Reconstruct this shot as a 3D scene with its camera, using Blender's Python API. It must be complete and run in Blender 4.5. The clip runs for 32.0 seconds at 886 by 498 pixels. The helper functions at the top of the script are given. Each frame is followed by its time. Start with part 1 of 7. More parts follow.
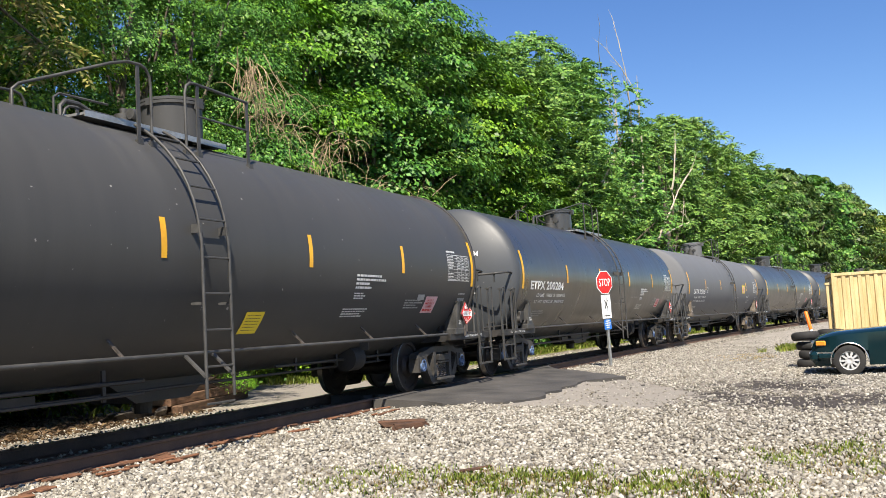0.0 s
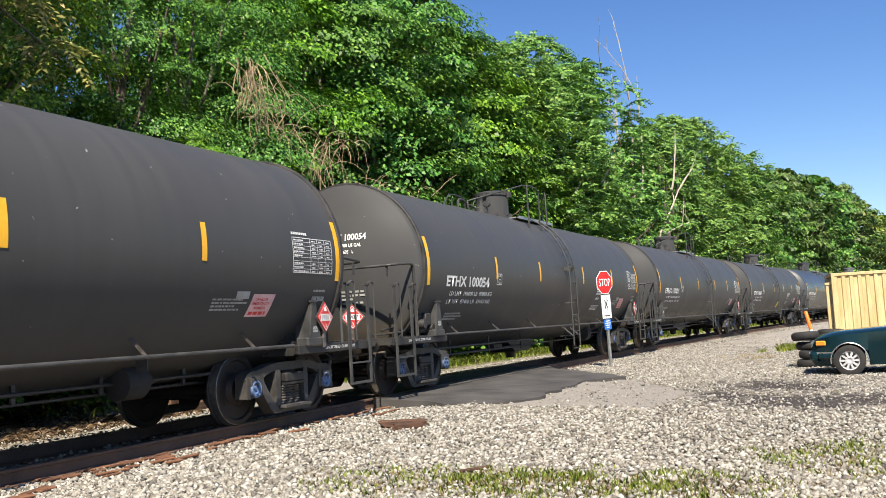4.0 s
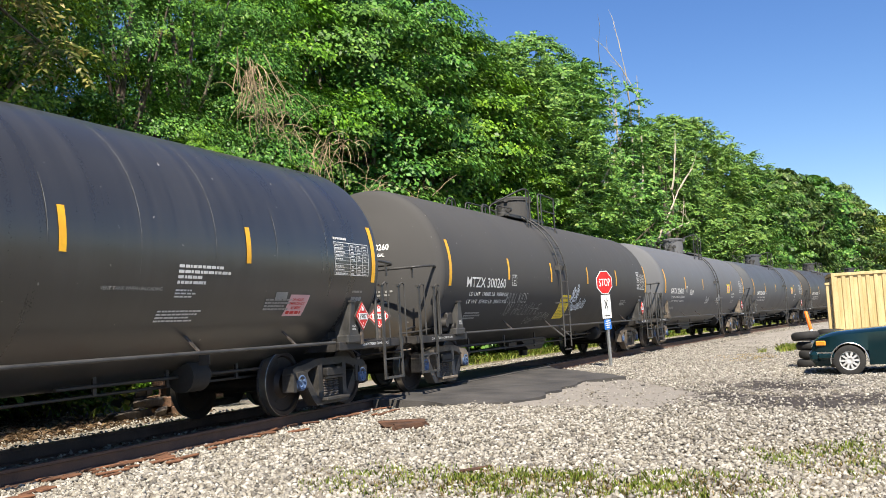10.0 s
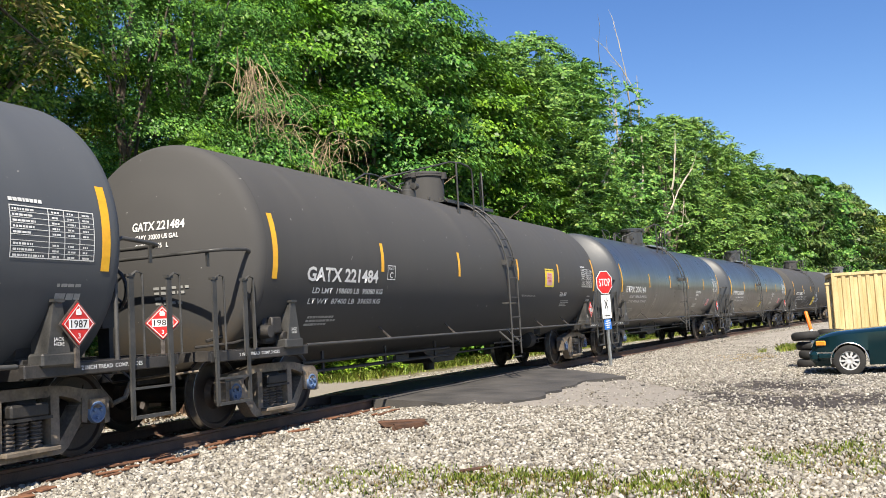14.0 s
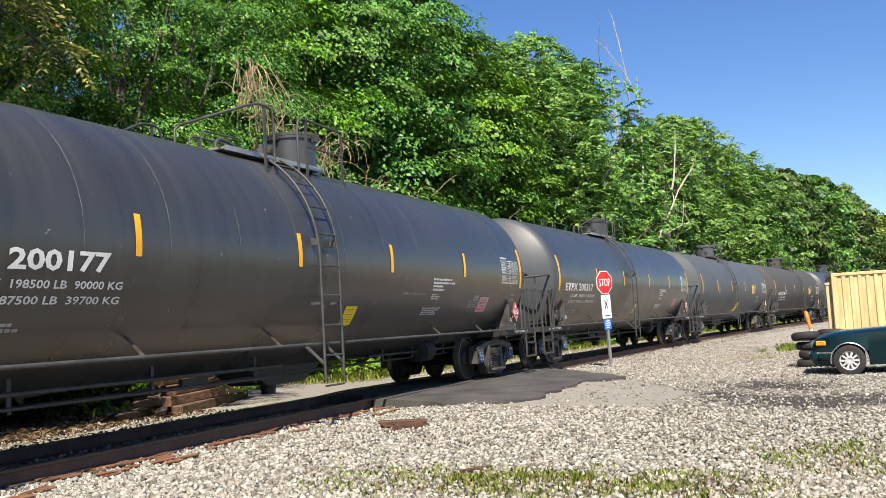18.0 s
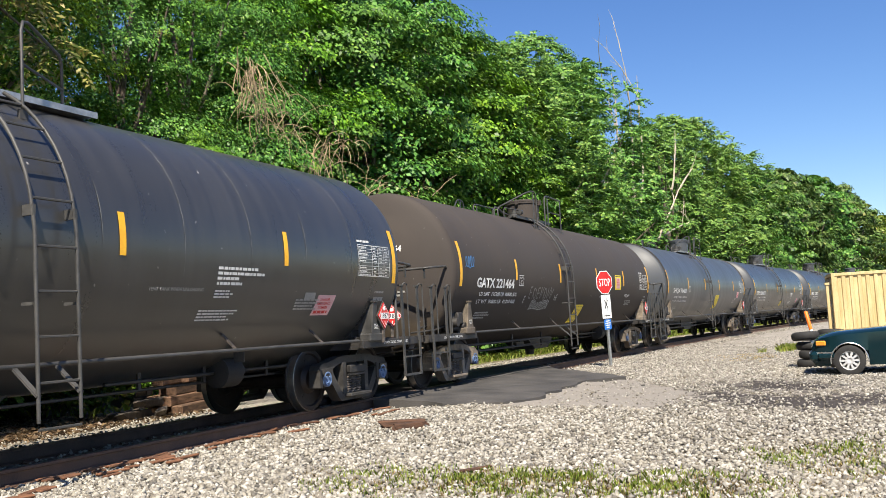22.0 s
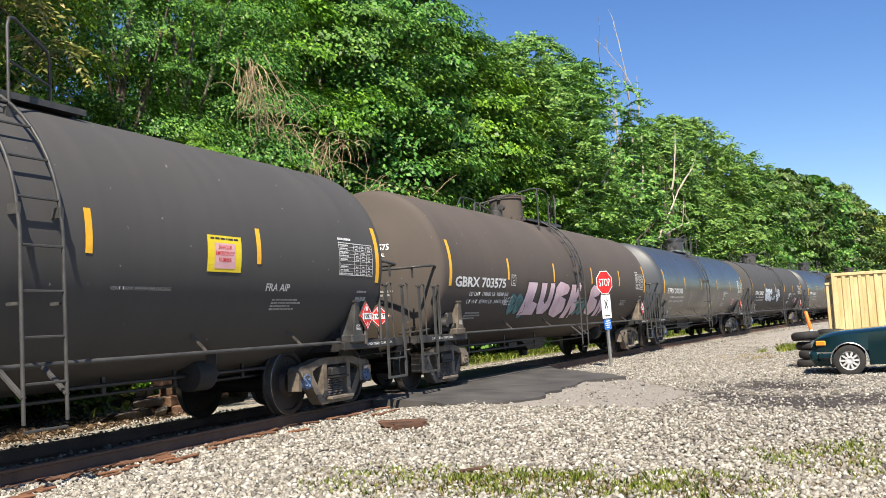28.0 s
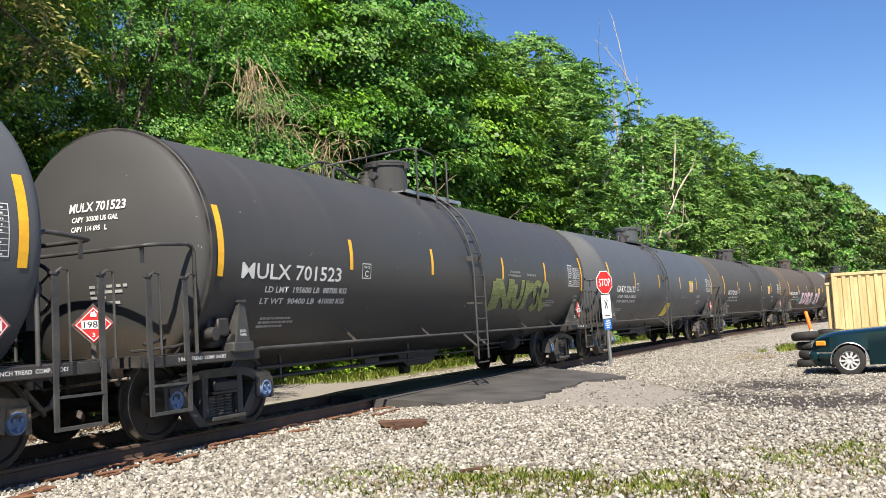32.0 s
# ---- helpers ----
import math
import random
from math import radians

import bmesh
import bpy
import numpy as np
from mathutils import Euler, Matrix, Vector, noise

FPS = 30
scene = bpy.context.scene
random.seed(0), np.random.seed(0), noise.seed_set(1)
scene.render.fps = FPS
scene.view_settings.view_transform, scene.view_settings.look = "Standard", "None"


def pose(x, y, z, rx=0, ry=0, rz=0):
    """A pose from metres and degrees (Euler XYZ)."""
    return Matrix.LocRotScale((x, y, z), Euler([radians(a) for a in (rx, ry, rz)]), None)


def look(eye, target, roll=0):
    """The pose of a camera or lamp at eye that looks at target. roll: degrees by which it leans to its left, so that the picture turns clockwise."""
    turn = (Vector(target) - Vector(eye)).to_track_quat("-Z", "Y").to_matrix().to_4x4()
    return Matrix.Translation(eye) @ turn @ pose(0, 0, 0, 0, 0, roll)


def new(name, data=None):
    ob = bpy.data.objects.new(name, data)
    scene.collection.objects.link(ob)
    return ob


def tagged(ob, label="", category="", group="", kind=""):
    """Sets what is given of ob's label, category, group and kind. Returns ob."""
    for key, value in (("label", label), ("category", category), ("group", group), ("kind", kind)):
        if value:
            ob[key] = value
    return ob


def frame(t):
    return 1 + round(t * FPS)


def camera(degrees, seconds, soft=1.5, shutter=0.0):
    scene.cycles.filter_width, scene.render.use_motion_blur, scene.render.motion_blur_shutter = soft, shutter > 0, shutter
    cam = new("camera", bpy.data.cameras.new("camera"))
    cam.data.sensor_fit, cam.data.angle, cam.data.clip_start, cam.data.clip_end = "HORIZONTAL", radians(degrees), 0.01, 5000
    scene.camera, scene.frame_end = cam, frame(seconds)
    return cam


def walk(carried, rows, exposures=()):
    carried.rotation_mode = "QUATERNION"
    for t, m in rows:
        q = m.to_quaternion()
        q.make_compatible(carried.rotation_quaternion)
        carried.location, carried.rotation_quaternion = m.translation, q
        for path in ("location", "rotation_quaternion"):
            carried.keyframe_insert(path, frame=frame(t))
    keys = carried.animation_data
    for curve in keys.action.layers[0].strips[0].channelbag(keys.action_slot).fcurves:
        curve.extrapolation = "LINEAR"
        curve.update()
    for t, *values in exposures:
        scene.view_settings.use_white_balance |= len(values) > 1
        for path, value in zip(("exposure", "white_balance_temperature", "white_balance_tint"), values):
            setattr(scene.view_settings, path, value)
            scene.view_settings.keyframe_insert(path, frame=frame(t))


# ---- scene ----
# Camera on a tripod beside the line: it stands still.
EYE = Vector((0, 0, 1.132))
YAW, PITCH, ROLL = radians(66.499), radians(4.688), -3.286
AIM = EYE + Vector((math.sin(YAW) * math.cos(PITCH), math.cos(YAW) * math.cos(PITCH), math.sin(PITCH)))
cam = camera(50.17, 32.0, soft=0.7)
walk(cam, [(0.0, look(EYE, AIM, ROLL)), (32.0, look(EYE, AIM, ROLL))])

# Light: clear blue sky and a sun behind the camera, half way up.
SUN = Vector((-0.57, -0.285, 0.77)).normalized()
world = bpy.data.worlds.new("sky")
scene.world = world
world.use_nodes = True
wn = world.node_tree
sky = wn.nodes.new("ShaderNodeTexSky")
sky.sky_type, sky.sun_disc = "NISHITA", False
sky.sun_elevation = math.asin(SUN.z)
sky.sun_rotation = math.atan2(SUN.x, SUN.y)
sky.air_density, sky.dust_density, sky.ozone_density = 1.0, 0.2, 4.0
deep = wn.nodes.new("ShaderNodeHueSaturation")
deep.inputs["Hue"].default_value, deep.inputs["Saturation"].default_value = 0.511, 1.2
wn.links.new(sky.outputs[0], deep.inputs["Color"])
wn.links.new(deep.outputs[0], wn.nodes["Background"].inputs[0])
wn.nodes["Background"].inputs[1].default_value = 0.081
sun_data = bpy.data.lights.new("sun", "SUN")
sun_data.energy, sun_data.angle, sun_data.color = 5.0, radians(0.53), (1.0, 0.91, 0.77)
sun = new("sun", sun_data)
sun.matrix_world = look(SUN * 50, (0, 0, 0))
scene.view_settings.exposure = 0.89

# ---- the track's line: straight, then a wide curve towards the camera's side ----
CURVE, S_BEND, S_END, AWAY = 0.00212, 11.1, 170.0, 8.447


def track(s, lat=0.0):
    """World x, y and heading (radians, clockwise) at s metres along the line, lat metres beyond its centre."""
    bend = min(max(s - S_BEND, 0.0), S_END - S_BEND)
    th = CURVE * bend
    x = min(s, S_BEND) + math.sin(th) / CURVE
    y = AWAY - (1 - math.cos(th)) / CURVE
    past = max(s - S_END, 0.0)
    x, y = x + past * math.cos(th), y - past * math.sin(th)
    return x + lat * math.sin(th), y + lat * math.cos(th), th


def along(x, y):
    """The inverse of track(), for arrays."""
    x, y = np.asarray(x, float), np.asarray(y, float)
    dx, dy = x - S_BEND, y - (AWAY - 1 / CURVE)
    th = np.arctan2(dx, dy)
    top = CURVE * (S_END - S_BEND)
    r = np.hypot(dx, dy)
    s = np.where(dx <= 0, x, S_BEND + th / CURVE)
    lat = np.where(dx <= 0, y - AWAY, r - 1 / CURVE)
    ex, ey, _ = track(S_END)
    fx, fy = (x - ex) * math.cos(top) - (y - ey) * math.sin(top), (x - ex) * math.sin(top) + (y - ey) * math.cos(top)
    far = th > top
    return np.where(far & (dx > 0), S_END + fx, s), np.where(far & (dx > 0), fy, lat)


def ground_z(x, y):
    s, lat = along(x, y)
    z = np.interp(lat, [-60, -8, -4.5, -2.6, -1.5, 1.5, 2.6, 5, 9, 13, 22, 45, 120],
                  [-0.32, -0.30, -0.23, -0.15, -0.185, -0.185, -0.22, -0.30, -0.30, 0.2, 1.6, 5.0, 12.0])
    hill = np.interp(s, [-60, 0, 200, 400], [0.6, 1.0, 1.0, 0.5])
    return np.where(lat > 9, -0.30 + (z + 0.30) * hill, z)


# ---- materials ----
def nodes_of(name):
    m = bpy.data.materials.new(name)
    m.use_nodes = True
    return m, m.node_tree, m.node_tree.nodes["Principled BSDF"]


def rgb(c):
    return (*c, 1.0) if len(c) == 3 else c


def surface(name, dark, light, rough=(0.5, 0.8), metal=0.0, scale=6.0, fine=60.0, bump=0.15, spec=0.5, stretch=(1, 1, 1), vary=0.0):
    """Two-scale noise between two colours, roughness that follows it, a fine relief, and a tint per object."""
    m, t, b = nodes_of(name)
    add, link = t.nodes.new, t.links.new
    co = add("ShaderNodeTexCoord")
    mp = add("ShaderNodeMapping")
    mp.inputs["Scale"].default_value = stretch
    link(co.outputs["Object"], mp.inputs[0])
    n1, n2 = add("ShaderNodeTexNoise"), add("ShaderNodeTexNoise")
    n1.inputs["Scale"].default_value, n2.inputs["Scale"].default_value = scale, fine
    n1.inputs["Detail"].default_value, n2.inputs["Detail"].default_value = 5, 4
    link(mp.outputs[0], n1.inputs["Vector"]), link(mp.outputs[0], n2.inputs["Vector"])
    mixv = add("ShaderNodeMath")
    mixv.operation = "MULTIPLY_ADD"
    link(n2.outputs[0], mixv.inputs[0])
    mixv.inputs[1].default_value = 0.45
    link(n1.outputs[0], mixv.inputs[2])
    ramp = add("ShaderNodeValToRGB")
    ramp.color_ramp.elements[0].position, ramp.color_ramp.elements[1].position = 0.45, 0.98
    ramp.color_ramp.elements[0].color, ramp.color_ramp.elements[1].color = rgb(dark), rgb(light)
    link(mixv.outputs[0], ramp.inputs[0])
    out = ramp.outputs[0]
    if vary:
        oi, hsv, mr = add("ShaderNodeObjectInfo"), add("ShaderNodeHueSaturation"), add("ShaderNodeMapRange")
        mr.inputs[3].default_value, mr.inputs[4].default_value = 1 - vary, 1 + vary
        link(oi.outputs["Random"], mr.inputs[0]), link(mr.outputs[0], hsv.inputs["Value"]), link(out, hsv.inputs["Color"])
        out = hsv.outputs[0]
    link(out, b.inputs["Base Color"])
    mr = add("ShaderNodeMapRange")
    mr.inputs[1].default_value, mr.inputs[2].default_value = 0.4, 1.0
    mr.inputs[3].default_value, mr.inputs[4].default_value = rough
    link(mixv.outputs[0], mr.inputs[0]), link(mr.outputs[0], b.inputs["Roughness"])
    b.inputs["Metallic"].default_value = metal
    b.inputs["Specular IOR Level"].default_value = spec
    if bump:
        bp = add("ShaderNodeBump")
        bp.inputs["Strength"].default_value, bp.inputs["Distance"].default_value = bump, 0.01
        link(n2.outputs[0], bp.inputs["Height"]), link(bp.outputs[0], b.inputs["Normal"])
    return m


def tank_paint(name, base, dust, rough, gloss=0.4, dusty=0.35):
    """Painted steel with road dust in soft vertical streaks, and mottled gloss."""
    m, t, b = nodes_of(name)
    add, link = t.nodes.new, t.links.new
    co, mp = add("ShaderNodeTexCoord"), add("ShaderNodeMapping")
    mp.inputs["Scale"].default_value = (1.6, 0.12, 0.12)
    link(co.outputs["Object"], mp.inputs[0])
    st, cl, fi = add("ShaderNodeTexNoise"), add("ShaderNodeTexNoise"), add("ShaderNodeTexNoise")
    for n, sc, vec in ((st, 3.0, mp.outputs[0]), (cl, 0.55, co.outputs["Object"]), (fi, 55.0, co.outputs["Object"])):
        n.inputs["Scale"].default_value, n.inputs["Detail"].default_value = sc, 5
        link(vec, n.inputs["Vector"])
    mul = add("ShaderNodeMath")
    mul.operation = "MULTIPLY"
    link(st.outputs[0], mul.inputs[0]), link(cl.outputs[0], mul.inputs[1])
    mad = add("ShaderNodeMath")
    mad.operation = "MULTIPLY_ADD"
    mad.inputs[1].default_value = 0.12
    link(fi.outputs[0], mad.inputs[0]), link(mul.outputs[0], mad.inputs[2])
    mr = add("ShaderNodeMapRange")
    b.inputs["Specular IOR Level"].default_value = gloss
    mr.inputs[1].default_value, mr.inputs[2].default_value = 0.14, 0.60
    mr.inputs[3].default_value, mr.inputs[4].default_value = 0.0, dusty
    link(mad.outputs[0], mr.inputs[0])
    mix = add("ShaderNodeMix")
    mix.data_type = "RGBA"
    mix.inputs[6].default_value, mix.inputs[7].default_value = rgb(base), rgb(dust)
    link(mr.outputs[0], mix.inputs[0])
    chip, few, worn = add("ShaderNodeTexNoise"), add("ShaderNodeMapRange"), add("ShaderNodeMix")
    chip.inputs["Scale"].default_value, chip.inputs["Detail"].default_value = 11.0, 3
    few.inputs[1].default_value, few.inputs[2].default_value = 0.735, 0.76
    worn.data_type = "RGBA"
    worn.inputs[7].default_value = (0.26, 0.25, 0.24, 1)
    link(co.outputs["Object"], chip.inputs["Vector"]), link(chip.outputs[0], few.inputs[0]), link(few.outputs[0], worn.inputs[0])
    link(mix.outputs[2], worn.inputs[6]), link(worn.outputs[2], b.inputs["Base Color"])
    rr = add("ShaderNodeMapRange")
    rr.inputs[1].default_value, rr.inputs[2].default_value = 0.14, 0.60
    rr.inputs[3].default_value, rr.inputs[4].default_value = rough, min(rough + 0.22, 0.9)
    link(mad.outputs[0], rr.inputs[0]), link(rr.outputs[0], b.inputs["Roughness"])
    bp = add("ShaderNodeBump")
    bp.inputs["Strength"].default_value, bp.inputs["Distance"].default_value = 0.05, 0.004
    link(cl.outputs[0], bp.inputs["Height"]), link(bp.outputs[0], b.inputs["Normal"])
    return m


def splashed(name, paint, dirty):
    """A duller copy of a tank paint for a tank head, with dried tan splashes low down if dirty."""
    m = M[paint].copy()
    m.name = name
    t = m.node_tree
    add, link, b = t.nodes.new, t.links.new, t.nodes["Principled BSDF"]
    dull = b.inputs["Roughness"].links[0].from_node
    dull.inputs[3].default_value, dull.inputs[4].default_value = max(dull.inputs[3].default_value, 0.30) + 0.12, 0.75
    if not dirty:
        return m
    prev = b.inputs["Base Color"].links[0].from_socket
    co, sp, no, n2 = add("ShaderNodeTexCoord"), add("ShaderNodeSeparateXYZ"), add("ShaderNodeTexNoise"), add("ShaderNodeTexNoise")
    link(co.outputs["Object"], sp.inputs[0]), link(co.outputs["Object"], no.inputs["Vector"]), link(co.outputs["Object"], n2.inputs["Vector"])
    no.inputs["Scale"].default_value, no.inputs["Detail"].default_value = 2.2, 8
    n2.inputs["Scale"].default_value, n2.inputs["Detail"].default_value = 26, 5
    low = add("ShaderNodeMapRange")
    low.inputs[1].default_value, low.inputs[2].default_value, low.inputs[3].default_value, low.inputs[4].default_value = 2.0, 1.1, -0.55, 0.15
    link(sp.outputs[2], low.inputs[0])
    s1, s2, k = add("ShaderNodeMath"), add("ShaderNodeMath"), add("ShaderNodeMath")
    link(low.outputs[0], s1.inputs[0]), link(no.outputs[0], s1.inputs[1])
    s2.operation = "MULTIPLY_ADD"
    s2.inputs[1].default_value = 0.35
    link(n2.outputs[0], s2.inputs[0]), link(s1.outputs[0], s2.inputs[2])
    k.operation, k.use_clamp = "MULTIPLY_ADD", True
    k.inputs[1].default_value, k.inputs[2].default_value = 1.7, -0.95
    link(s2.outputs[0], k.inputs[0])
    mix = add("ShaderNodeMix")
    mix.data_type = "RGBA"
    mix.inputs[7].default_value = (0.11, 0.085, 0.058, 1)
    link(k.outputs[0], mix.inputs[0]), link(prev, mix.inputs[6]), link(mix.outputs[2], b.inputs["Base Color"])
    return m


def leafy(name, dark, light, dry):
    m, t, b = nodes_of(name)
    add, link = t.nodes.new, t.links.new
    geo, ramp = add("ShaderNodeNewGeometry"), add("ShaderNodeValToRGB")
    e = ramp.color_ramp.elements
    e[0].position, e[0].color = 0.0, rgb(dark)
    e[1].position, e[1].color = 0.85, rgb(light)
    last = e.new(1.0)
    last.color = rgb(dry)
    link(geo.outputs["Random Per Island"], ramp.inputs[0])
    oi, hsv, mr = add("ShaderNodeObjectInfo"), add("ShaderNodeHueSaturation"), add("ShaderNodeMapRange")
    mr.inputs[3].default_value, mr.inputs[4].default_value = 0.485, 0.512
    hsv.inputs["Value"].default_value = 0.8
    link(oi.outputs["Random"], mr.inputs[0]), link(mr.outputs[0], hsv.inputs["Hue"]), link(ramp.outputs[0], hsv.inputs["Color"])
    link(hsv.outputs[0], b.inputs["Base Color"])
    b.inputs["Roughness"].default_value, b.inputs["Specular IOR Level"].default_value = 0.45, 0.35
    tr, mx = add("ShaderNodeBsdfTranslucent"), add("ShaderNodeMixShader")
    link(hsv.outputs[0], tr.inputs[0])
    mx.inputs[0].default_value = 0.22
    link(b.outputs[0], mx.inputs[1]), link(tr.outputs[0], mx.inputs[2])
    link(mx.outputs[0], t.nodes["Material Output"].inputs[0])
    return m


M = {}
M["black"] = tank_paint("black_gloss_paint", (0.027, 0.0275, 0.028), (0.090, 0.087, 0.083), 0.24, 0.85, dusty=0.5)
M["charcoal"] = tank_paint("charcoal_paint", (0.054, 0.0543, 0.0545), (0.110, 0.108, 0.105), 0.36, 0.15)
M["matte"] = tank_paint("matte_charcoal_paint", (0.069, 0.0675, 0.066), (0.125, 0.121, 0.116), 0.52, 0.08)
M["slate"] = tank_paint("slate_paint", (0.078, 0.084, 0.093), (0.126, 0.133, 0.142), 0.42, 0.20)
M["ink"] = tank_paint("blue_black_paint", (0.050, 0.055, 0.062), (0.098, 0.104, 0.112), 0.30, 0.55)
M["brown"] = tank_paint("dusty_brown_black_paint", (0.054, 0.047, 0.043), (0.130, 0.109, 0.093), 0.48, 0.06, dusty=0.4)
M["dusty"] = tank_paint("dusty_pale_brown_paint", (0.086, 0.073, 0.064), (0.165, 0.138, 0.118), 0.56, 0.06, dusty=0.5)
M["grey"] = tank_paint("weathered_grey_paint", (0.128, 0.132, 0.140), (0.195, 0.197, 0.200), 0.5, 0.15)
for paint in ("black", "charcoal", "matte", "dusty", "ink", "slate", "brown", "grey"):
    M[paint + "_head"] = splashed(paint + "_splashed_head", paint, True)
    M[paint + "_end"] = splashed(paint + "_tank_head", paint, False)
M["frame"] = surface("black_frame_steel", (0.010, 0.010, 0.010), (0.05, 0.045, 0.041), (0.45, 0.75), 0.0, 5, 45, 0.2, vary=0.15)
M["pipe"] = surface("grey_painted_pipe", (0.022, 0.022, 0.022), (0.075, 0.073, 0.069), (0.4, 0.65), 0.0, 4, 40, 0.1)
M["cast"] = surface("dusty_cast_steel", (0.055, 0.046, 0.037), (0.25, 0.205, 0.155), (0.6, 0.85), 0.2, 5, 35, 0.35, vary=0.35)
M["castdark"] = surface("dark_cast_steel", (0.022, 0.021, 0.020), (0.095, 0.088, 0.080), (0.5, 0.8), 0.2, 5, 35, 0.35, vary=0.3)
M["wheel"] = surface("wheel_steel", (0.012, 0.010, 0.009), (0.045, 0.033, 0.027), (0.45, 0.7), 0.2, 5, 40, 0.2)
M["tread"] = surface("bright_wheel_tread", (0.25, 0.24, 0.23), (0.45, 0.44, 0.42), (0.25, 0.4), 0.9, 6, 60, 0.05)
M["cap"] = surface("blue_bearing_cap", (0.05, 0.08, 0.16), (0.14, 0.22, 0.38), (0.4, 0.6), 0.0, 9, 60, 0.1, vary=0.3)
M["yellow"] = surface("yellow_reflective_tape", (0.75, 0.36, 0.015), (0.95, 0.52, 0.03), (0.35, 0.5), 0.0, 3, 30, 0.05, vary=0.08)
M["white"] = surface("white_stencil_paint", (0.55, 0.55, 0.53), (0.82, 0.82, 0.80), (0.5, 0.7), 0.0, 3, 40, 0.05)
M["dimwhite"] = surface("worn_white_stencil_paint", (0.22, 0.22, 0.21), (0.46, 0.46, 0.44), (0.5, 0.7), 0.0, 3, 40, 0.05)
M["red"] = surface("red_sign_paint", (0.50, 0.015, 0.015), (0.66, 0.03, 0.025), (0.35, 0.5), 0.0, 3, 40, 0.03)
M["pink"] = surface("faded_pink_sign", (0.60, 0.30, 0.32), (0.78, 0.50, 0.50), (0.4, 0.6), 0.0, 3, 40, 0.03)
M["chartreuse"] = surface("yellow_sign_sheet", (0.70, 0.52, 0.01), (0.86, 0.68, 0.03), (0.4, 0.6), 0.0, 3, 40, 0.03)
M["dark"] = surface("dark_ink", (0.012, 0.012, 0.012), (0.03, 0.03, 0.03), (0.5, 0.7), 0.0, 4, 40, 0.05)
M["seam"] = surface("scuffed_seam_paint", (0.08, 0.08, 0.08), (0.22, 0.22, 0.21), (0.4, 0.6), 0.2, 6, 40, 0.1)
M["spring"] = surface("spring_steel", (0.04, 0.036, 0.032), (0.20, 0.17, 0.15), (0.5, 0.7), 0.4, 8, 50, 0.1)
M["rail"] = surface("rusty_rail_steel", (0.060, 0.034, 0.022), (0.165, 0.098, 0.066), (0.65, 0.9), 0.0, 3, 50, 0.3)
M["railhead"] = surface("worn_rail_head", (0.16, 0.13, 0.11), (0.34, 0.30, 0.27), (0.3, 0.5), 0.8, 2, 50, 0.05, stretch=(0.2, 3, 3))
M["tie"] = surface("weathered_tie_wood", (0.07, 0.033, 0.016), (0.24, 0.13, 0.075), (0.75, 0.95), 0.0, 2.5, 22, 0.6, stretch=(6, 0.6, 6), vary=0.25)
M["asphalt"] = surface("worn_asphalt", (0.026, 0.025, 0.024), (0.088, 0.081, 0.074), (0.75, 0.95), 0.0, 1.3, 70, 0.35)
M["stone"] = None
M["bark"] = surface("bark", (0.05, 0.038, 0.028), (0.16, 0.13, 0.10), (0.8, 0.95), 0.0, 3, 25, 0.6, stretch=(3, 3, 0.7))
M["deadwood"] = surface("pale_dead_wood", (0.30, 0.25, 0.19), (0.55, 0.48, 0.38), (0.7, 0.9), 0.0, 4, 30, 0.3)
M["leaf"] = leafy("broad_leaves", (0.038, 0.105, 0.008), (0.262, 0.510, 0.034), (0.38, 0.57, 0.05))
M["leaf_deep"] = leafy("deep_green_leaves", (0.034, 0.100, 0.016), (0.195, 0.430, 0.070), (0.32, 0.50, 0.08))
M["leaf_fresh"] = leafy("fresh_green_leaflets", (0.050, 0.138, 0.026), (0.255, 0.500, 0.098), (0.40, 0.53, 0.11))
M["leaf_dry"] = leafy("turning_leaves", (0.065, 0.115, 0.012), (0.285, 0.400, 0.045), (0.52, 0.42, 0.13))
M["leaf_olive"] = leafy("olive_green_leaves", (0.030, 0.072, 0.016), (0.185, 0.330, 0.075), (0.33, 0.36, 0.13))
M["leaf_tan"] = leafy("tan_spray_leaves", (0.07, 0.10, 0.02), (0.40, 0.38, 0.10), (0.60, 0.50, 0.22))
M["grass"] = leafy("grass_blades", (0.24, 0.36, 0.05), (0.52, 0.62, 0.11), (0.72, 0.62, 0.24))
M["straw"] = leafy("dry_grass_blades", (0.36, 0.25, 0.10), (0.68, 0.53, 0.25), (0.44, 0.46, 0.11))
M["litter"] = leafy("dry_leaf_litter", (0.045, 0.030, 0.018), (0.20, 0.135, 0.075), (0.36, 0.26, 0.13))
M["vine"] = surface("dry_vine_stems", (0.20, 0.135, 0.075), (0.50, 0.39, 0.24), (0.7, 0.9), 0.0, 4, 30, 0.2, vary=0.35)
M["cream"] = surface("cream_container_paint", (0.42, 0.30, 0.125), (0.66, 0.53, 0.28), (0.45, 0.7), 0.0, 2.2, 30, 0.1, stretch=(2.5, 2.5, 0.35))
M["rubber"] = surface("old_tyre_rubber", (0.009, 0.009, 0.009), (0.034, 0.032, 0.030), (0.7, 0.9), 0.0, 6, 40, 0.25)
M["teal"] = surface("dark_teal_car_paint", (0.004, 0.020, 0.026), (0.006, 0.028, 0.035), (0.08, 0.14), 0.3, 2, 40, 0.0)
M["wheelsilver"] = surface("silver_wheel_paint", (0.42, 0.42, 0.42), (0.60, 0.60, 0.59), (0.3, 0.5), 0.0, 6, 60, 0.03)
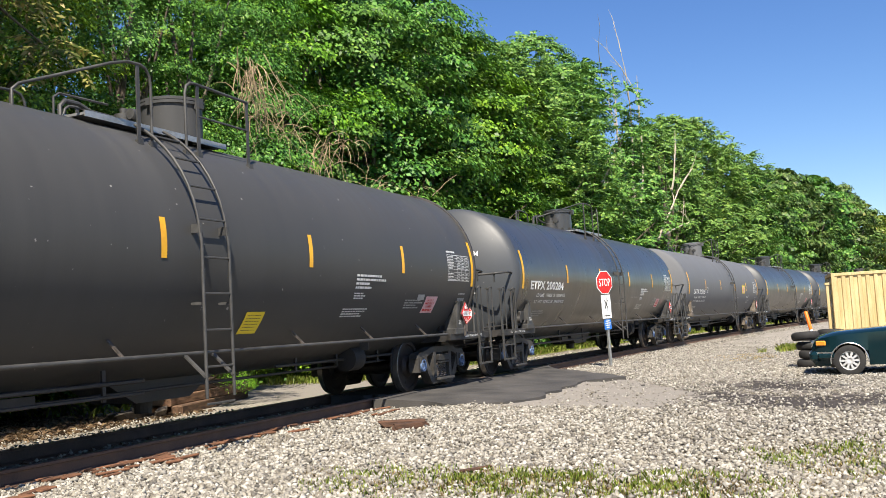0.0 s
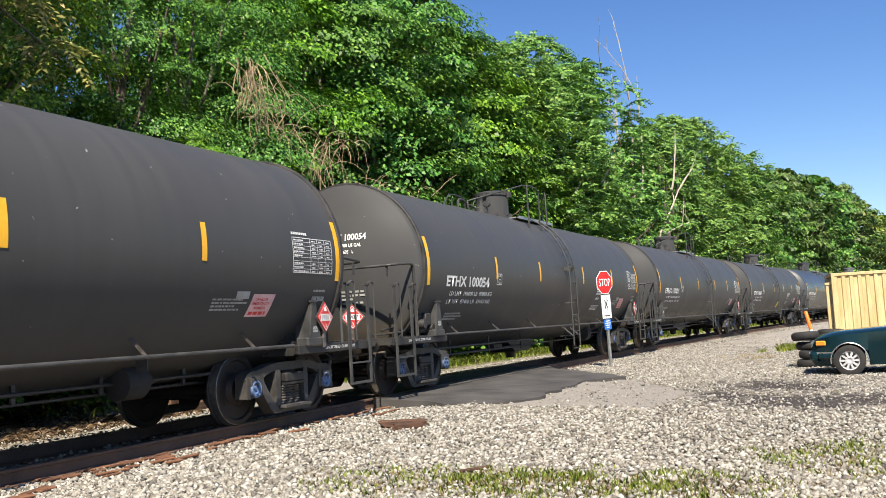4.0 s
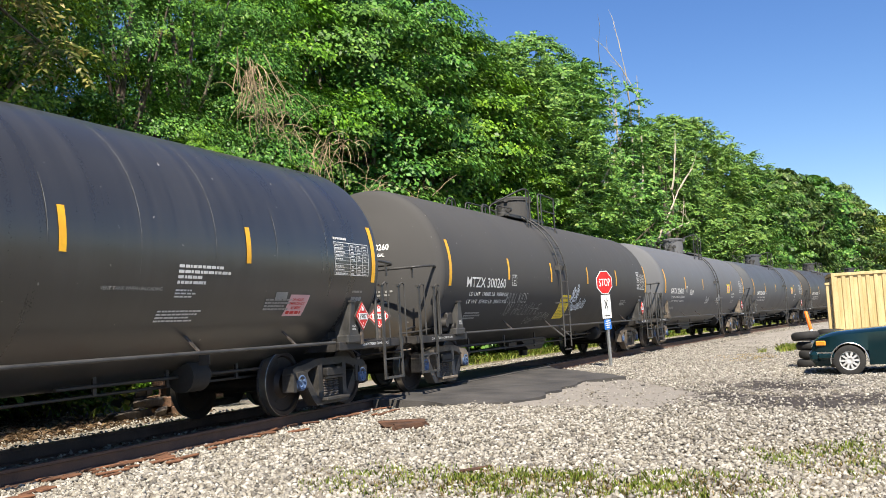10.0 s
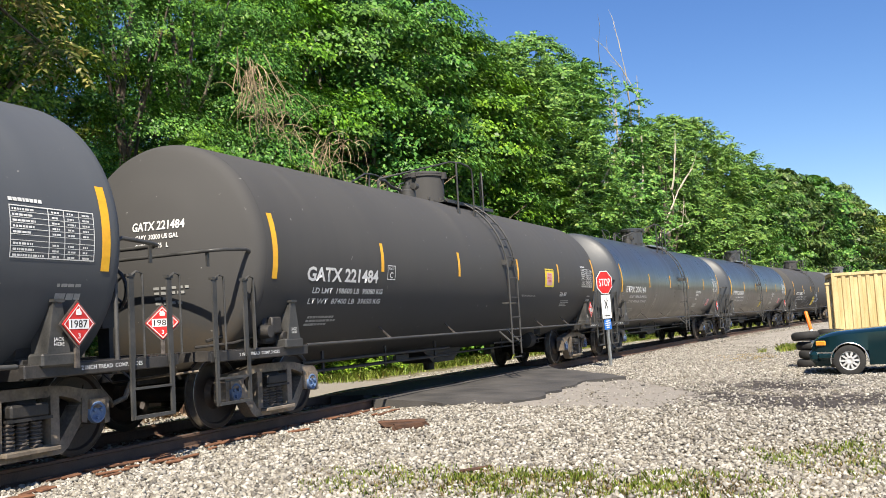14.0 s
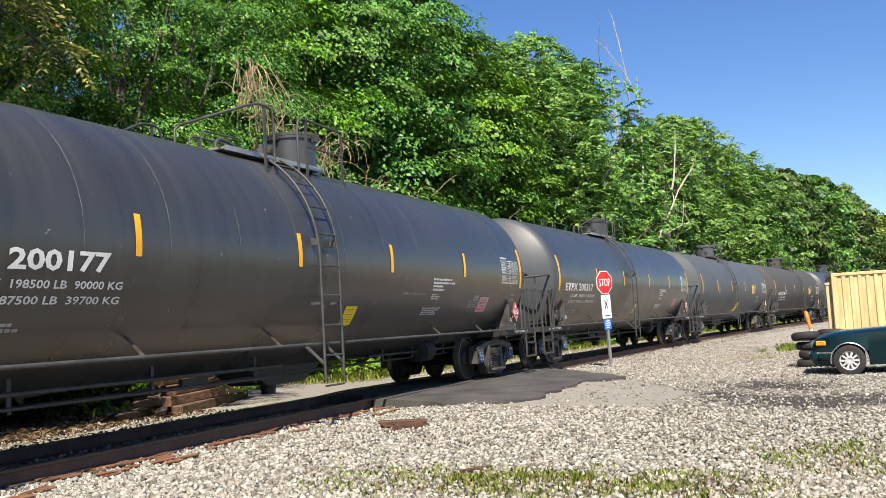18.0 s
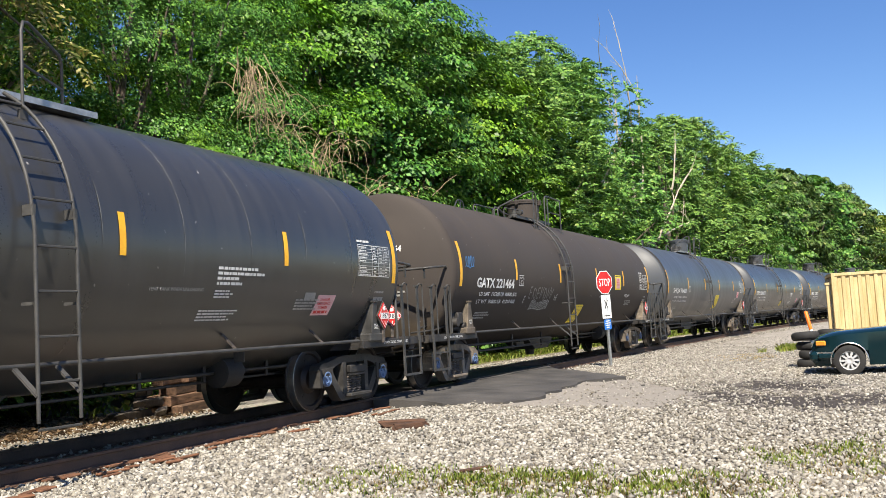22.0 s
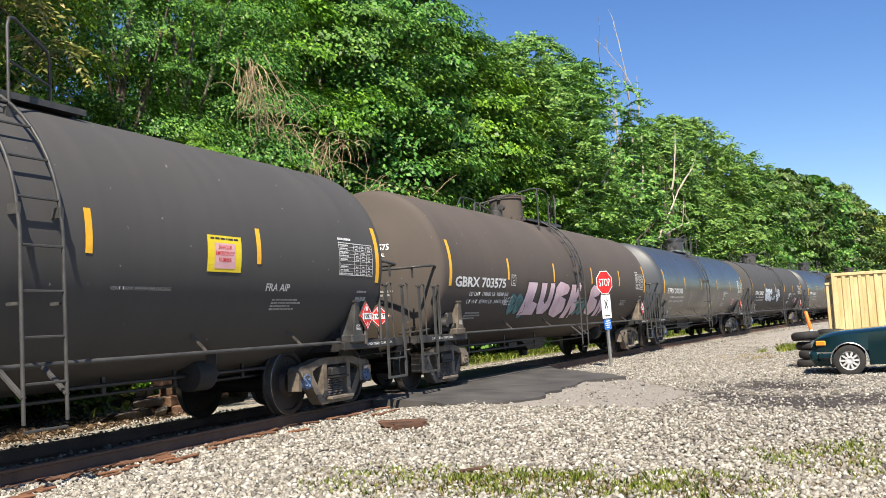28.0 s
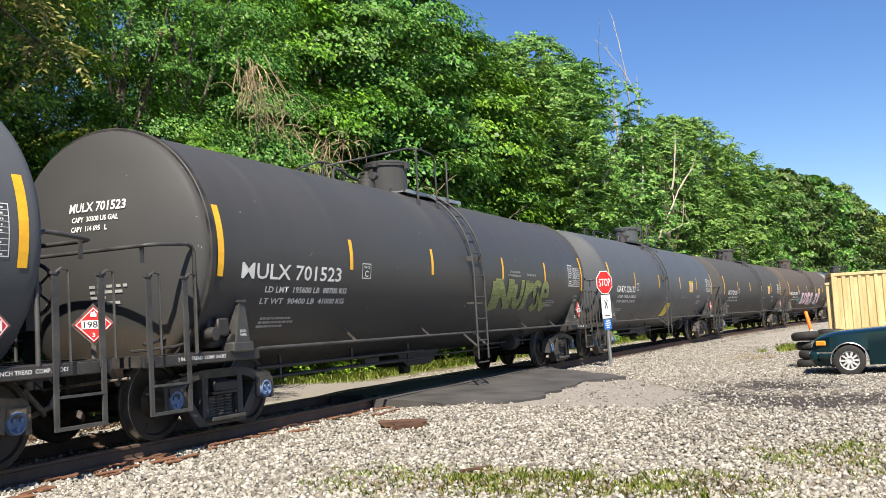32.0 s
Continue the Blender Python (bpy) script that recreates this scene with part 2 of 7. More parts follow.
M["chrome"] = surface("bright_trim_metal", (0.5, 0.5, 0.5), (0.68, 0.68, 0.67), (0.2, 0.35), 0.9, 6, 60, 0.03)
M["glass"] = surface("tinted_car_glass", (0.01, 0.012, 0.012), (0.02, 0.022, 0.022), (0.03, 0.06), 0.0, 4, 40, 0.0)
M["amber"] = surface("amber_lens", (0.85, 0.25, 0.02), (0.95, 0.35, 0.05), (0.1, 0.2), 0.0, 4, 40, 0.0)
M["galv"] = surface("galvanised_post", (0.28, 0.29, 0.29), (0.52, 0.53, 0.53), (0.35, 0.55), 0.7, 6, 40, 0.1)
M["olive"] = surface("olive_spray_paint", (0.075, 0.095, 0.030), (0.30, 0.36, 0.12), (0.5, 0.7), 0.0, 3, 40, 0.05, stretch=(1.5, 1, 16))
M["olivepale"] = surface("pale_olive_spray_paint", (0.24, 0.28, 0.06), (0.46, 0.50, 0.14), (0.5, 0.7), 0.0, 3, 40, 0.05)
M["spraywhite"] = surface("pale_blue_white_spray_paint", (0.42, 0.50, 0.60), (0.74, 0.80, 0.86), (0.5, 0.7), 0.0, 3, 40, 0.05, stretch=(1, 3, 9))
M["spraypink"] = surface("pink_spray_paint", (0.60, 0.40, 0.46), (0.84, 0.66, 0.72), (0.5, 0.7), 0.0, 3, 40, 0.05)
M["sprayteal"] = surface("teal_spray_paint", (0.03, 0.12, 0.13), (0.10, 0.30, 0.32), (0.5, 0.7), 0.0, 3, 40, 0.05)
M["sprayblue"] = surface("blue_spray_paint", (0.03, 0.12, 0.30), (0.08, 0.25, 0.50), (0.5, 0.7), 0.0, 3, 40, 0.05)
M["signwhite"] = surface("white_sign_sheet", (0.74, 0.74, 0.73), (0.86, 0.86, 0.85), (0.35, 0.5), 0.0, 3, 40, 0.02)
M["blue"] = surface("blue_sign_sheet", (0.02, 0.13, 0.50), (0.03, 0.19, 0.62), (0.35, 0.5), 0.0, 3, 40, 0.02)
M["orange"] = surface("orange_marker_plastic", (0.80, 0.13, 0.01), (0.95, 0.22, 0.02), (0.4, 0.6), 0.0, 3, 40, 0.05)
M["clay"] = surface("weathered_brown_wood", (0.050, 0.026, 0.016), (0.25, 0.145, 0.086), (0.75, 0.95), 0.0, 4, 30, 0.6, stretch=(0.8, 6, 6), vary=0.35)
M["tiewood"] = surface("dark_broken_wood", (0.026, 0.013, 0.008), (0.120, 0.058, 0.032), (0.75, 0.95), 0.0, 5, 30, 0.6, stretch=(0.8, 6, 6), vary=0.2)
M["rotwood"] = surface("rotten_reddish_wood", (0.060, 0.024, 0.012), (0.24, 0.110, 0.056), (0.8, 0.95), 0.0, 5, 30, 0.6, stretch=(0.8, 6, 6), vary=0.3)


def stone_material():
    m, t, b = nodes_of("crushed_stone")
    add, link = t.nodes.new, t.links.new
    geo, ramp = add("ShaderNodeNewGeometry"), add("ShaderNodeValToRGB")
    e = ramp.color_ramp.elements
    e[0].position, e[0].color = 0.0, (0.15, 0.14, 0.125, 1)
    e[1].position, e[1].color = 1.0, (0.80, 0.75, 0.655, 1)
    for pos, c in ((0.2, (0.30, 0.265, 0.21, 1)), (0.45, (0.42, 0.395, 0.345, 1)), (0.6, (0.46, 0.42, 0.34, 1)), (0.8, (0.60, 0.565, 0.49, 1))):
        n = e.new(pos)
        n.color = c
    link(geo.outputs["Random Per Island"], ramp.inputs[0])
    co, no, mx = add("ShaderNodeTexCoord"), add("ShaderNodeTexNoise"), add("ShaderNodeMix")
    no.inputs["Scale"].default_value, no.inputs["Detail"].default_value = 35, 4
    link(co.outputs["Object"], no.inputs["Vector"])
    mx.data_type, mx.blend_type = "RGBA", "MULTIPLY"
    mx.inputs[0].default_value = 0.5
    link(ramp.outputs[0], mx.inputs[6]), link(no.outputs[0], mx.inputs[7])
    bright = add("ShaderNodeHueSaturation")
    bright.inputs["Value"].default_value = 0.86
    link(mx.outputs[2], bright.inputs["Color"]), link(bright.outputs[0], b.inputs["Base Color"])
    b.inputs["Roughness"].default_value = 0.85
    return m


M["stone"] = stone_material()


def ground_material():
    """Crushed stone near the line, dirt and thin grass away from it; dark muddy patches by the parked car."""
    m, t, b = nodes_of("ground_gravel_and_soil")
    add, link = t.nodes.new, t.links.new
    co = add("ShaderNodeTexCoord")
    vo = add("ShaderNodeTexVoronoi")
    vo.inputs["Scale"].default_value = 16
    link(co.outputs["Object"], vo.inputs["Vector"])
    r1 = add("ShaderNodeValToRGB")
    r1.color_ramp.elements[0].color, r1.color_ramp.elements[1].color = (0.175, 0.157, 0.130, 1), (0.41, 0.378, 0.325, 1)
    sep = add("ShaderNodeSeparateColor")
    link(vo.outputs["Color"], sep.inputs[0]), link(sep.outputs[0], r1.inputs[0])
    big = add("ShaderNodeTexNoise")
    big.inputs["Scale"].default_value, big.inputs["Detail"].default_value = 0.5, 8
    link(co.outputs["Object"], big.inputs["Vector"])
    r2 = add("ShaderNodeValToRGB")
    r2.color_ramp.elements[0].position, r2.color_ramp.elements[1].position = 0.48, 0.62
    link(big.outputs[0], r2.inputs[0])
    soil = add("ShaderNodeMix")
    soil.data_type = "RGBA"
    soil.inputs[7].default_value = (0.15, 0.115, 0.08, 1)
    sc = add("ShaderNodeMath")
    sc.operation = "MULTIPLY"
    sc.inputs[1].default_value = 0.35
    link(r2.outputs[0], sc.inputs[0]), link(sc.outputs[0], soil.inputs[0]), link(r1.outputs[0], soil.inputs[6])
    att = add("ShaderNodeAttribute")
    att.attribute_name = "cover"
    sp = add("ShaderNodeSeparateColor")
    link(att.outputs["Color"], sp.inputs[0])
    prev = soil.outputs[2]
    for i, c in ((0, (0.125, 0.108, 0.052, 1)), (1, (0.042, 0.034, 0.029, 1)), (2, (0.245, 0.222, 0.192, 1))):
        fm, mm = add("ShaderNodeMath"), add("ShaderNodeMix")
        fm.operation, mm.data_type = "MULTIPLY_ADD", "RGBA"
        fm.use_clamp = True
        n = add("ShaderNodeTexNoise")
        n.inputs["Scale"].default_value, n.inputs["Detail"].default_value = 2.2 + i, 8
        link(co.outputs["Object"], n.inputs["Vector"])
        k = add("ShaderNodeMath")
        k.operation = "MULTIPLY_ADD"
        k.inputs[1].default_value, k.inputs[2].default_value = 5.0, -2.9
        link(n.outputs[0], k.inputs[0])
        fm.inputs[1].default_value = 2.2
        link(sp.outputs[i], fm.inputs[0]), link(k.outputs[0], fm.inputs[2])
        lim = add("ShaderNodeMath")
        lim.operation = "MULTIPLY"
        gate = add("ShaderNodeMath")
        gate.operation = "GREATER_THAN"
        gate.inputs[1].default_value = 0.02
        link(sp.outputs[i], gate.inputs[0]), link(gate.outputs[0], lim.inputs[0]), link(fm.outputs[0], lim.inputs[1])
        link(lim.outputs[0], mm.inputs[0]), link(prev, mm.inputs[6])
        mm.inputs[7].default_value = c
        prev = mm.outputs[2]
    link(prev, b.inputs["Base Color"])
    b.inputs["Roughness"].default_value = 0.9
    bp = add("ShaderNodeBump")
    bp.inputs["Strength"].default_value, bp.inputs["Distance"].default_value = 0.6, 0.03
    link(vo.outputs["Distance"], bp.inputs["Height"]), link(bp.outputs[0], b.inputs["Normal"])
    return m


M["ground"] = ground_material()


# ---- mesh building ----
class Build:
    """Collects faces for one mesh."""

    def __init__(self):
        self.v, self.f, self.m = [], [], []

    def face(self, idx, mat=0):
        self.f.append(idx), self.m.append(mat)

    def box(self, cx, cy, cz, sx, sy, sz, turn=None, mat=0, ch=0.0):
        n = len(self.v)
        hx, hy, hz = sx / 2, sy / 2, sz / 2
        if ch <= 0:
            pts = [Vector((x, y, z)) for x in (-hx, hx) for y in (-hy, hy) for z in (-hz, hz)]
            fs = [(0, 1, 3, 2), (4, 6, 7, 5), (0, 4, 5, 1), (2, 3, 7, 6), (0, 2, 6, 4), (1, 5, 7, 3)]
        else:
            c = min(ch, hx * 0.9, hy * 0.9, hz * 0.9)
            ring = [(-hx + c, -hy), (hx - c, -hy), (hx, -hy + c), (hx, hy - c), (hx - c, hy), (-hx + c, hy), (-hx, hy - c), (-hx, -hy + c)]
            top = [(max(-hx + c, min(hx - c, x)), max(-hy + c, min(hy - c, y))) for x, y in ring]
            pts = [Vector((x, y, -hz)) for x, y in top] + [Vector((x, y, -hz + c)) for x, y in ring] + [Vector((x, y, hz - c)) for x, y in ring] + [Vector((x, y, hz)) for x, y in top]
            fs = [tuple(range(7, -1, -1)), tuple(range(24, 32))]
            for r in range(3):
                fs += [(r * 8 + i, r * 8 + (i + 1) % 8, r * 8 + 8 + (i + 1) % 8, r * 8 + 8 + i) for i in range(8)]
        for q in pts:
            if turn:
                q = turn @ q
            self.v.append((q.x + cx, q.y + cy, q.z + cz))
        for f in fs:
            self.face(tuple(n + i for i in f), mat)
        return self

    def prism(self, poly, y0, y1, mat=0):
        """A polygon of (x, z), extruded from y0 to y1."""
        n, k = len(self.v), len(poly)
        self.v += [(x, y0, z) for x, z in poly] + [(x, y1, z) for x, z in poly]
        self.face(tuple(range(n, n + k)), mat), self.face(tuple(range(n + 2 * k - 1, n + k - 1, -1)), mat)
        for i in range(k):
            j = (i + 1) % k
            self.face((n + j, n + i, n + k + i, n + k + j), mat)
        return self

    def tube(self, pts, r, seg=8, mat=0, closed=False, ends=True):
        """A round bar along points; r may be a list."""
        pts = [Vector(q) for q in pts]
        n0, k = len(self.v), len(pts)
        up = None
        for i, q in enumerate(pts):
            a = pts[(i - 1) % k] if (i or closed) else q
            c = pts[(i + 1) % k] if (i < k - 1 or closed) else q
            d = (c - a).normalized()
            if up is None:
                up = Vector((0, 0, 1)) if abs(d.z) < 0.9 else Vector((0, 1, 0))
            side = d.cross(up)
            side = side.normalized() if side.length > 1e-6 else Vector((1, 0, 0))
            up = side.cross(d).normalized()
            rr = r[i] if isinstance(r, (list, tuple)) else r
            for j in range(seg):
                w = 2 * math.pi * (j + 0.5) / seg
                self.v.append(tuple(q + side * (math.cos(w) * rr) + up * (math.sin(w) * rr)))
        for i in range(k if closed else k - 1):
            a, c = n0 + i * seg, n0 + ((i + 1) % k) * seg
            for j in range(seg):
                self.face((a + j, a + (j + 1) % seg, c + (j + 1) % seg, c + j), mat)
        if ends and not closed:
            self.face(tuple(range(n0 + seg - 1, n0 - 1, -1)), mat)
            self.face(tuple(range(n0 + (k - 1) * seg, n0 + k * seg)), mat)
        return self

    def lathe(self, profile, axis="y", at=(0, 0, 0), seg=24, mat=0, start=0.0, caps=True):
        """Turns (along, radius) pairs about an axis through at. A third entry per pair sets the material."""
        n0, k = len(self.v), len(profile)
        for q in profile:
            for j in range(seg):
                w = start + 2 * math.pi * j / seg
                c, s = math.cos(w) * q[1], math.sin(w) * q[1]
                p3 = {"x": (q[0], c, s), "y": (c, q[0], s), "z": (c, s, q[0])}[axis]
                self.v.append((p3[0] + at[0], p3[1] + at[1], p3[2] + at[2]))
        for i in range(k - 1):
            mm = profile[i][2] if len(profile[i]) > 2 else mat
            for j in range(seg):
                a, b2 = n0 + i * seg + j, n0 + i * seg + (j + 1) % seg
                self.face((a, b2, b2 + seg, a + seg), mm)
        if caps and profile[0][1] > 1e-4:
            self.face(tuple(range(n0, n0 + seg)), mat)
        if caps and profile[-1][1] > 1e-4:
            self.face(tuple(range(n0 + (k - 1) * seg + seg - 1, n0 + (k - 1) * seg - 1, -1)), mat)
        return self

    def mesh(self, name, mats, smooth=35):
        me = bpy.data.meshes.new(name)
        me.from_pydata(self.v, [], self.f)
        for m in mats if isinstance(mats, (list, tuple)) else [mats]:
            me.materials.append(M[m] if isinstance(m, str) else m)
        if any(self.m):
            me.polygons.foreach_set("material_index", self.m)
        bm = bmesh.new()
        bm.from_mesh(me)
        bmesh.ops.recalc_face_normals(bm, faces=bm.faces)
        bm.to_mesh(me)
        bm.free()
        if smooth:
            me.polygons.foreach_set("use_smooth", [True] * len(me.polygons))
            me.set_sharp_from_angle(angle=radians(smooth))
        me.update()
        return me


def quads_mesh(name, verts, per, mat, smooth=False):
    """A mesh of many separate faces: verts is (n * per, 3)."""
    n = len(verts) // per
    me = bpy.data.meshes.new(name)
    me.vertices.add(n * per), me.loops.add(n * per), me.polygons.add(n)
    me.vertices.foreach_set("co", np.ascontiguousarray(verts, np.float32).ravel())
    me.loops.foreach_set("vertex_index", np.arange(n * per, dtype=np.int32))
    me.polygons.foreach_set("loop_start", np.arange(0, n * per, per, dtype=np.int32))
    me.polygons.foreach_set("loop_total", np.full(n, per, np.int32))
    me.materials.append(M[mat])
    me.update(calc_edges=True)
    return me


def index_mesh(name, verts, faces, mat):
    """A mesh from arrays of vertices and equal-sided faces."""
    n, per = faces.shape
    me = bpy.data.meshes.new(name)
    me.vertices.add(len(verts)), me.loops.add(n * per), me.polygons.add(n)
    me.vertices.foreach_set("co", np.ascontiguousarray(verts, np.float32).ravel())
    me.loops.foreach_set("vertex_index", np.ascontiguousarray(faces, np.int32).ravel())
    me.polygons.foreach_set("loop_start", np.arange(0, n * per, per, dtype=np.int32))
    me.polygons.foreach_set("loop_total", np.full(n, per, np.int32))
    me.materials.append(M[mat])
    me.update(calc_edges=True)
    return me


def part(name, me, parent, label="", at=None):
    ob = new(name, me)
    ob.parent = parent
    if at is not None:
        ob.matrix_basis = at
    if label:
        ob["label"] = label
    return ob


def thing(name, label, category, at=None, group="", kind="", me=None):
    ob = new(name, me)
    if at is not None:
        ob.matrix_basis = at
    return tagged(ob, label, category, group, kind)


# ---- ground: one sheet to the horizon ----
def steps(a, b, fine0, fine1, near, far):
    """Cut positions: fine inside, coarse outside."""
    out = list(np.arange(fine0, fine1, near))
    x, d = fine1, near
    while x < b:
        out.append(x)
        d = min(d * 1.25, far)
        x += d
    out.append(b)
    x, d = fine0 - near, near
    low = []
    while x > a:
        low.append(x)
        d = min(d * 1.25, far)
        x -= d
    low.append(a)
    return np.array(sorted(low) + out)


def cover_at(x, y):
    """How much grass, dark mud and pale dust lies at a place (0 to 1 each)."""
    s, lat = along(x, y)
    grass = np.interp(lat, [3.6, 5.5], [0, 1]) * np.interp(s, [11, 15], [0.35, 1]) * (1 - np.interp(np.abs(s - 19.5), [3.6, 4.6], [1, 0]) * (lat < 9.5))
    near_grass = np.exp(-(((x - 7.7) / 0.72) ** 4 + ((y - 2.3) / 2.0) ** 4)) * 0.8
    near_grass = np.maximum(near_grass, np.exp(-(((x - 9.4) / 1.1) ** 2 + ((y - 0.2) / 0.75) ** 2)) * 0.5)
    near_grass = np.maximum(near_grass, np.exp(-(((x - 33.0) / 1.6) ** 2 + ((y - 2.22) / 0.26) ** 2)) * 0.9)
    near_grass = np.maximum(near_grass, np.exp(-(((x - 28.0) / 2.2) ** 2 + ((y - 2.9) / 0.8) ** 2)) * 0.4)
    near_grass = np.maximum(near_grass, np.interp(lat, [-14, -10], [0.7, 0.0]))
    mud = np.exp(-(((x - 15.2) / 1.9) ** 2 + ((y - 0.6) / 2.4) ** 2)) * 0.84
    mud = np.maximum(mud, np.exp(-(((x - 16.3) / 1.1) ** 2 + ((y - 2.5) / 1.0) ** 2)) * 0.85)
    mud = np.maximum(mud, np.exp(-(((x - 18.0) / 2.0) ** 2 + ((y - 1.6) / 1.5) ** 2)) * 0.8)
    mud = np.maximum(mud, np.exp(-(((x - 11.8) / 3.0) ** 2 + ((y - 1.0) / 1.9) ** 2)) * 0.30)
    mud = mud * (1.0 + 0.22 * np.sin(x * 2.1 + 1.3 * np.sin(y * 1.7)))
    dust = np.interp(x, [13.6, 14.6], [0, 0.9]) * np.interp(20.2 - 1.67 * (4.6 - y) - x, [-0.2, 0.4], [0, 1]) * np.interp(y, [2.2, 3.0, 6.0, 6.6], [0, 1, 1, 0])
    far_road = np.interp(np.abs(s - 20.5), [2.8, 4.0], [1, 0]) * np.interp(lat, [2.0, 3.0, 9.0, 10.0], [0, 1, 1, 0])
    return np.clip(np.maximum(grass, near_grass), 0, 1), np.clip(mud, 0, 1), np.clip(np.maximum(dust, far_road), 0, 1)


def make_ground():
    xs, ys = steps(-400, 1500, 2, 60, 0.4, 60), steps(-900, 900, -9, 24, 0.4, 60)
    gx, gy = np.meshgrid(xs, ys, indexing="ij")
    gz = ground_z(gx, gy)
    rng = np.random.default_rng(3)
    s, lat = along(gx, gy)
    gz = gz + np.where(np.abs(lat) > 2.8, 1, 0.0) * rng.normal(0, 0.012, gz.shape) * (np.abs(lat) < 60)
    verts = np.stack([gx, gy, gz], -1).reshape(-1, 3)
    nx, ny = len(xs), len(ys)
    i, j = np.meshgrid(np.arange(nx - 1), np.arange(ny - 1), indexing="ij")
    a = (i * ny + j).ravel()
    faces = np.stack([a, a + ny, a + ny + 1, a + 1], -1)
    me = index_mesh("ground", verts, faces, "ground")
    g, m, d = cover_at(verts[:, 0], verts[:, 1])
    col = np.ones((len(verts), 4), np.float32)
    col[:, 0], col[:, 1], col[:, 2] = g, m, d
    layer = me.color_attributes.new("cover", "FLOAT_COLOR", "POINT")
    layer.data.foreach_set("color", col.ravel())
    me.polygons.foreach_set("use_smooth", [True] * len(me.polygons))
    thing("ground", "crushed pale stone and dirt beside a railway line, grass beyond", "ground", kind="structure", me=me)


make_ground()


# ---- loose stones: real geometry, one joined stuff ----
def stones(name, label, count, place, size, seed):
    rng = np.random.default_rng(seed)
    x, y, lift = place(rng, count)
    n = len(x)
    r = size[0] + (size[1] - size[0]) * rng.uniform(0, 1, n) ** 1.5
    base = np.array([(1, 0, 0), (-1, 0, 0), (0, 1, 0), (0, -1, 0), (0, 0, 1), (0, 0, -1)], float)
    v = base[None] * rng.uniform(0.6, 1.25, (n, 6, 1)) + rng.normal(0, 0.17, (n, 6, 3))
    v *= (r[:, None] * np.stack([rng.uniform(0.8, 1.5, n), rng.uniform(0.7, 1.2, n), rng.uniform(0.55, 0.9, n)], -1))[:, None, :]
    az, tilt = rng.uniform(0, 6.283, n), rng.normal(0, 0.45, n)
    c, s_ = np.cos(tilt), np.sin(tilt)
    v = np.stack([v[..., 0], v[..., 1] * c[:, None] - v[..., 2] * s_[:, None], v[..., 1] * s_[:, None] + v[..., 2] * c[:, None]], -1)
    c, s_ = np.cos(az), np.sin(az)
    v = np.stack([v[..., 0] * c[:, None] - v[..., 1] * s_[:, None], v[..., 0] * s_[:, None] + v[..., 1] * c[:, None], v[..., 2]], -1)
    z = ground_z(x, y) + lift + r * 0.36
    v += np.stack([x, y, z], -1)[:, None, :]
    tri = np.array([(0, 2, 4), (2, 1, 4), (1, 3, 4), (3, 0, 4), (2, 0, 5), (1, 2, 5), (3, 1, 5), (0, 3, 5)])
    f = (tri[None] + 6 * np.arange(n)[:, None, None]).reshape(-1, 3)
    me = index_mesh(name, v.reshape(-1, 3), f, "stone")
    thing(name, label, "gravel", kind="stuff", me=me)


def to_world(s, lat):
    t = np.array([track(a, b)[:2] for a, b in zip(s, lat)])
    return t[:, 0], t[:, 1]


def apron_edge(s):
    """Where the asphalt beside the near rail ends, across the line."""
    return np.interp(s, [14.2, 14.8, 15.4, 17.5, 19.2, 20.0, 21.2, 22.5, 23.5], [-2.3, -3.2, -3.3, -3.05, -3.1, -3.7, -2.95, -1.95, -0.95])


def near_spread(rng, n):
    """Dense close to the camera, thinner with distance, thin on mud, grass and dust, none on the road."""
    d = rng.uniform(1 / 46.0, 1 / 6.2, n) ** -1.0
    ang = radians(66.5) + rng.uniform(-0.50, 0.50, n)
    x, y = d * np.sin(ang), d * np.cos(ang)
    s, lat = along(x, y)
    g, m, du = cover_at(x, y)
    keep = (lat < -0.92) & (rng.uniform(0, 1, n) > np.maximum(np.maximum(g * 0.92, np.minimum(m * 1.7, 0.86)), np.minimum(du * 1.25, 0.97)))
    keep &= ~((s > 14.2) & (s < 23.5) & (lat > apron_edge(s)))
    return x[keep], y[keep], rng.uniform(0, 0.02, keep.sum())


def bed_spread(rng, n):
    s, lat = rng.uniform(3, 70, n), rng.uniform(-2.6, 3.9, n)
    keep = ((lat > 1.1) | (lat < -0.95) | (np.abs(lat) < 0.62)) & ~((s > 14.8) & (s < 24.2))
    keep &= rng.uniform(0, 1, n) < np.interp(s, [3, 25, 70], [1, 0.8, 0.35])
    s, lat = s[keep], lat[keep]
    x, y = to_world(s, lat)
    return x, y, rng.uniform(0, 0.03, len(x))


stones("ballast_gravel", "pale grey crushed stone spread beside the track", 140000, near_spread, (0.012, 0.038), 11)
def far_spread(rng, n):
    """Smaller stones over the middle distance."""
    x, y = rng.uniform(11.5, 36, n), rng.uniform(-2.5, 7.2, n)
    s, lat = along(x, y)
    g, m, du = cover_at(x, y)
    k = (lat < -0.95) & (np.abs(np.arctan2(x, y) - radians(66.5)) < 0.47) & (rng.uniform(0, 1, n) > np.maximum(np.minimum(m * 1.35, 0.9), np.minimum(du * 1.25, 0.97)))
    k &= rng.uniform(0, 1, n) < np.interp(x, [11.5, 18, 36], [1.0, 0.9, 0.35])
    k &= ~((s > 14.2) & (s < 23.5) & (lat > apron_edge(s)))
    return x[k], y[k], rng.uniform(0, 0.012, k.sum())


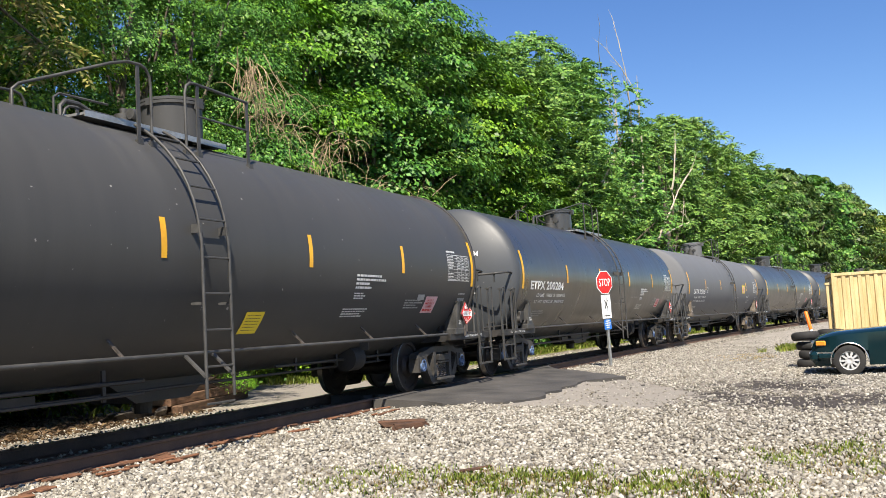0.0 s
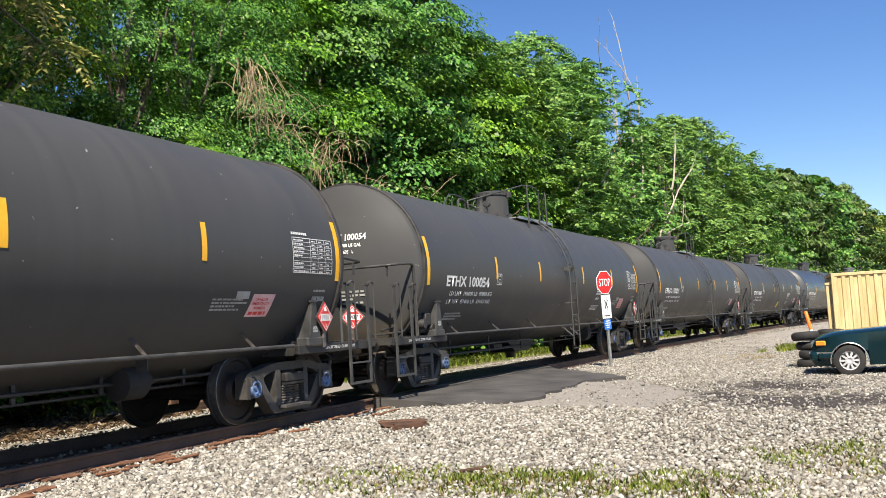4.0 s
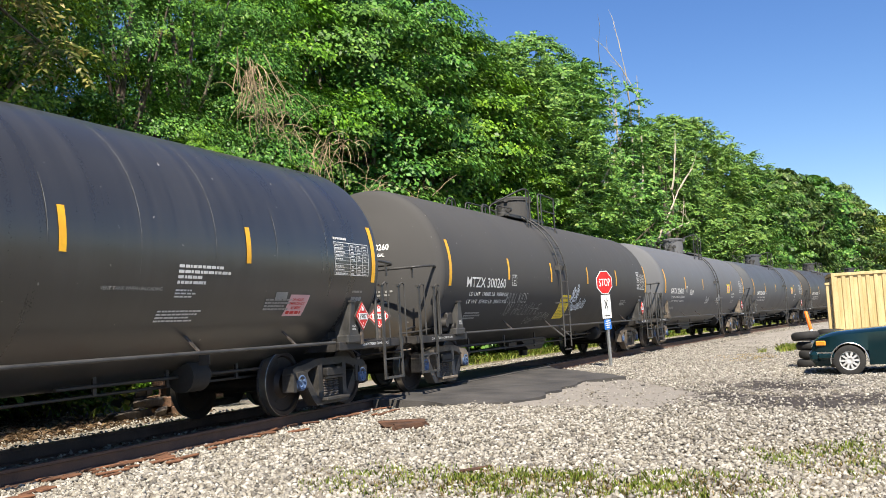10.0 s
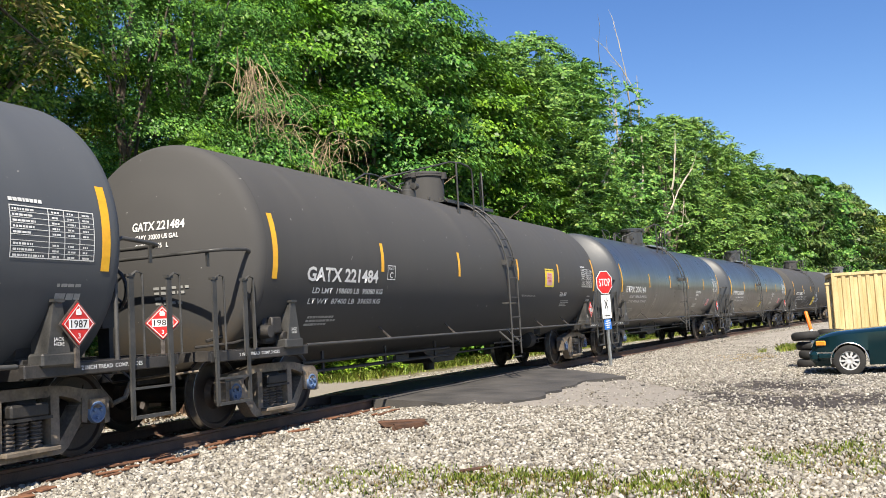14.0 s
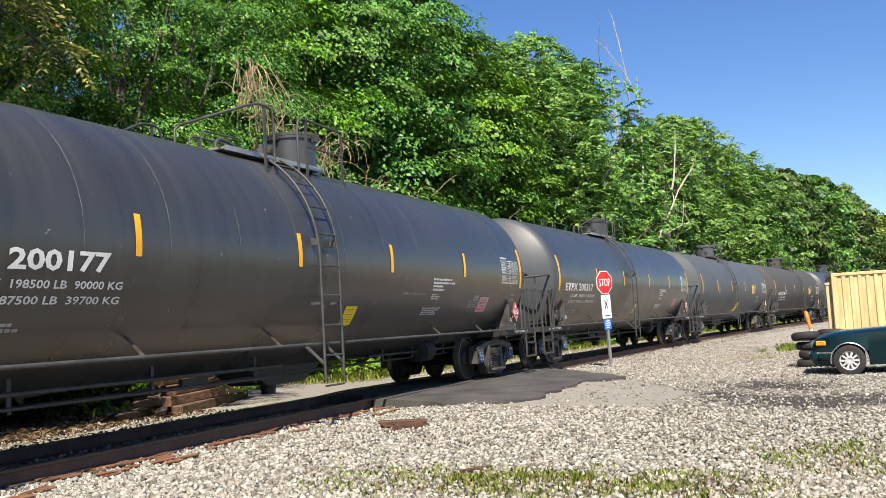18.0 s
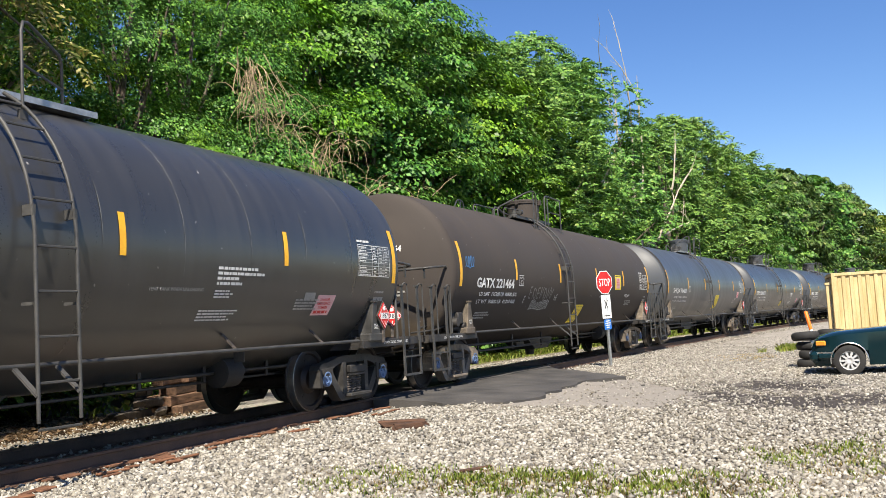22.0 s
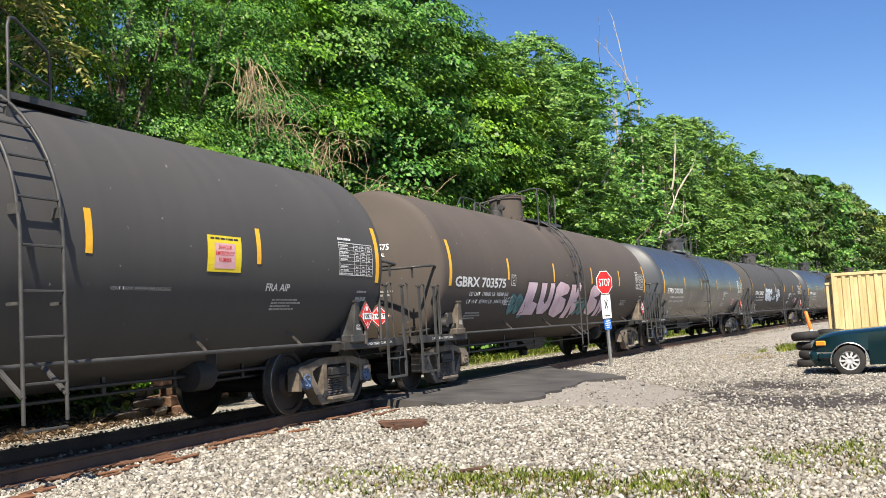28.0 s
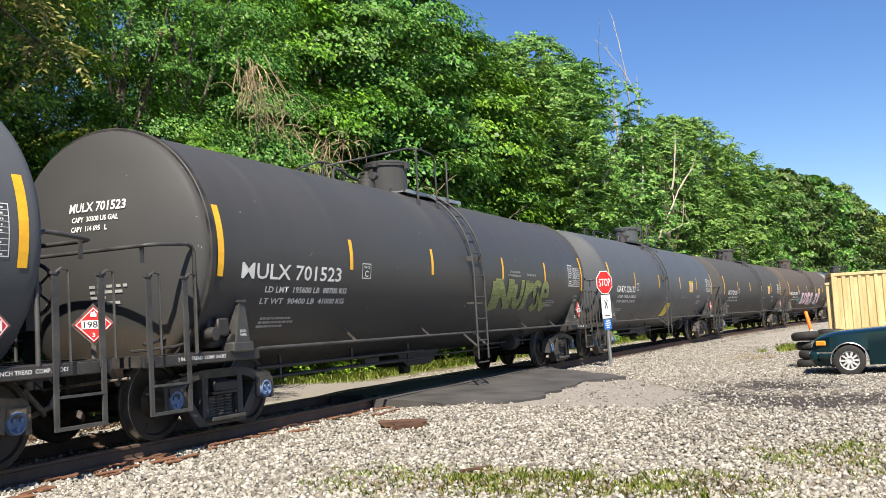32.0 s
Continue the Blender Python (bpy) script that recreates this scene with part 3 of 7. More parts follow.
stones("middle_gravel", "small pale crushed stone over the open ground", 120000, far_spread, (0.011, 0.026), 14)
stones("track_ballast", "grey crushed stone between and beside the rails", 30000, bed_spread, (0.016, 0.036), 12)


# ---- track: two rails on wooden ties ----
def swept(profile, s_list, mats, name, smooth=30):
    """A profile of (lat, z, material) swept along the line."""
    b = Build()
    k = len(profile)
    for s in s_list:
        for q in profile:
            x, y, _ = track(s, q[0])
            b.v.append((x, y, q[1]))
    for i in range(len(s_list) - 1):
        for j in range(k):
            jj = (j + 1) % k
            b.face((i * k + j, i * k + jj, (i + 1) * k + jj, (i + 1) * k + j), profile[j][2])
    b.face(tuple(range(k))), b.face(tuple(range((len(s_list) - 1) * k, len(s_list) * k))[::-1])
    return b.mesh(name, mats, smooth)


S_LINE = list(np.arange(-40, 12, 4.0)) + list(np.arange(12, 180, 3.0)) + [260, 420]
line = thing("railway_track", "rusty steel rails on old wooden ties in pale ballast", "railway track", kind="structure")
for side in (-1, 1):
    c = side * 0.755
    prof = [(c - 0.07, -0.178, 0), (c - 0.07, -0.165, 0), (c - 0.012, -0.145, 0), (c - 0.009, -0.045, 0), (c - 0.037, -0.034, 0), (c - 0.037, -0.008, 0), (c - 0.026, 0.0, 1),
            (c + 0.026, 0.0, 0), (c + 0.037, -0.008, 0), (c + 0.037, -0.034, 0), (c + 0.009, -0.045, 0), (c + 0.012, -0.145, 0), (c + 0.07, -0.165, 0), (c + 0.07, -0.178, 0)]
    part("rail", swept(prof, S_LINE, ["rail", "railhead"], "rail"), line, "rusty rail with a worn bright head")
tie_mesh = Build().box(0, 0, 0, 0.225, 2.6, 0.17, ch=0.015).mesh("tie", "tie", 30)
plate_mesh = Build().box(0, 0, 0, 0.19, 0.34, 0.018).box(0.06, 0.10, 0.02, 0.03, 0.03, 0.045).box(-0.06, -0.10, 0.02, 0.03, 0.03, 0.045).mesh("tie_plate", "rail", 0)
rt = random.Random(5)
for i in range(165):
    s = 2.0 + i * 0.53
    if 14.9 < s < 24.0:
        continue
    x, y, th = track(s, rt.uniform(-0.08, 0.08))
    tie = part("tie", tie_mesh, line, at=pose(x, y, -0.272 + rt.uniform(-0.006, 0.004), 0, 0, -math.degrees(th) + rt.uniform(-2, 2)))
    if s < 40:
        for c in (-0.755, 0.755):
            px, py, _ = track(s, c)
            part("tie_plate", plate_mesh, line, at=pose(px, py, -0.184, 0, 0, -math.degrees(th)))


# ---- the level crossing: asphalt aprons with ragged edges ----
def apron(name, s0, s1, lat0, lat1, z0, z1, label, rag=0.25, seed=1):
    """Asphalt between two lines along the track; ragged at the outer edge, 3 cm thick at its rim."""
    rr = random.Random(seed)
    b = Build()
    n, k = 72, 9
    edge = [rr.uniform(-1, 1) for _ in range(n + 1)]
    for _ in range(3):
        edge = [(edge[max(i - 1, 0)] + edge[i] + edge[min(i + 1, n)]) / 3 for i in range(n + 1)]
    for i in range(n + 1):
        f = i / n
        for j in range(k + 1):
            g = j / k
            outer = lat1(f) + rag * edge[i]
            lat = lat0 + (outer - lat0) * g
            s = s0 + (s1 - s0) * f + (rr.uniform(-0.05, 0.05) if i in (0, n) else 0)
            x, y, _ = track(s, lat)
            z = z0 + (z1(f) - z0) * g ** 1.5 + 0.006 * math.sin(s * 2.3 + lat * 3.1)
            b.v.append((x, y, z))
    w = k + 1
    for i in range(n):
        for j in range(k):
            a = i * w + j
            b.face((a, a + w, a + w + 1, a + 1))
    top = len(b.v)
    rim = [i * w for i in range(n + 1)] + [n * w + j for j in range(1, w)] + [i * w + k for i in range(n - 1, -1, -1)] + [j for j in range(k - 1, 0, -1)]
    for q in rim:
        x, y, z = b.v[q]
        b.v.append((x, y, z - 0.22))
    for i in range(len(rim)):
        j = (i + 1) % len(rim)
        b.face((rim[j], rim[i], top + i, top + j))
    thing(name, label, "road", kind="structure", me=b.mesh(name, "asphalt", 40))


apron("road_apron", 14.2, 23.5, -0.83, lambda f: apron_edge(14.2 + 9.3 * f) - 0.08, -0.01, lambda f: -0.13, "worn dark asphalt apron beside the rail at a level crossing", 0.16, 2)
apron("road_centre", 15.3, 23.9, -0.66, lambda f: 0.66, -0.02, lambda f: -0.02, "dark asphalt between the rails of a level crossing", 0.0, 3)
apron("road_far_apron", 17.0, 23.7, 0.83, lambda f: 2.3, -0.01, lambda f: -0.19, "grey dusty asphalt beyond the rails", 0.3, 4)


def dust_spread(rng, n):
    """Fine chips on the pale worn road."""
    x, y = rng.uniform(13.4, 21.5, n), rng.uniform(1.8, 6.2, n)
    s, lat = along(x, y)
    k = (cover_at(x, y)[2] > rng.uniform(0.1, 1.0, n)) & ~((s > 14.2) & (s < 23.5) & (lat > apron_edge(s)))
    return x[k], y[k], np.zeros(k.sum())


stones("fine_gravel", "fine pale chips on a dusty worn road", 4500, dust_spread, (0.005, 0.016), 13)


# ---- trees ----
def leaves(centres, normals, dirs, size, rng, slim=1.0):
    """Folded four-cornered leaves: (n * 4, 3)."""
    n = len(centres)
    side = np.cross(dirs, normals)
    side /= np.linalg.norm(side, axis=1, keepdims=True) + 1e-9
    L = size * rng.uniform(0.65, 1.35, (n, 1))
    w = L * rng.uniform(0.27, 0.40, (n, 1)) * slim
    fold = normals * w * 0.35
    p0, p2 = centres - dirs * L * 0.5, centres + dirs * L * 0.5 - normals * L * 0.08
    p1, p3 = centres + side * w + fold, centres - side * w + fold
    return np.stack([p0, p1, p2, p3], 1).reshape(-1, 3)


def unit(v):
    return v / (np.linalg.norm(v, axis=1, keepdims=True) + 1e-9)


def crown_mesh(name, seed, boughs, per, size, mat, height=14.0, radius=4.2, low=1.2, wide=1.45, flat=0.42):
    """A crown of flattened leafy boughs in tiers: leaves lie over the top of each bough, dark gaps stay below it."""
    rng = np.random.default_rng(seed)
    h = (np.arange(boughs) + rng.uniform(0, 1, boughs)) / boughs
    prof = np.interp(h, [0, 0.15, 0.45, 0.75, 0.92, 1.0], [0.74, 0.95, 1.0, 0.80, 0.46, 0.08])
    az = np.arange(boughs) * 2.39996 + rng.normal(0, 0.4, boughs)
    lump = 1 + 0.20 * np.sin(az * 2 + seed) + 0.14 * np.sin(az * 5 + h * 9 + seed)
    rad = radius * prof * lump * rng.uniform(0.42, 1.0, boughs) ** 0.5
    cc = np.stack([rad * np.cos(az), rad * np.sin(az), low + (height - low) * h], -1)
    cr = rng.uniform(0.62, 1.2, boughs) * wide * np.interp(h, [0, 0.75, 1], [1, 0.9, 0.45])
    k = rng.integers(0, boughs, boughs * per)
    n = len(k)
    out = unit(rng.normal(0, 1, (n, 3)))
    out[:, 2] = np.where(rng.uniform(0, 1, n) < 0.8, np.abs(out[:, 2]), out[:, 2])
    lobes = 1 + 0.24 * np.sin(np.arctan2(out[:, 1], out[:, 0]) * 3 + k * 1.7) + 0.16 * np.sin(np.arctan2(out[:, 1], out[:, 0]) * 7 + k * 0.9)
    r = rng.uniform(0.30, 1.0, n) ** 0.45 * lobes
    off = out * (r * cr[k])[:, None] * np.array([1.0, 1.0, flat])
    outward = unit(cc * np.array([1, 1, 0]) + 1e-3)[k]
    reach = np.sum(off * outward, 1, keepdims=True)
    pos = cc[k] + off + np.array([0, 0, -0.28]) * np.maximum(reach, 0)
    nrm = unit(out * 0.40 + outward * 0.60 + np.array([0, 0, 0.65]) + rng.normal(0, 0.34, (n, 3)))
    d = unit(outward * 0.8 + off * 0.4 + rng.normal(0, 0.6, (n, 3)) + np.array([0, 0, -0.4]))
    d = unit(d - nrm * np.sum(d * nrm, 1, keepdims=True))
    return quads_mesh(name, leaves(pos, nrm, d, size, rng), 4, mat), cc


def frond_mesh(name, seed, tufts_, fronds, pairs, size, mat, height=14.0, radius=4.2, low=1.2):
    """A crown of star-shaped tufts: each of several drooping fronds with paired leaflets."""
    rng = np.random.default_rng(seed)
    h = (np.arange(tufts_) + rng.uniform(0, 1, tufts_)) / tufts_
    prof = np.interp(h, [0, 0.15, 0.45, 0.75, 0.92, 1.0], [0.72, 0.95, 1.0, 0.84, 0.56, 0.12])
    az = np.arange(tufts_) * 2.39996 + rng.normal(0, 0.5, tufts_)
    lump = 1 + 0.22 * np.sin(az * 2 + seed) + 0.20 * np.sin(az * 3 + h * 11 + seed)
    rad = radius * prof * lump * rng.uniform(0.35, 1.0, tufts_) ** 0.45
    cc = np.stack([rad * np.cos(az), rad * np.sin(az), low + (height - low) * h], -1)
    outward = unit(cc * np.array([1, 1, 0]) + 1e-3)
    n = tufts_ * fronds
    t = np.repeat(np.arange(tufts_), fronds)
    fd = unit(rng.normal(0, 1, (n, 3)) * np.array([1, 1, 0.35]) + outward[t] * 0.45 + np.array([0, 0, 0.30]))
    L = rng.uniform(0.55, 1.05, n) * size * 6.4
    m = n * pairs * 2
    f = np.repeat(np.arange(n), pairs * 2)
    u = np.tile(np.repeat((np.arange(pairs) + 1.0) / pairs, 2), n)
    sg = np.tile(np.array([1.0, -1.0]), n * pairs)[:, None]
    side = unit(np.cross(fd, [0, 0, 1.0]))[f]
    base = cc[t][f] + fd[f] * (u * L[f])[:, None] + np.array([0, 0, -0.38]) * (u ** 2 * L[f])[:, None]
    d = unit(side * sg + fd[f] * 0.45 + np.array([0, 0, -0.30]) + rng.normal(0, 0.15, (m, 3)))
    nrm = unit(np.array([0, 0, 0.6]) + outward[t][f] * 0.75 + rng.normal(0, 0.28, (m, 3)))
    nrm = unit(nrm - d * np.sum(nrm * d, 1, keepdims=True))
    return quads_mesh(name, leaves(base + d * size * 0.5, nrm, d, size, rng), 4, mat), cc


def trunk_mesh(name, seed, cc, height):
    rr = random.Random(seed)
    b = Build()
    pts, x, y = [], 0.0, 0.0
    for i in range(8):
        f = i / 7
        pts.append((x, y, f * height * 0.82 - 0.4 * (i == 0)))
        x, y = x + rr.uniform(-0.25, 0.25), y + rr.uniform(-0.25, 0.25)
    b.tube(pts, [0.26 * (1 - 0.85 * i / 7) + 0.02 for i in range(8)], 8)
    for c in [cc[i] for i in sorted(rr.sample(range(len(cc)), 14))]:
        i = max(1, min(6, int(c[2] * 0.6 / (height * 0.82) * 7)))
        a = Vector(pts[i])
        mid = a.lerp(Vector(c), 0.5) + Vector((0, 0, -0.3))
        b.tube([a, mid, c], [0.09, 0.055, 0.02], 5)
    return b.mesh(name, "bark", 60)


VARIANTS = []
for seed, boughs, per, size, mat in ((21, 70, 560, 0.165, "leaf"), (22, 70, 540, 0.165, "leaf_deep"), (23, 70, 540, 0.165, "leaf_dry"),
                                     (24, 66, 175, 0.32, "leaf"), (25, 66, 175, 0.32, "leaf_deep"), (26, 64, 175, 0.33, "leaf_dry"),
                                     (27, 70, 960, 0.105, "leaf"), (28, 70, 960, 0.100, "leaf_deep"), (29, 68, 960, 0.105, "leaf_dry")):
    cm, cc = crown_mesh("crown", seed, boughs, per, size, mat)
    VARIANTS.append((cm, trunk_mesh("trunk", seed, cc, 14.0)))
for seed, mat in ((34, "leaf_fresh"), (35, "leaf_deep"), (36, "leaf_fresh")):
    cm, cc = frond_mesh("crown", seed, 340, 9, 8, 0.15, mat)
    VARIANTS.append((cm, trunk_mesh("trunk", seed, cc, 14.0)))
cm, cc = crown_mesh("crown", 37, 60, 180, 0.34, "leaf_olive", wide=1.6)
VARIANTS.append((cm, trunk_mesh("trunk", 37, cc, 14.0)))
LABELS = ("tall leafy tree with bright green summer foliage", "tall leafy tree with deep green foliage", "tall leafy tree with some yellowing leaves")


def tree(v, s, lat, height, wide, turn):
    x, y, _ = track(s, lat)
    z = float(ground_z(x, y)) - 0.1
    ob = thing("tree", "tall tree with tufts of long paired leaves" if 9 <= v < 12 else LABELS[v % 3 if v < 9 else 1], "tree", pose(x, y, z, 0, 0, turn), group="trees along the line")
    k = (height - z) / 14.6
    ob.scale = (k * wide, k * wide, k)
    part("crown", VARIANTS[v][0], ob)
    part("trunk", VARIANTS[v][1], ob)
    return ob


def tree_top(s):
    return float(np.interp(s, [-30, 6, 14, 20, 26, 32, 38, 44, 50, 53, 59, 65, 67, 70, 78, 86, 94, 102, 118, 134, 142, 150, 158, 170, 200],
                           [12.0, 11.5, 12.8, 14.0, 15.6, 17.6, 17.3, 16.9, 17.9, 17.7, 18.3, 18.6, 15.0, 15.6, 17.8, 19.2, 17.0, 16.4, 17.4, 17.8, 16.9, 15.0, 14.6, 15.0, 16.0]))


rt = random.Random(8)
# This row's trees before s = 6 are unseen, added to shade the left.
s = -24.0
while s < 178:
    row = 6 if 5 < s < 27 else 0 if 27 <= s < 46 else 3
    v = rt.choice((0, 0, 1, 1, 2)) + row
    if 30 < s < 45:
        v = row + rt.choice((0, 1))
    elif s > 92:
        v = rt.choice((4, 12, 12)) if s < 142 else 5
    elif 18 < s < 22:
        v = 7
    elif 46 <= s < 66 or 72 < s < 92:
        v = 9 + rt.choice((0, 1, 2))
    tree(v, s, 10.2 + rt.uniform(-0.8, 0.8), tree_top(s) * rt.uniform(0.97, 1.03), rt.uniform(0.88, 1.1), rt.uniform(0, 360))
    s += rt.uniform(3.4, 4.6) if s < 66 else rt.uniform(4.8, 6.4)
    if 61.5 < s < 72:
        s = 74.0
s = -16.0
while s < 132:
    v = rt.choice((3, 4, 4, 5)) + (3 if s < 34 else 0)
    top = 1.1 + (tree_top(s / 1.34) - 1.1) * 1.22 if s < 62 else tree_top(s - 4) * 0.98
    tree(v, s, 16.5 + rt.uniform(-1.5, 1.5), top * rt.uniform(0.90, 0.98), rt.uniform(0.95, 1.2), rt.uniform(0, 360))
    s += rt.uniform(4.0, 5.4) if s < 50 else rt.uniform(6.0, 8.0)
# Lower trees in the shade between the rows.
s = 6.0
while s < 60:
    tree(rt.choice((4, 4, 5)) + (3 if s < 34 else 0), s, 13.4 + rt.uniform(-0.8, 0.8), tree_top(s) * rt.uniform(0.55, 0.72), rt.uniform(1.3, 1.6), rt.uniform(0, 360))
    s += rt.uniform(4.4, 5.6)
# Taller trees nearer the line, added unseen; their high crowns shade the wood's edge.
high, cc = crown_mesh("crown", 31, 96, 1000, 0.125, "leaf_deep", 14.0, 4.2, 5.6)
VARIANTS.append((high, trunk_mesh("trunk", 31, cc, 14.0)))
for s, lat, h in ((-9.0, 5.2, 20.0), (-5.0, 5.0, 20.5), (-1.0, 5.0, 20.0), (3.2, 5.6, 19.5), (6.6, 6.05, 20.5)):
    tree(13, s, lat, h, 0.80, s * 40)
tree(7, 11.0, 14.2, 15.0, 1.1, 70)
# A sunlit sapling over the shaded brush.
tree(6, 16.5, 4.6, 5.85, 0.8, 130)

# Sprays of drooping paired leaves at the end of an overhanging branch.
def leaf_spray(at, seed, fronds, reach):
    rng = np.random.default_rng(seed)
    ob = thing("leafy_branch", "drooping branch with sprays of tan paired leaves", "branch")
    root = Vector(at) + Vector((-2.2, 0.6, 0.9))
    part("limb", Build().tube([root, Vector(at) + Vector((-1.0, 0.2, 0.6)), Vector(at)], [0.05, 0.035, 0.012], 6).mesh("limb", "bark", 60), ob)
    quads = []
    for i in range(fronds):
        o = np.array(at) + rng.normal(0, reach, 3) * np.array([1, 0.7, 0.6])
        d = np.array([rng.uniform(-0.5, 1.0), rng.uniform(-0.6, 0.2), rng.uniform(-0.45, 0.25)])
        d /= np.linalg.norm(d)
        f = np.repeat(np.arange(9) / 8.0, 2)
        c = o + d * (f * 0.62)[:, None] + np.array([0, 0, -0.26]) * (f ** 2)[:, None]
        side = np.cross(d, [0, 0, 1.0])
        side /= np.linalg.norm(side)
        sg = np.where(np.arange(18) % 2 == 0, 1.0, -1.0)[:, None]
        out = unit(side * sg + d * 0.55 + np.array([0, 0, -0.45]) + rng.normal(0, 0.12, (18, 3)))
        up = unit(np.array([-0.45, -0.45, 0.7]) + rng.normal(0, 0.22, (18, 3)))
        up = unit(up - out * np.sum(up * out, 1, keepdims=True))
        quads.append(leaves(c + out * 0.065, up, out, 0.135, rng, 0.55))
    part("foliage", quads_mesh("foliage", np.concatenate(quads), 4, "leaf_tan"), ob)["kind"] = "stuff"


leaf_spray((9.75, 10.85, 6.45), 5, 26, 0.34)
leaf_spray((10.25, 10.7, 5.62), 6, 16, 0.26)
leaf_spray((9.0, 11.0, 6.0), 7, 14, 0.4)

# Low growth at the wood's foot.
SHRUBS = [crown_mesh("foliage", 40 + i, 26, 210, 0.16, m, 2.6, 1.5, 0.25, 0.62, 0.6)[0] for i, m in enumerate(("leaf", "leaf_deep", "leaf_dry"))]
for i in range(46):
    s = 14 + i * 2.3 + rt.uniform(-0.8, 0.8)
    if s > 62 or (15 < s < 24 and rt.random() < 0.5):
        continue
    x, y, _ = track(s, rt.uniform(6.4, 8.4))
    ob = thing("shrub", "green wild shrub at the edge of the trees", "shrub", pose(x, y, float(ground_z(x, y)) - 0.05, 0, 0, rt.uniform(0, 360)), group="shrubs along the line", me=SHRUBS[rt.choice((0, 1, 1, 2))])
    k = rt.uniform(0.6, 1.25)
    ob.scale = (k, k, k * rt.uniform(0.7, 1.1))


# ---- tank cars ----
# Car space: x along the line (forward +), y away from the camera, z above the rail head. xp: metres from the car's rear coupler joint.
TR, TZ, HALF = 1.577, 2.222, 9.12
MESHES = {}


def cached(key, make):
    if key not in MESHES:
        MESHES[key] = make()
    return MESHES[key]


def on_tank(xp, z=None, arc=0.0, lift=0.006):
    """A point on the tank's near side: at height z, then arc metres up along the shell."""
    a = math.asin(max(-1, min(1, (z - TZ) / TR))) + arc / TR
    return (xp - HALF, -(TR + lift) * math.cos(a), TZ + (TR + lift) * math.sin(a))


def sheet(b, x0, x1, z0, z1, lift=0.006, rows=6, mat=0, skew=0.0):
    """A patch that lies on the shell between two heights."""
    n = len(b.v)
    for i in range(rows + 1):
        f = i / rows
        z = z0 + (z1 - z0) * f
        b.v += [on_tank(x0 + skew * f, z, 0, lift), on_tank(x1 + skew * f, z, 0, lift)]
    for i in range(rows):
        a = n + 2 * i
        b.face((a, a + 1, a + 3, a + 2), mat)
    return b


def stroke(b, pts, width, lift=0.007, mat=0):
    """A painted stroke through (xp, z) points on the shell."""
    n = len(b.v)
    for i, (x, z) in enumerate(pts):
        a, c = pts[max(i - 1, 0)], pts[min(i + 1, len(pts) - 1)]
        dx, dz = c[0] - a[0], c[1] - a[1]
        k = width / 2 / (math.hypot(dx, dz) + 1e-9)
        b.v += [on_tank(x - dz * k, z + dx * k, 0, lift), on_tank(x + dz * k, z - dx * k, 0, lift)]
    for i in range(len(pts) - 1):
        q = n + 2 * i
        b.face((q, q + 1, q + 3, q + 2), mat)
    return b


def letters(body, fat=0.0, shear=0.0):
    """A flat mesh of the words, with its lower left corner at 0 and cap height 1."""
    cu = bpy.data.curves.new("words", "FONT")
    cu.body, cu.offset, cu.shear, cu.resolution_u, cu.align_x = body, fat, shear, 2, "CENTER" if "\n" in body else "LEFT"
    ob = bpy.data.objects.new("words", cu)
    me = bpy.data.meshes.new_from_object(ob)
    bpy.data.objects.remove(ob)
    bpy.data.curves.remove(cu)
    co = np.empty(len(me.vertices) * 3)
    me.vertices.foreach_get("co", co)
    co = co.reshape(-1, 3)
    lo, hi = co.min(0), co.max(0)
    return me, (co - lo), hi - lo


def tank_words(name, body, x0, x1, z0, height, mat, fat=0.012, shear=0.0, lift=0.006):
    me, co, dim = letters(body, fat, shear)
    u, w = co[:, 0] / dim[0] * (x1 - x0), co[:, 1] / dim[1] * height
    a = math.asin((z0 - TZ) / TR) + w / TR
    out = np.stack([x0 + u - HALF, -(TR + lift) * np.cos(a), TZ + (TR + lift) * np.sin(a)], -1)
    me.vertices.foreach_set("co", out.ravel())
    me.materials.clear()
    me.materials.append(M[mat])
    me.name = name
    me.update()
    return me


def flat_words(name, body, width, height, mat, at, fat=0.012):
    """Words on an upright plane that faces the camera's side (-y); at: the middle, in the parent's space."""
    me, co, dim = letters(body, fat)
    out = np.stack([at[0] + (co[:, 0] / dim[0] - 0.5) * width, np.full(len(co), at[1]), at[2] + (co[:, 1] / dim[1] - 0.5) * height], -1)
    me.vertices.foreach_set("co", out.ravel())
    me.materials.clear()
    me.materials.append(M[mat])
    me.update()
    return me


def head_words(name, body, y0, y1, z0, height, mat, form):
    """Words on a tank head; they follow its dish."""
    me, co, dim = letters(body, 0.026)
    y = y0 + (co[:, 0] / dim[0]) * (y1 - y0) * 1.0
    z = z0 + co[:, 1] / dim[1] * height
    depth = np.array([head_depth(q, form) for q in np.sqrt(y ** 2 + (z - TZ) ** 2)]) + 0.008
    x = -HALF + HEAD_X - depth
    me.vertices.foreach_set("co", np.stack([x, y, z], -1).ravel())
    me.materials.clear()
    me.materials.append(M[mat])
    me.update()
    return me


HEAD_X = 1.35
# Tank heads: dish radius, knuckle radius, where the knuckle begins (share of the radius).
FLAT, CRISP = (2.75, 0.13, 0.93), (2.8, 0.22, 0.89)


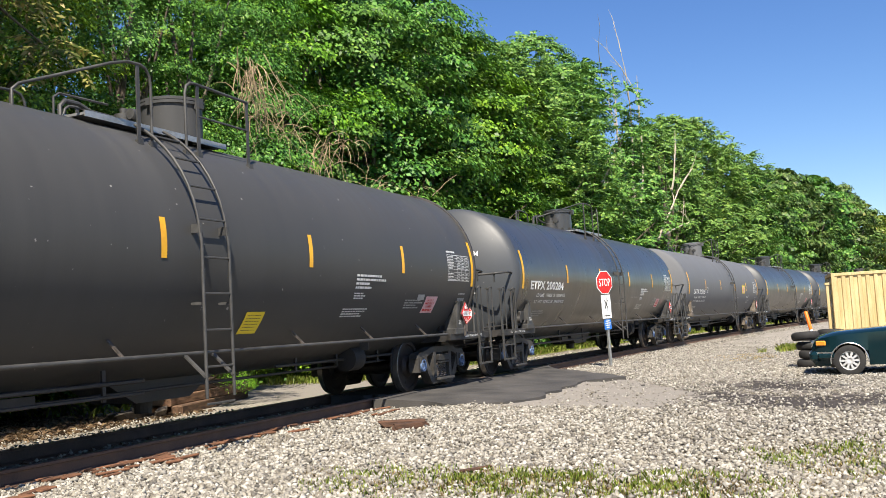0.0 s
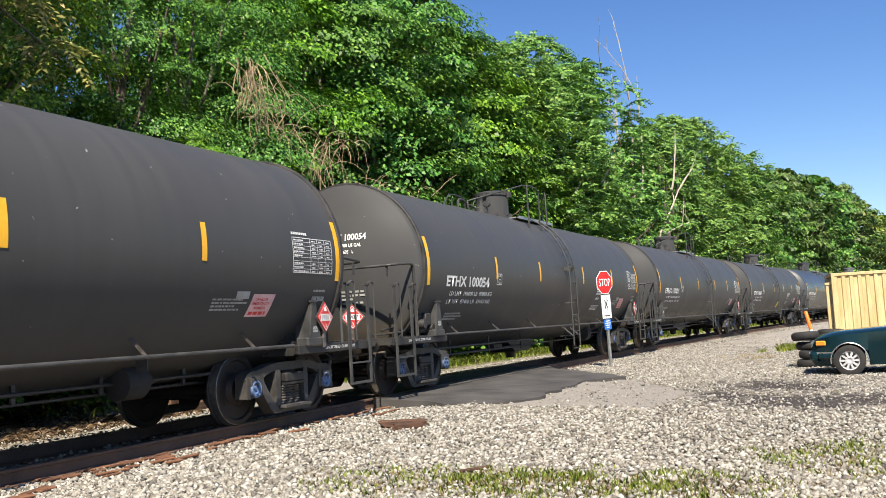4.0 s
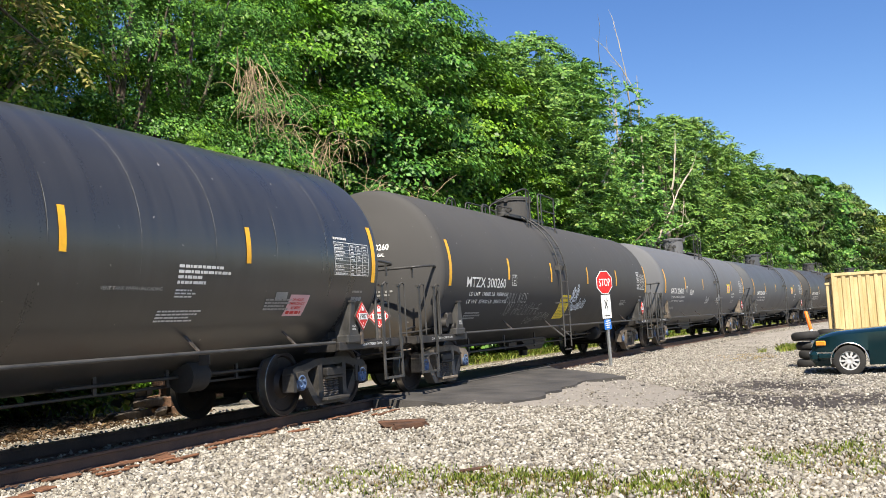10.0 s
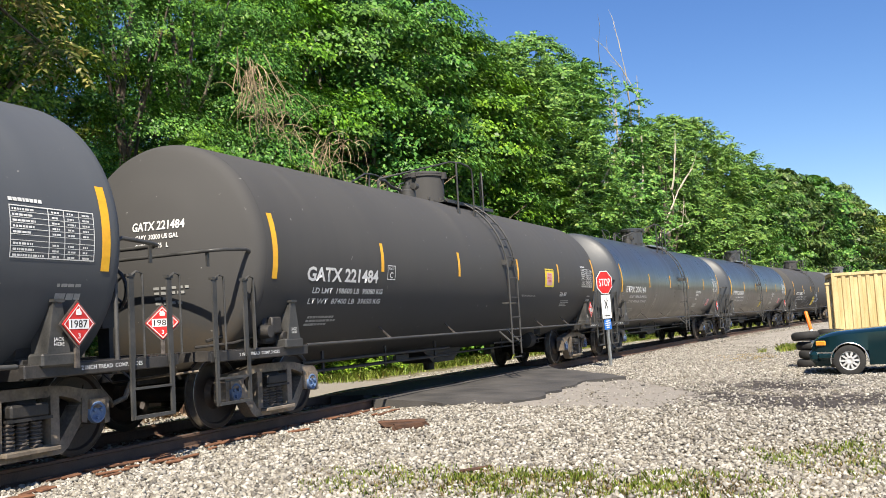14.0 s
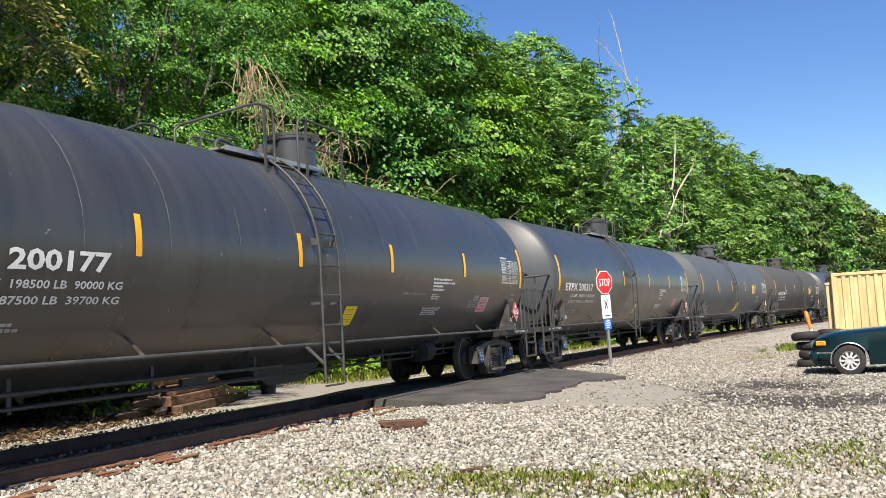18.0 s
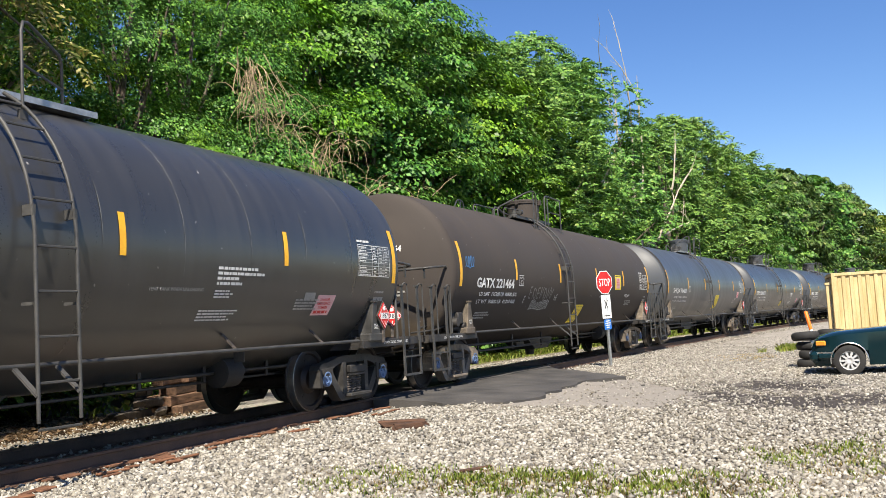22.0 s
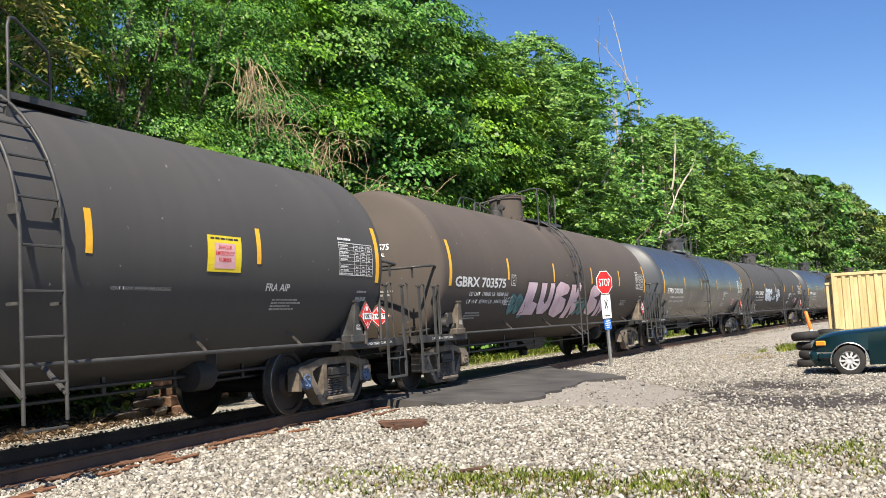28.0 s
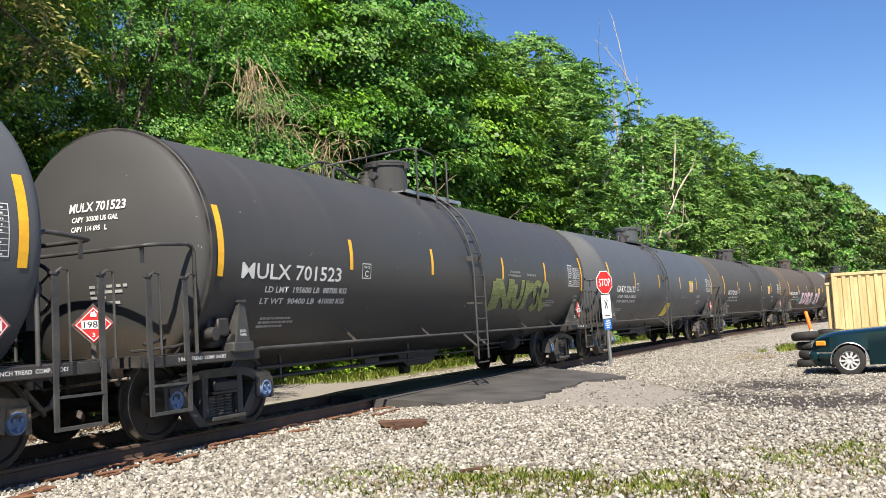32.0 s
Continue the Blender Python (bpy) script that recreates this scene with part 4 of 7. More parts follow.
def head_depth(r, form):
    """How far a tank head stands out at r metres from its middle: a shallow dish and a round knuckle."""
    dish, knuckle, edge = form[0], form[1], form[2] * TR
    lean = math.asin(edge / dish)
    rim = edge + knuckle * (1 - math.sin(lean))
    r = min(r * rim / TR, rim)
    if r <= edge:
        return knuckle * math.cos(lean) + (math.sqrt(dish ** 2 - r ** 2) - math.sqrt(dish ** 2 - edge ** 2))
    q = (r - edge) / knuckle + math.sin(lean)
    return knuckle * math.sqrt(max(0.0, 1 - min(q, 1.0) ** 2))


def shell_mesh(paint):
    prof = [(HEAD_X - HALF + 0.01, TR)] + [(HEAD_X - HALF + (2 * HALF - 2 * HEAD_X) * i / 10, TR) for i in range(1, 10)] + [(HALF - HEAD_X - 0.01, TR)]
    return Build().lathe(prof, "x", (0, 0, TZ), 72).mesh("shell", paint, 40)


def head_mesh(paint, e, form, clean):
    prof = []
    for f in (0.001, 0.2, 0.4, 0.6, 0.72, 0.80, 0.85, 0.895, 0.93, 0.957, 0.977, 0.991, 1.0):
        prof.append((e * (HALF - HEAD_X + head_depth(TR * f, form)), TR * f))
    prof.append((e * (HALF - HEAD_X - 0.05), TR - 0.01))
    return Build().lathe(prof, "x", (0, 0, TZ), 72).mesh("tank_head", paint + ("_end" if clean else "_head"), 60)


def hoop_mesh(e, form):
    """The lap of the jacket round the head's edge."""
    k = 0.034 if form is FLAT else 0.012
    x = HALF - HEAD_X
    prof = [(e * (x + 0.03), TR - 0.012), (e * (x + 0.028), TR + k * 0.7), (e * (x + 0.018), TR + k), (e * (x - 0.055), TR + k), (e * (x - 0.06), TR + k * 0.7), (e * (x - 0.062), TR - 0.012)]
    return Build().lathe(prof, "x", (0, 0, TZ), 72, caps=False).mesh("hoop", "frame" if form is FLAT else "pipe", 40)


def dome_mesh(paint, r):
    b = Build()
    b.lathe([(3.62, r + 0.05), (3.80, r + 0.05), (3.80, r), (4.32, r), (4.32, r + 0.03), (4.36, r + 0.03)], "z", (0, 0, 0), 32)
    for i in range(10):
        w = i * math.pi / 5
        b.box(math.cos(w) * (r + 0.04), math.sin(w) * (r + 0.04), 3.83, 0.05, 0.05, 0.06)
    return b.mesh("valve_housing", paint, 40)


def lid_mesh(paint, r):
    b = Build().lathe([(4.365, r + 0.035), (4.40, r + 0.035), (4.42, r - 0.02), (4.44, 0.3), (4.445, 0.002)], "z", (0, 0, 0), 32)
    b.box(0.0, -r - 0.05, 4.33, 0.10, 0.08, 0.14).box(r + 0.04, 0, 4.33, 0.08, 0.12, 0.14).box(-r - 0.04, 0, 4.34, 0.07, 0.08, 0.10)
    return b.mesh("lid", paint, 40)


def platform_mesh(side, mat):
    b = Build()
    n = len(b.v)
    y0, y1 = side * 0.40, side * 0.74
    ring = [(y0, 3.715), (y0, 3.765), (y0 + side * 0.02, 3.765), (y0 + side * 0.02, 3.745), (y1 - side * 0.02, 3.745), (y1 - side * 0.02, 3.765), (y1, 3.765), (y1, 3.695), (y1 - side * 0.02, 3.695), (y1 - side * 0.02, 3.715)]
    for x in (-1.28, 1.28):
        b.v += [(x, y, z) for y, z in ring]
    k = len(ring)
    for i in range(k):
        b.face((n + i, n + (i + 1) % k, n + k + (i + 1) % k, n + k + i))
    b.face(tuple(range(n, n + k))), b.face(tuple(range(n + k, n + 2 * k))[::-1])
    return b.mesh("walkway", mat, 0)


def guard_mesh(s):
    """A hand rail on one side of the top walkway; x from the ladder's middle."""
    b = Build()
    b.tube([(-1.85, s * 0.60, 3.66), (-1.85, s * 0.60, 3.84), (-1.78, s * 0.62, 3.91), (-0.78, s * 0.94, 4.31), (-0.58, s * 1.0, 4.365), (-0.38, s * 1.0, 4.375), (-0.28, s * 1.0, 4.35), (-0.22, s * 1.0, 4.27), (-0.20, s * 1.0, 4.15), (-0.20, s * 1.0, 3.44)], 0.019, 8)
    b.tube([(0.42, s * 1.0, 3.44), (0.42, s * 1.0, 4.20), (0.45, s * 1.0, 4.30), (0.52, s * 1.0, 4.35), (0.62, s * 1.0, 4.36), (1.74, s * 0.98, 4.34)], 0.019, 8)
    b.tube([(0.66, s * 1.0, 3.95), (1.74, s * 0.98, 3.95)], 0.015, 6)
    b.box(-0.42, s * 1.0, 3.91, 0.055, 0.016, 0.94).box(0.66, s * 1.0, 3.90, 0.055, 0.016, 0.92).box(1.74, s * 0.98, 3.90, 0.055, 0.016, 0.92)
    b.tube([(-1.2, s * 0.5, 3.70), (-1.2, s * 0.5, 3.90), (-1.12, s * 0.5, 3.96), (-0.5, s * 0.62, 3.93)], 0.014, 6)
    for x in (-0.42, -0.20, 0.42, 0.66, 1.74):
        b.box(x, s * 1.0, 3.45, 0.09, 0.05, 0.07)
    return b.mesh("hand_rail", "pipe", 50)


def long_guard_mesh(s):
    """The longer hand rails of cars whose ladder stands ahead of the valve housing."""
    b = Build()
    b.tube([(-3.15, s * 0.30, 3.80), (-3.15, s * 0.30, 3.97), (-1.35, s * 0.98, 4.45), (-0.9, s * 1.02, 4.49), (-0.45, s * 1.02, 4.47), (-0.31, s * 1.02, 4.42), (-0.27, s * 1.02, 4.30), (-0.27, s * 1.02, 3.42)], 0.018, 8)
    b.tube([(-1.10, s * 1.02, 3.42), (-1.10, s * 1.02, 4.47)], 0.021, 8)
    b.tube([(0.27, s * 1.02, 3.42), (0.27, s * 1.02, 4.32), (0.31, s * 1.0, 4.42), (0.42, s * 0.95, 4.45), (1.15, s * 0.62, 4.34), (1.22, s * 0.58, 4.26), (1.22, s * 0.58, 3.72)], 0.018, 8)
    b.tube([(0.27, s * 1.02, 3.98), (1.22, s * 0.58, 3.98)], 0.016, 6)
    for x in (-1.10, -0.27, 0.27):
        b.box(x, s * 1.02, 3.46, 0.10, 0.04, 0.10)
    return b.mesh("hand_rail", "pipe", 50)


def valves_mesh():
    b = Build()
    b.tube([(-1.9, 0.1, 3.76), (-1.9, 0.1, 4.02), (-1.82, 0.1, 4.10), (-1.6, 0.1, 4.10), (-1.35, 0.1, 4.02), (-0.95, 0.1, 3.98)], 0.030, 8)
    b.lathe([(3.70, 0.16), (3.92, 0.16), (3.95, 0.12), (4.02, 0.12), (4.02, 0.05), (4.10, 0.05)], "z", (-1.1, -0.15, 0), 14)
    b.lathe([(-0.06, 0.07), (0.06, 0.07)], "x", (-1.12, -0.32, 4.0), 12)
    return b.mesh("top_fitting", "pipe", 40)


LAD_W, LAD_Y = 0.50, -1.70


def ladder_points():
    pts = [(LAD_Y, 0.48), (LAD_Y, 1.0), (LAD_Y, 1.6), (LAD_Y, 2.22)]
    for i in range(1, 11):
        a = radians(6.2 * i)
        r = TR + 0.11
        pts.append((-r * math.cos(a), TZ + r * math.sin(a)))
    return pts


def ladder_mesh():
    b = Build()
    for x in (-LAD_W / 2, LAD_W / 2):
        b.tube([(x, y, z) for y, z in ladder_points()], 0.020, 8)
        b.box(x, -1.635, 2.40, 0.035, 0.13, 0.10).box(x, -1.60, 1.55, 0.03, 0.14, 0.03)
        b.box(x, -1.54, 0.86, 0.055, 0.44, 0.022, turn=Matrix.Rotation(math.atan2(0.28, 0.32), 3, "X"))
    return b.mesh("ladder", "pipe", 50)


def rung_places():
    out = [(LAD_Y, 0.42 + 0.413 * i) for i in range(5)]
    for a in (radians(10 + 14 * i) for i in range(5)):
        out.append((-(TR + 0.11) * math.cos(a), TZ + (TR + 0.11) * math.sin(a)))
    return out


def pipe_mesh(side):
    b = Build().tube([(2.45 - HALF, side * 1.40, 0.99), (15.8 - HALF, side * 1.40, 0.99)], 0.024, 10)
    return b.mesh("side_pipe", "pipe", 60)


def bracket_mesh(side):
    b = Build()
    a, c = Vector((0, side * 1.40, 1.0)), Vector((0, side * 1.185, 1.20))
    d = c - a
    b.box(*((a + c) / 2), 0.04, d.length + 0.03, 0.020, turn=Matrix.Rotation(math.atan2(d.z, d.y), 3, "X"))
    return b.mesh("bracket", "spring", 0)


def end_x(e, xp):
    return e * (HALF - xp)


def end_platform(car, e):
    """The end deck: a cross beam that carries slats, side sills and cross pieces."""
    X = lambda q: end_x(e, q)
    deck = part("end_platform", cached(("deck", e), lambda: Build().box(X(0.28), 0, 0.94, 0.04, 2.9, 0.11).mesh("end_platform", "frame", 0)), car)
    slat = cached("deck_slat", lambda: Build().box(0, 0, 0, 0.06, 2.9, 0.03).mesh("deck_slat", "frame", 0))
    walk_slat = cached("side_slat", lambda: Build().box(0, 0, 0, 1.45, 0.055, 0.03).mesh("side_slat", "frame", 0))
    sill = cached("side_sill", lambda: Build().box(0, 0, 0, 2.1, 0.07, 0.13, ch=0.012).mesh("side_sill", "frame", 0))
    cross = cached("cross_piece", lambda: Build().box(0, 0, 0, 0.08, 1.05, 0.11).mesh("cross_piece", "frame", 0))
    part("cross_beam", cached(("beam", e), lambda: Build().box(X(0.93), 0, 0.94, 0.04, 2.9, 0.11).mesh("cross_beam", "frame", 0)), deck)
    for k in range(7):
        part("deck_slat", slat, deck, at=pose(X(0.33 + k * 0.085), 0, 0.985))
    for s in (-1, 1):
        part("side_sill", sill, deck, at=pose(X(1.35), s * 1.42, 0.93))
        for k in range(4):
            part("side_slat", walk_slat, deck, at=pose(X(1.6), s * (1.34 - k * 0.085), 0.985))
        part("cross_piece", cross, deck, at=pose(X(1.2), s * 0.87, 0.90))
        part("cross_piece", cross, deck, at=pose(X(2.3), s * 0.87, 0.91))


def sill_mesh(e):
    b = Build()
    b.box(end_x(e, 2.4), 0, 0.80, 3.9, 0.42, 0.36, ch=0.02)
    b.prism([(end_x(e, 4.3), 0.98), (end_x(e, 4.3), 0.62), (end_x(e, 6.0), 0.72), (end_x(e, 6.4), 0.86)], -0.22, 0.22)
    return b.mesh("draft_sill", "frame", 30)


def coupler_mesh(e):
    b = Build()
    X = lambda q: end_x(e, q)
    b.box(X(0.30), 0, 0.86, 0.40, 0.14, 0.16, ch=0.02).box(X(0.07), 0.02, 0.86, 0.20, 0.30, 0.26, ch=0.05)
    b.lathe([(-0.16, 0.07), (0.16, 0.07)], "z", (X(-0.02), -0.10, 0.86), 12)
    b.tube([(X(0.3), -0.25, 0.72), (X(0.12), -0.3, 0.50), (X(-0.04), -0.18, 0.42)], 0.032, 8)
    b.tube([(X(0.20), -1.35, 0.78), (X(0.16), -0.4, 0.70), (X(0.12), 0.0, 0.98)], 0.014, 6)
    return b.mesh("coupler", "cast", 40)


def end_rail_mesh(e):
    b = Build()
    X = lambda q: end_x(e, q)
    for s in (-1, 1):
        b.tube([(X(1.20), s * 1.44, 0.98), (X(1.20), s * 1.44, 2.16), (X(1.16), s * 1.44, 2.225), (X(1.08), s * 1.44, 2.25), (X(0.62), s * 1.44, 2.22), (X(0.50), s * 1.40, 2.21), (X(0.46), s * 1.30, 2.205), (X(0.46), 0, 2.20)], 0.024, 8)
        b.box(X(0.50), s * 1.30, 2.12, 0.05, 0.02, 0.20)
    return b.mesh("end_rail", "pipe", 50)


def grab_mesh(e, xp):
    """An upright grab iron: a flat post with a round rod before it."""
    b = Build()
    x = end_x(e, xp)
    b.box(x, -1.46, 1.40, 0.075, 0.022, 0.95)
    b.tube([(x, -1.47, 1.86), (x + 0.04, -1.50, 1.90), (x + 0.13, -1.50, 1.88), (x + 0.14, -1.50, 1.0)], 0.014, 6)
    b.box(x, -1.45, 1.86, 0.10, 0.06, 0.03)
    return b.mesh("grab_iron", "pipe", 40)


def step_mesh(e):
    b = Build()
    x0, x1 = end_x(e, 0.40), end_x(e, 1.02)
    for x in (x0, x1):
        b.box(x, -1.47, 0.68, 0.055, 0.025, 0.66)
    b.box((x0 + x1) / 2, -1.47, 0.37, abs(x1 - x0), 0.05, 0.035).box((x0 + x1) / 2, -1.47, 0.67, abs(x1 - x0), 0.035, 0.025)
    b.tube([(x1, -1.46, 0.90), (end_x(e, 1.25), -1.2, 0.88)], 0.018, 6)
    return b.mesh("step", "pipe", 0)


def web_mesh(e, mat):
    """The jacking post beside the bolster: a tapered plate under a cap."""
    b = Build()
    x = end_x(e, 2.02)
    b.prism([(x - 0.16, 0.98), (x + 0.16, 0.98), (x + 0.09, 1.36), (x + 0.05, 1.58), (x - 0.05, 1.58), (x - 0.09, 1.36)], -1.49, -1.465)
    b.prism([(x - 0.10, 0.98), (x + 0.10, 0.98), (x + 0.04, 1.56), (x - 0.04, 1.56)], -1.465, -1.22)
    b.box(x, -1.41, 1.59, 0.13, 0.20, 0.03)
    b.box(x, -1.40, 1.03, 0.42, 0.20, 0.13, ch=0.02)
    return b.mesh("jacking_post", mat, 0)


def bolster_beam_mesh(e):
    x = end_x(e, 2.07)
    b = Build()
    b.box(x, 0, 0.98, 0.36, 2.5, 0.16, ch=0.02)
    for s in (-1, 1):
        b.prism([(x - 0.20, 0.95), (x + 0.20, 0.95), (x + 0.12, 1.25), (x - 0.12, 1.25)], s * 0.72, s * 1.16)
    return b.mesh("body_bolster", "frame", 0)


def reservoir_mesh():
    x = end_x(1, 0.85)
    b = Build().lathe([(x - 0.46, 0.002), (x - 0.45, 0.10), (x - 0.38, 0.16), (x + 0.38, 0.16), (x + 0.45, 0.10), (x + 0.46, 0.002)], "x", (0, -1.12, 1.21), 20)
    b.box(x - 0.22, -1.12, 1.05, 0.05, 0.34, 0.10).box(x + 0.22, -1.12, 1.05, 0.05, 0.34, 0.10)
    return b.mesh("air_reservoir", "slate", 50)


def brake_wheel_mesh():
    x = end_x(1, 0.62)
    b = Build()
    ring = [(x, -0.80 + 0.26 * math.cos(w), 1.74 + 0.26 * math.sin(w)) for w in [i * math.pi / 12 for i in range(24)]]
    b.tube(ring, 0.022, 6, closed=True)
    for i in range(5):
        w = i * 2 * math.pi / 5
        b.tube([(x, -0.80, 1.74), (x, -0.80 + 0.26 * math.cos(w), 1.74 + 0.26 * math.sin(w))], 0.014, 5)
    b.lathe([(x - 0.16, 0.12), (x - 0.02, 0.12), (x + 0.04, 0.05)], "x", (0, -0.80, 1.74), 14)
    b.box(x - 0.06, -0.80, 1.35, 0.06, 0.16, 0.75).box(x - 0.14, -0.80, 1.5, 0.18, 0.24, 0.35)
    return b.mesh("brake_wheel", "frame", 40)


def valve_cluster_mesh():
    x = end_x(-1, 1.72)
    b = Build()
    b.box(x, -1.20, 1.22, 0.34, 0.28, 0.36, ch=0.03).box(x + 0.02, -1.36, 1.28, 0.22, 0.12, 0.22, ch=0.02)
    b.lathe([(1.40, 0.12), (1.50, 0.12), (1.52, 0.07), (1.56, 0.07)], "z", (x + 0.05, -1.22, 0), 14)
    b.lathe([(-1.44, 0.08), (-1.30, 0.10)], "y", (x - 0.16, 0, 1.20), 14).lathe([(-1.44, 0.07), (-1.30, 0.09)], "y", (x + 0.17, 0, 1.12), 14)
    b.tube([(x - 0.2, -1.15, 1.3), (x - 0.45, -1.0, 1.2), (x - 0.8, -0.9, 1.12)], 0.022, 6)
    b.tube([(x - 0.2, -1.2, 1.15), (x - 0.5, -1.1, 1.08), (x - 0.9, -0.8, 1.05)], 0.018, 6)
    b.tube([(x + 0.15, -1.25, 1.4), (x + 0.33, -1.3, 1.55), (x + 0.36, -1.3, 1.2)], 0.016, 6)
    return b.mesh("brake_valve", "frame", 40)


def rigging_mesh():
    b = Build()
    b.tube([(3.3 - HALF, -0.55, 0.56), (15.0 - HALF, -0.55, 0.60)], 0.020, 6)
    b.tube([(3.0 - HALF, -0.95, 0.72), (8.2 - HALF, -0.95, 0.72)], 0.026, 6)
    b.tube([(3.0 - HALF, -0.95, 0.58), (8.2 - HALF, -0.95, 0.58)], 0.020, 6)
    b.tube([(11.2 - HALF, -0.70, 0.70), (15.2 - HALF, -0.70, 0.70)], 0.022, 6)
    for x in (3.6, 5.6, 7.6):
        b.box(x - HALF, -0.93, 0.70, 0.05, 0.03, 0.34)
    for x in (11.8, 13.0, 14.4):
        b.box(x - HALF, -0.66, 0.78, 0.05, 0.03, 0.36)
    b.box(6.6 - HALF, -0.72, 0.62, 0.5, 0.06, 0.10)
    return b.mesh("brake_rod", "frame", 0)


def cylinder_mesh():
    b = Build().lathe([(13.15 - HALF, 0.10), (13.18 - HALF, 0.20), (13.52 - HALF, 0.20), (13.55 - HALF, 0.14), (13.75 - HALF, 0.05)], "x", (0, -0.72, 0.70), 18)
    b.box(13.4 - HALF, -0.72, 0.96, 0.20, 0.05, 0.20)
    return b.mesh("brake_cylinder", "rubber", 40)


def outlet_mesh():
    b = Build()
    b.prism([(8.2 - HALF, 0.72), (8.75 - HALF, 0.42), (9.75 - HALF, 0.42), (10.3 - HALF, 0.72)], -0.34, 0.34)
    b.lathe([(0.26, 0.11), (0.45, 0.13)], "z", (9.25 - HALF, 0, 0), 14)
    return b.mesh("bottom_outlet", "frame", 0)


# Bogie space: x from the bogie's middle, the rail head at z = 0.
def side_frame_mesh(side, mat):
    y0, y1 = side * 0.93, side * 1.10
    b = Build()
    b.prism([(-1.06, 0.50), (-1.075, 0.59), (-1.04, 0.655), (-0.97, 0.69), (-0.82, 0.695), (-0.66, 0.725), (-0.50, 0.76), (-0.3, 0.775), (0.3, 0.775), (0.50, 0.76), (0.66, 0.725), (0.82, 0.695), (0.97, 0.69), (1.04, 0.655), (1.075, 0.59), (1.06, 0.50), (0.74, 0.56), (0.60, 0.625), (0.44, 0.665), (-0.44, 0.665), (-0.60, 0.625), (-0.74, 0.56)], y0, y1)
    b.prism([(-0.77, 0.56), (-0.67, 0.55), (-0.61, 0.46), (-0.40, 0.205), (0.40, 0.205), (0.61, 0.46), (0.67, 0.55), (0.77, 0.56), (0.74, 0.42), (0.52, 0.15), (0.44, 0.095), (-0.44, 0.095), (-0.52, 0.15), (-0.74, 0.42)], y0, y1)
    for s in (-1, 1):
        b.prism([(s * 0.40, 0.20), (s * 0.29, 0.20), (s * 0.29, 0.68), (s * 0.40, 0.68)], y0 - side * 0.01, y1 + side * 0.015)
        b.prism([(s * 1.07, 0.60), (s * 1.08, 0.34), (s * 1.01, 0.33), (s * 1.0, 0.58), (s * 0.78, 0.58), (s * 0.76, 0.36), (s * 0.69, 0.38), (s * 0.70, 0.62)], y0, y1 + side * 0.02)
        b.prism([(s * 1.0, 0.60), (s * 1.0, 0.50), (s * 0.78, 0.50), (s * 0.78, 0.60)], y0 + side * 0.02, y1 + side * 0.04)
    b.box(0, side * 1.06, 0.175, 0.66, 0.30, 0.05, ch=0.01)
    return b.mesh("side_frame", mat, 30)


def bogie_bolster_mesh():
    b = Build().box(0, 0, 0.56, 0.40, 2.16, 0.20, ch=0.04)
    b.box(0, -1.12, 0.56, 0.46, 0.10, 0.13, ch=0.02).box(0, 1.12, 0.56, 0.46, 0.10, 0.13, ch=0.02)
    b.box(0, -1.14, 0.48, 0.54, 0.05, 0.03)
    b.lathe([(0.66, 0.19), (0.90, 0.19)], "z", (0, 0, 0), 18)
    for s in (-1, 1):
        b.box(s * 0.42, 0, 0.38, 0.07, 1.5, 0.14).box(s * 0.44, -0.76, 0.42, 0.05, 0.20, 0.32)
    return b.mesh("bogie_bolster", "frame", 30)


def spring_mesh():
    prof = []
    for i in range(7):
        z = 0.20 + i * 0.037
        prof += [(z, 0.052), (z + 0.010, 0.072), (z + 0.022, 0.072), (z + 0.032, 0.052)]
    return Build().lathe(prof, "z", (0, 0, 0), 12).mesh("spring", "spring", 40)


def wheelset_mesh():
    b = Build()
    b.lathe([(-1.06, 0.075), (-0.86, 0.085), (-0.66, 0.10), (-0.4, 0.088), (0.4, 0.088), (0.66, 0.10), (0.86, 0.085), (1.06, 0.075)], "y", (0, 0, 0), 14)
    for s in (-1, 1):
        b.lathe([(s * 0.655, 0.13), (s * 0.655, 0.16), (s * 0.72, 0.20), (s * 0.735, 0.36), (s * 0.69, 0.40), (s * 0.685, 0.47), (s * 0.695, 0.484), (s * 0.712, 0.482), (s * 0.722, 0.462, 1), (s * 0.825, 0.455, 1), (s * 0.828, 0.45, 0),
                 (s * 0.828, 0.395), (s * 0.80, 0.375), (s * 0.795, 0.21), (s * 0.86, 0.165), (s * 0.86, 0.13)], "y", (0, 0, 0), 40)
        b.box(0.26, s * 0.80, 0.10, 0.05, 0.012, 0.03).box(-0.1, s * 0.80, -0.28, 0.03, 0.012, 0.06)
    return b.mesh("wheelset", ["wheel", "tread"], 40)


def bearing_mesh(side):
    b = Build()
    b.lathe([(side * 0.90, 0.115), (side * 1.06, 0.125), (side * 1.10, 0.12)], "y", (0, 0, 0), 18)
    return b.mesh("bearing", "frame", 40)


def bearing_cap_mesh(side):
    b = Build()
    b.lathe([(side * 1.10, 0.115), (side * 1.145, 0.110), (side * 1.15, 0.095), (side * 1.13, 0.07), (side * 1.13, 0.002)], "y", (0, 0, 0), 20)
    for i in range(3):
        w = i * 2 * math.pi / 3 + 0.5
        b.lathe([(side * 1.13, 0.022), (side * 1.158, 0.022)], "y", (0.055 * math.cos(w), 0, 0.055 * math.sin(w)), 6)
    return b.mesh("bearing_cap", "cap", 40)


AXLE = 0.889
WHEELSETS = {-1: [], 1: []}


